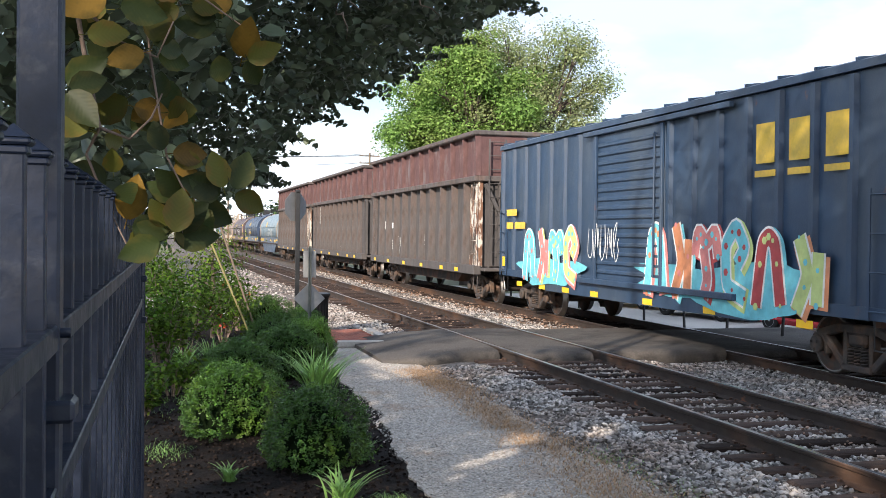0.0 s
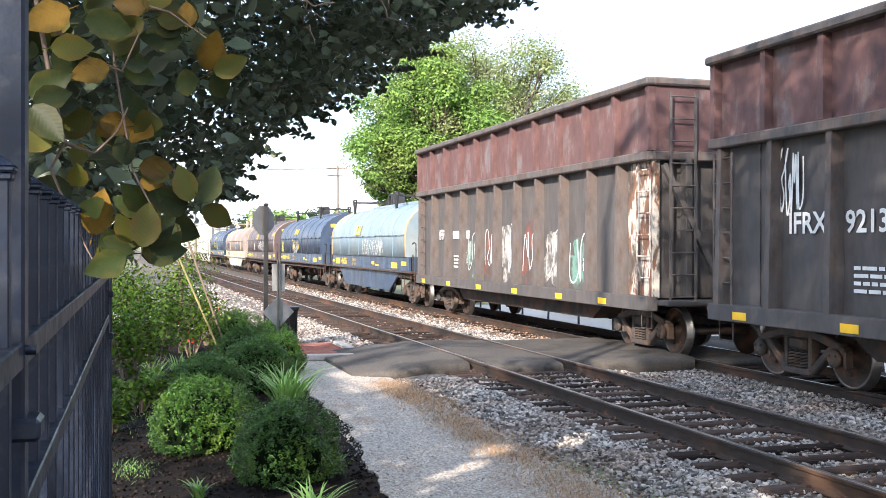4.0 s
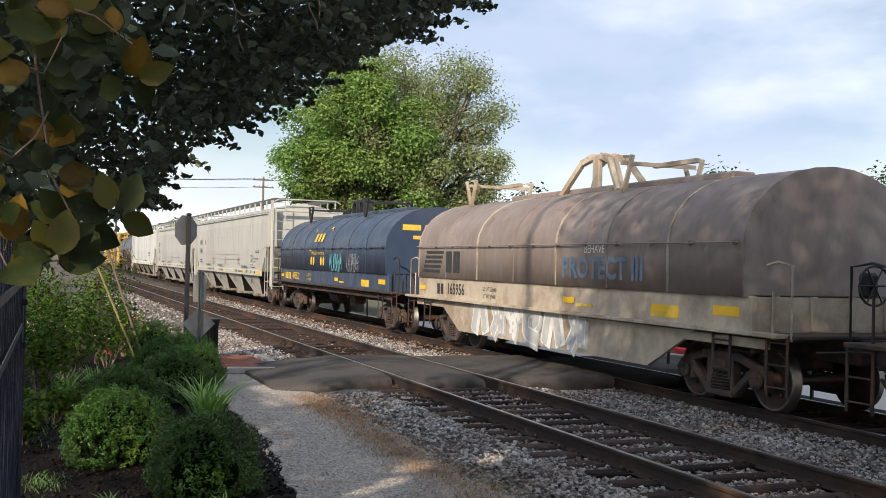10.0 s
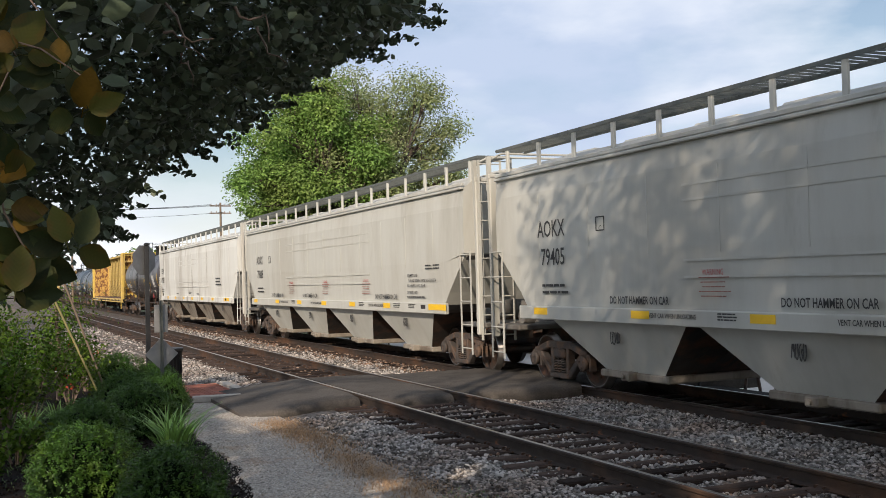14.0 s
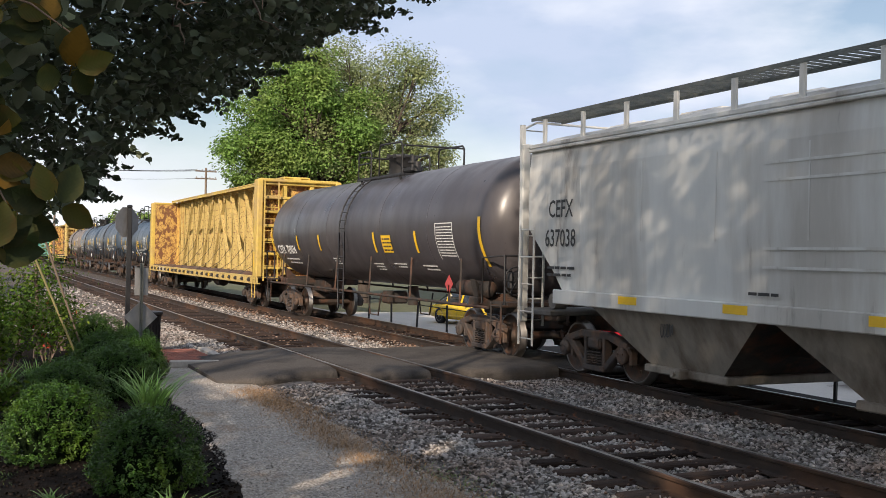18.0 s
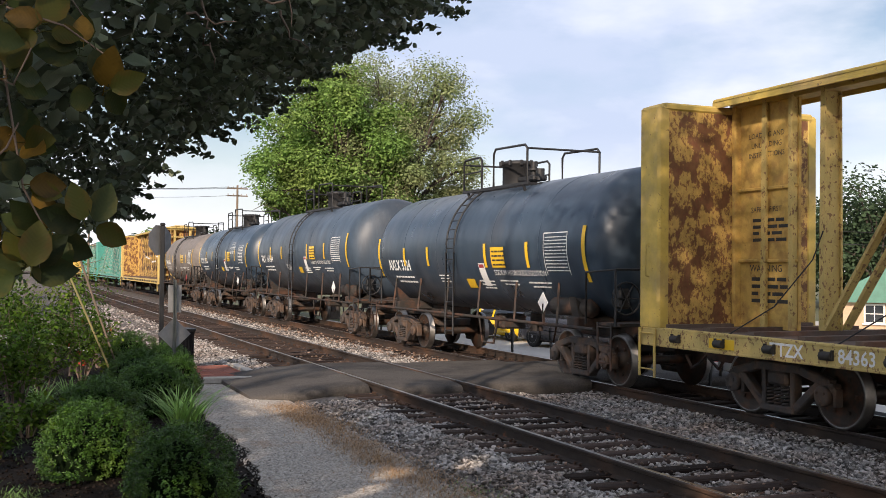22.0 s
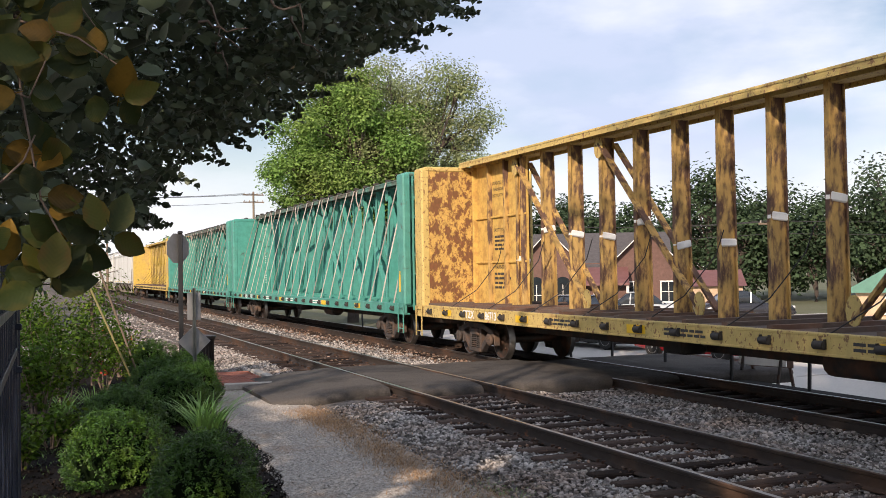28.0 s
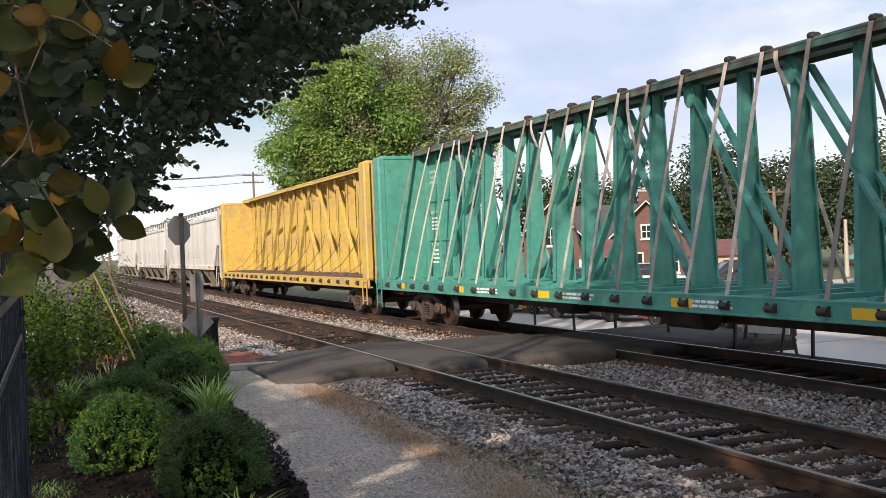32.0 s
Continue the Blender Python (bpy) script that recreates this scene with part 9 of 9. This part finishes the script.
for kind, far, gap in CONSIST:
    near_end = prev + gap
    mid, length = (far + near_end) / 2, far - near_end
    prev = far
    at = pose(FAR_X, mid, FAR_Z)
    first = len(SPIN)
    if kind == "boxcar":
        car, sx = boxcar(length, at)
        mural(car, -3.6, 0.95, 5.6, 1.25, sx - 0.084, ["cyan", "orange", "pink", "cyan", "red", "lime"], 5, 6)
        worn_patch(car, -3.5, 1.22, 5.6, 0.75, sx - 0.080, SPRAY["cyan"], 21, "sprayed cyan ground of the mural")
        worn_patch(car, 4.2, 1.18, 3.7, 0.62, sx - 0.080, SPRAY["cyan"], 22, "sprayed cyan ground of the mural")
        mural(car, 4.2, 0.95, 3.6, 1.25, sx - 0.084, ["cyan", "pink", "cyan", "lime"], 8, 4)
        tag_marks(car, 1.0, 1.9, 1.6, 0.7, sx - 0.13, SPRAY["white"], 3, 5, 0.035)
    elif kind == "gondola":
        car = gondola(length, at, {60.3: ("IFRX", "92134")}.get(far), int(far))
        if far == 60.3:
            tag_marks(car, length / 2 - 1.75, 3.0, 0.9, 0.9, -1.51, SPRAY["white"], 4, 6, 0.05)
        if far == 60.3 or far == 77.4:
            for i, (yy, zz, w, h, c) in enumerate(((2.6, 1.75, 0.9, 1.1, "teal"), (1.2, 1.8, 1.1, 1.3, "brown"), (-0.1, 1.9, 1.2, 1.3, "silver"), (-1.5, 1.8, 1.1, 1.4, "brown"), (-2.9, 1.75, 1.2, 1.2, "silver"), (-4.2, 1.6, 0.9, 1.1, "teal"))):
                worn_patch(car, yy, zz, w, h, -1.4765, M_WORN[c], 60 + i)
                tag_marks(car, yy, zz + 0.1, 1.0, 1.0, -1.481, SPRAY["white" if i % 2 else "silver"], 90 + i, 2, 0.05)
    elif kind.startswith("coil"):
        k = kind[-1]
        hood = {"a": M_BLUELIGHT, "b": M_BLUEDARK, "c": M_MAROON, "d": M_BROWN, "e": M_BLUEDARK}[k]
        label = {"a": "faded pale blue coil car with a rounded hood and peach ends", "b": "dark blue coil car with a rounded hood and yellow mark", "c": "grimy dark maroon coil car with pale peach hood ends",
                 "d": "weathered brown coil car with a rounded hood and cream sides", "e": "dark blue coil car with rounded hood and blue graffiti"}[k]
        car, hh = coil_car(length, at, hood, label, {"d": M_CREAM, "c": M_MAROON}.get(k, M_BLUEDARK), k in "ac", ord(k), cross=k in "ad")
        marks = []
        if k == "c":
            marks += company_shape(car, 1.1, 2.72, 0.95, -0.006, M_CSX)
            marks.append(stencils(car, [(-hh + 0.55, 2.75, 0.5, 0.2)], -0.006, M_CSX, "car_mark"))
            tag_marks(car, -1.6, 2.05, 4.4, 0.55, -1.562, SPRAY["white"], 31, 11, 0.045)
            tag_marks(car, 2.6, 2.0, 0.6, 0.5, -1.562, SPRAY["white"], 33, 4, 0.04)
        elif k in "be":
            marks += company_shape(car, 0.9, 2.78, 1.25, -0.006, M_CSX, True)
            lettering(car, "How tomorrow moves", 0.21, 0.9, 2.26, -1.562, M_CSX, "slogan_lettering", squeeze=0.85)
            for q in (1.75, 1.42, 0.42, 0.09):
                b = Build()
                b.extrude([(q + 0.11 * math.cos(u), 1.98 + 0.15 * math.sin(u)) for u in (2 * math.pi * i / 18 for i in range(18))], -1.564, -1.559, axis="x")
                part("painted_dot", b, M_CSX, car, "round yellow painted dot")
            tag_marks(car, -1.4 if k == "e" else 1.0, 1.95, 1.5, 0.55, -1.562, SPRAY["cyan" if k == "e" else "silver"], 41, 5, 0.06)
            if k == "b":
                tag_marks(car, hh - 0.9, 1.95, 0.7, 0.6, -1.562, SPRAY["yellow"], 47, 5, 0.05)
            else:
                tag_marks(car, -3.4, 1.95, 1.4, 0.5, -1.562, SPRAY["silver"], 49, 7, 0.02)
        elif k == "d":
            lettering(car, "PROTECT III", 0.52, -2.6, 1.98, -1.562, shade("blue_lettering", (0.10, 0.17, 0.26), 0.7, second=(0.25, 0.22, 0.18), patch=3, bump=0), bold=0.03)
            for i in range(5):
                part("company_mark", Build().box((-1.562, hh - 1.15 + 0.06 * i, 2.28 - 0.115 * i), (0.004, 1.15, 0.07)), M_DARKTEXT, car, "plain dark painted stripe")
            for i in range(2):
                part("company_mark", Build().box((-1.562, hh - 2.05 - 0.50 * i, 2.05), (0.004, 0.38, 0.50)), M_DARKTEXT, car, "plain dark painted block")
            lettering(car, "BEHAVE", 0.2, -2.4, 2.33, -1.566, M_WHITE)
            mural(car, 0.6, 0.52, 5.2, 0.72, -1.475, ["silver", "silver", "white", "silver"], 21, 6)
        else:
            marks += company_shape(car, 1.0, 2.72, 1.0, -0.006, M_CSX)
            tag_marks(car, -1.5, 2.0, 3.4, 0.5, -1.562, SPRAY["white"], 51, 8, 0.04)
        for ob in marks:
            hug(ob, hood_side)
        lettering(car, {"a": "496326", "b": "493030", "c": "495590", "d": "165956", "e": "493522"}[k], 0.36, length / 2 - 3.35, 1.40, -1.507, M_DARKTEXT if k == "d" else M_CSX, bold=0.02)
        for i, words in enumerate({"a": ("LD LMT 221700", "LT WT 64300"), "b": ("LD LMT 221700", "LT WT 64300"), "c": ("LD LMT 225000", "LT WT 61000"), "d": ("LD LMT 226600", "LT WT 59480"), "e": ("LD LMT 221500", "LT WT 64500")}[k]):
            lettering(car, words, 0.13, length / 2 - 5.3, 1.47 - 0.16 * i, -1.507, M_DARKTEXT if k == "d" else M_CSX, "load_data", squeeze=0.85)
        b = Build()
        for i in range(2 if k == "d" else 4):
            b.box((-1.507, length / 2 - (2.25 if k == "d" else 1.72) - 0.235 * i, 1.40), (0.004, 0.165, 0.25))
        part("company_mark", b, M_DARKTEXT if k == "d" else M_CSX, car, "plain painted company initials")
    elif kind.startswith("hopper"):
        k = kind[-1]
        car = covered_hopper(length, at, {"a": ("AOKX", "79405"), "b": ("AOKX", "79388"), "c": ("CEFX", "637038")}.get(k), M_GREYW if k in "cw" else M_GREY,
                             "pale grey covered hopper car with four discharge bays" if k != "w" else "off-white covered hopper car at the end of the train", ord(k))
    elif kind.startswith("tank"):
        k = kind[-1]
        R, zc = {"a": (1.47, 2.70), "b": (1.42, 2.50), "c": (1.50, 2.62), "d": (1.44, 2.52), "e": (1.40, 2.48)}[k]
        car = tank_car(length, at, R, zc, {"a": M_TANKSUN, "b": M_TANKSKY, "c": M_TANKDULLSKY, "d": M_TANKSKY, "e": M_TANKDUST}[k], {"a": 0.40, "b": 0.20, "c": 0.08}.get(k, 0.0),
                       {"a": "CBTX  729834", "b": "AXLX 3324", "c": "TILX  161584", "d": "TCLX  17616", "e": "GAMX 5838"}[k],
                       {"a": "long black tank car, sun and shade tones painted in, with a railed platform on top", "b": "black tank car with skylight blue put into its colour and white lettering", "c": "dull black tank car with grey sunlit and blue shaded tones painted in",
                        "d": "black tank car with skylight blue put into its colour and yellow reflector strips", "e": "dusty grey-brown tank car with faded lettering"}[k], ord(k), {"c": "SODIUM HYDROXIDE SOLUTION", "d": "SODIUM\nHYDROXIDE\nSOLUTION", "b": "SODIUM HYDROXIDE SOLUTION"}.get(k, ""))
    else:
        k = kind.split("_")[1]
        paint_, posts_, bulk = {"y": (M_YELLOW, M_YRUSTPOST, M_YRUST), "r": (M_YRUSTPOST, M_RUSTPOST, M_YRUST), "g": (M_GREEN, M_GREEN, M_GREEN), "g2": (M_GREEN, M_GREEN, M_GREEN), "y2": (M_YELLOW, M_YELLOW, M_YELLOW)}[k]
        car = centerbeam(length, at, paint_, posts_, bulk, {"y": "empty yellow centre-beam flat car with rusty bulkheads", "y2": "bright yellow empty centre-beam flat car", "r": "rusty faded yellow empty centre-beam flat car"}.get(k, "green empty centre-beam flat car hung with grey straps"),
                         {"g": ("GAEX", "1000"), "r": ("TTZX", "86713"), "y": ("TTZX", "84363")}.get(k), int(far), straps=k[0] == "g", rusty=k == "r")
    CARS.append((car, mid, first, len(SPIN)))


def motions():
    for car, mid, first, last in CARS:
        walk(car, [(t, pose(FAR_X, mid - SPEED * t, FAR_Z)) for t in (0, 8, 16, 24, 32)])
        # wheels turn while their car is near the crossing
        a = max(0, round(FPS * (mid - 62) / SPEED))
        b = min(32 * FPS, round(FPS * (mid + 4) / SPEED))
        if a >= 32 * FPS or b <= 0:
            continue
        for wheels, y in SPIN[first:last]:
            z0 = WR
            turn = math.degrees(SPEED / FPS / WR)
            rows = [(k / FPS, pose(0, y, z0, (k - a) * turn % 360)) for k in range(a, b + 1)]
            if a > 0:
                rows.insert(0, (0, pose(0, y, z0)))
            if b < 32 * FPS:
                rows.append((32, rows[-1][1]))
            walk(wheels, rows)


motions()
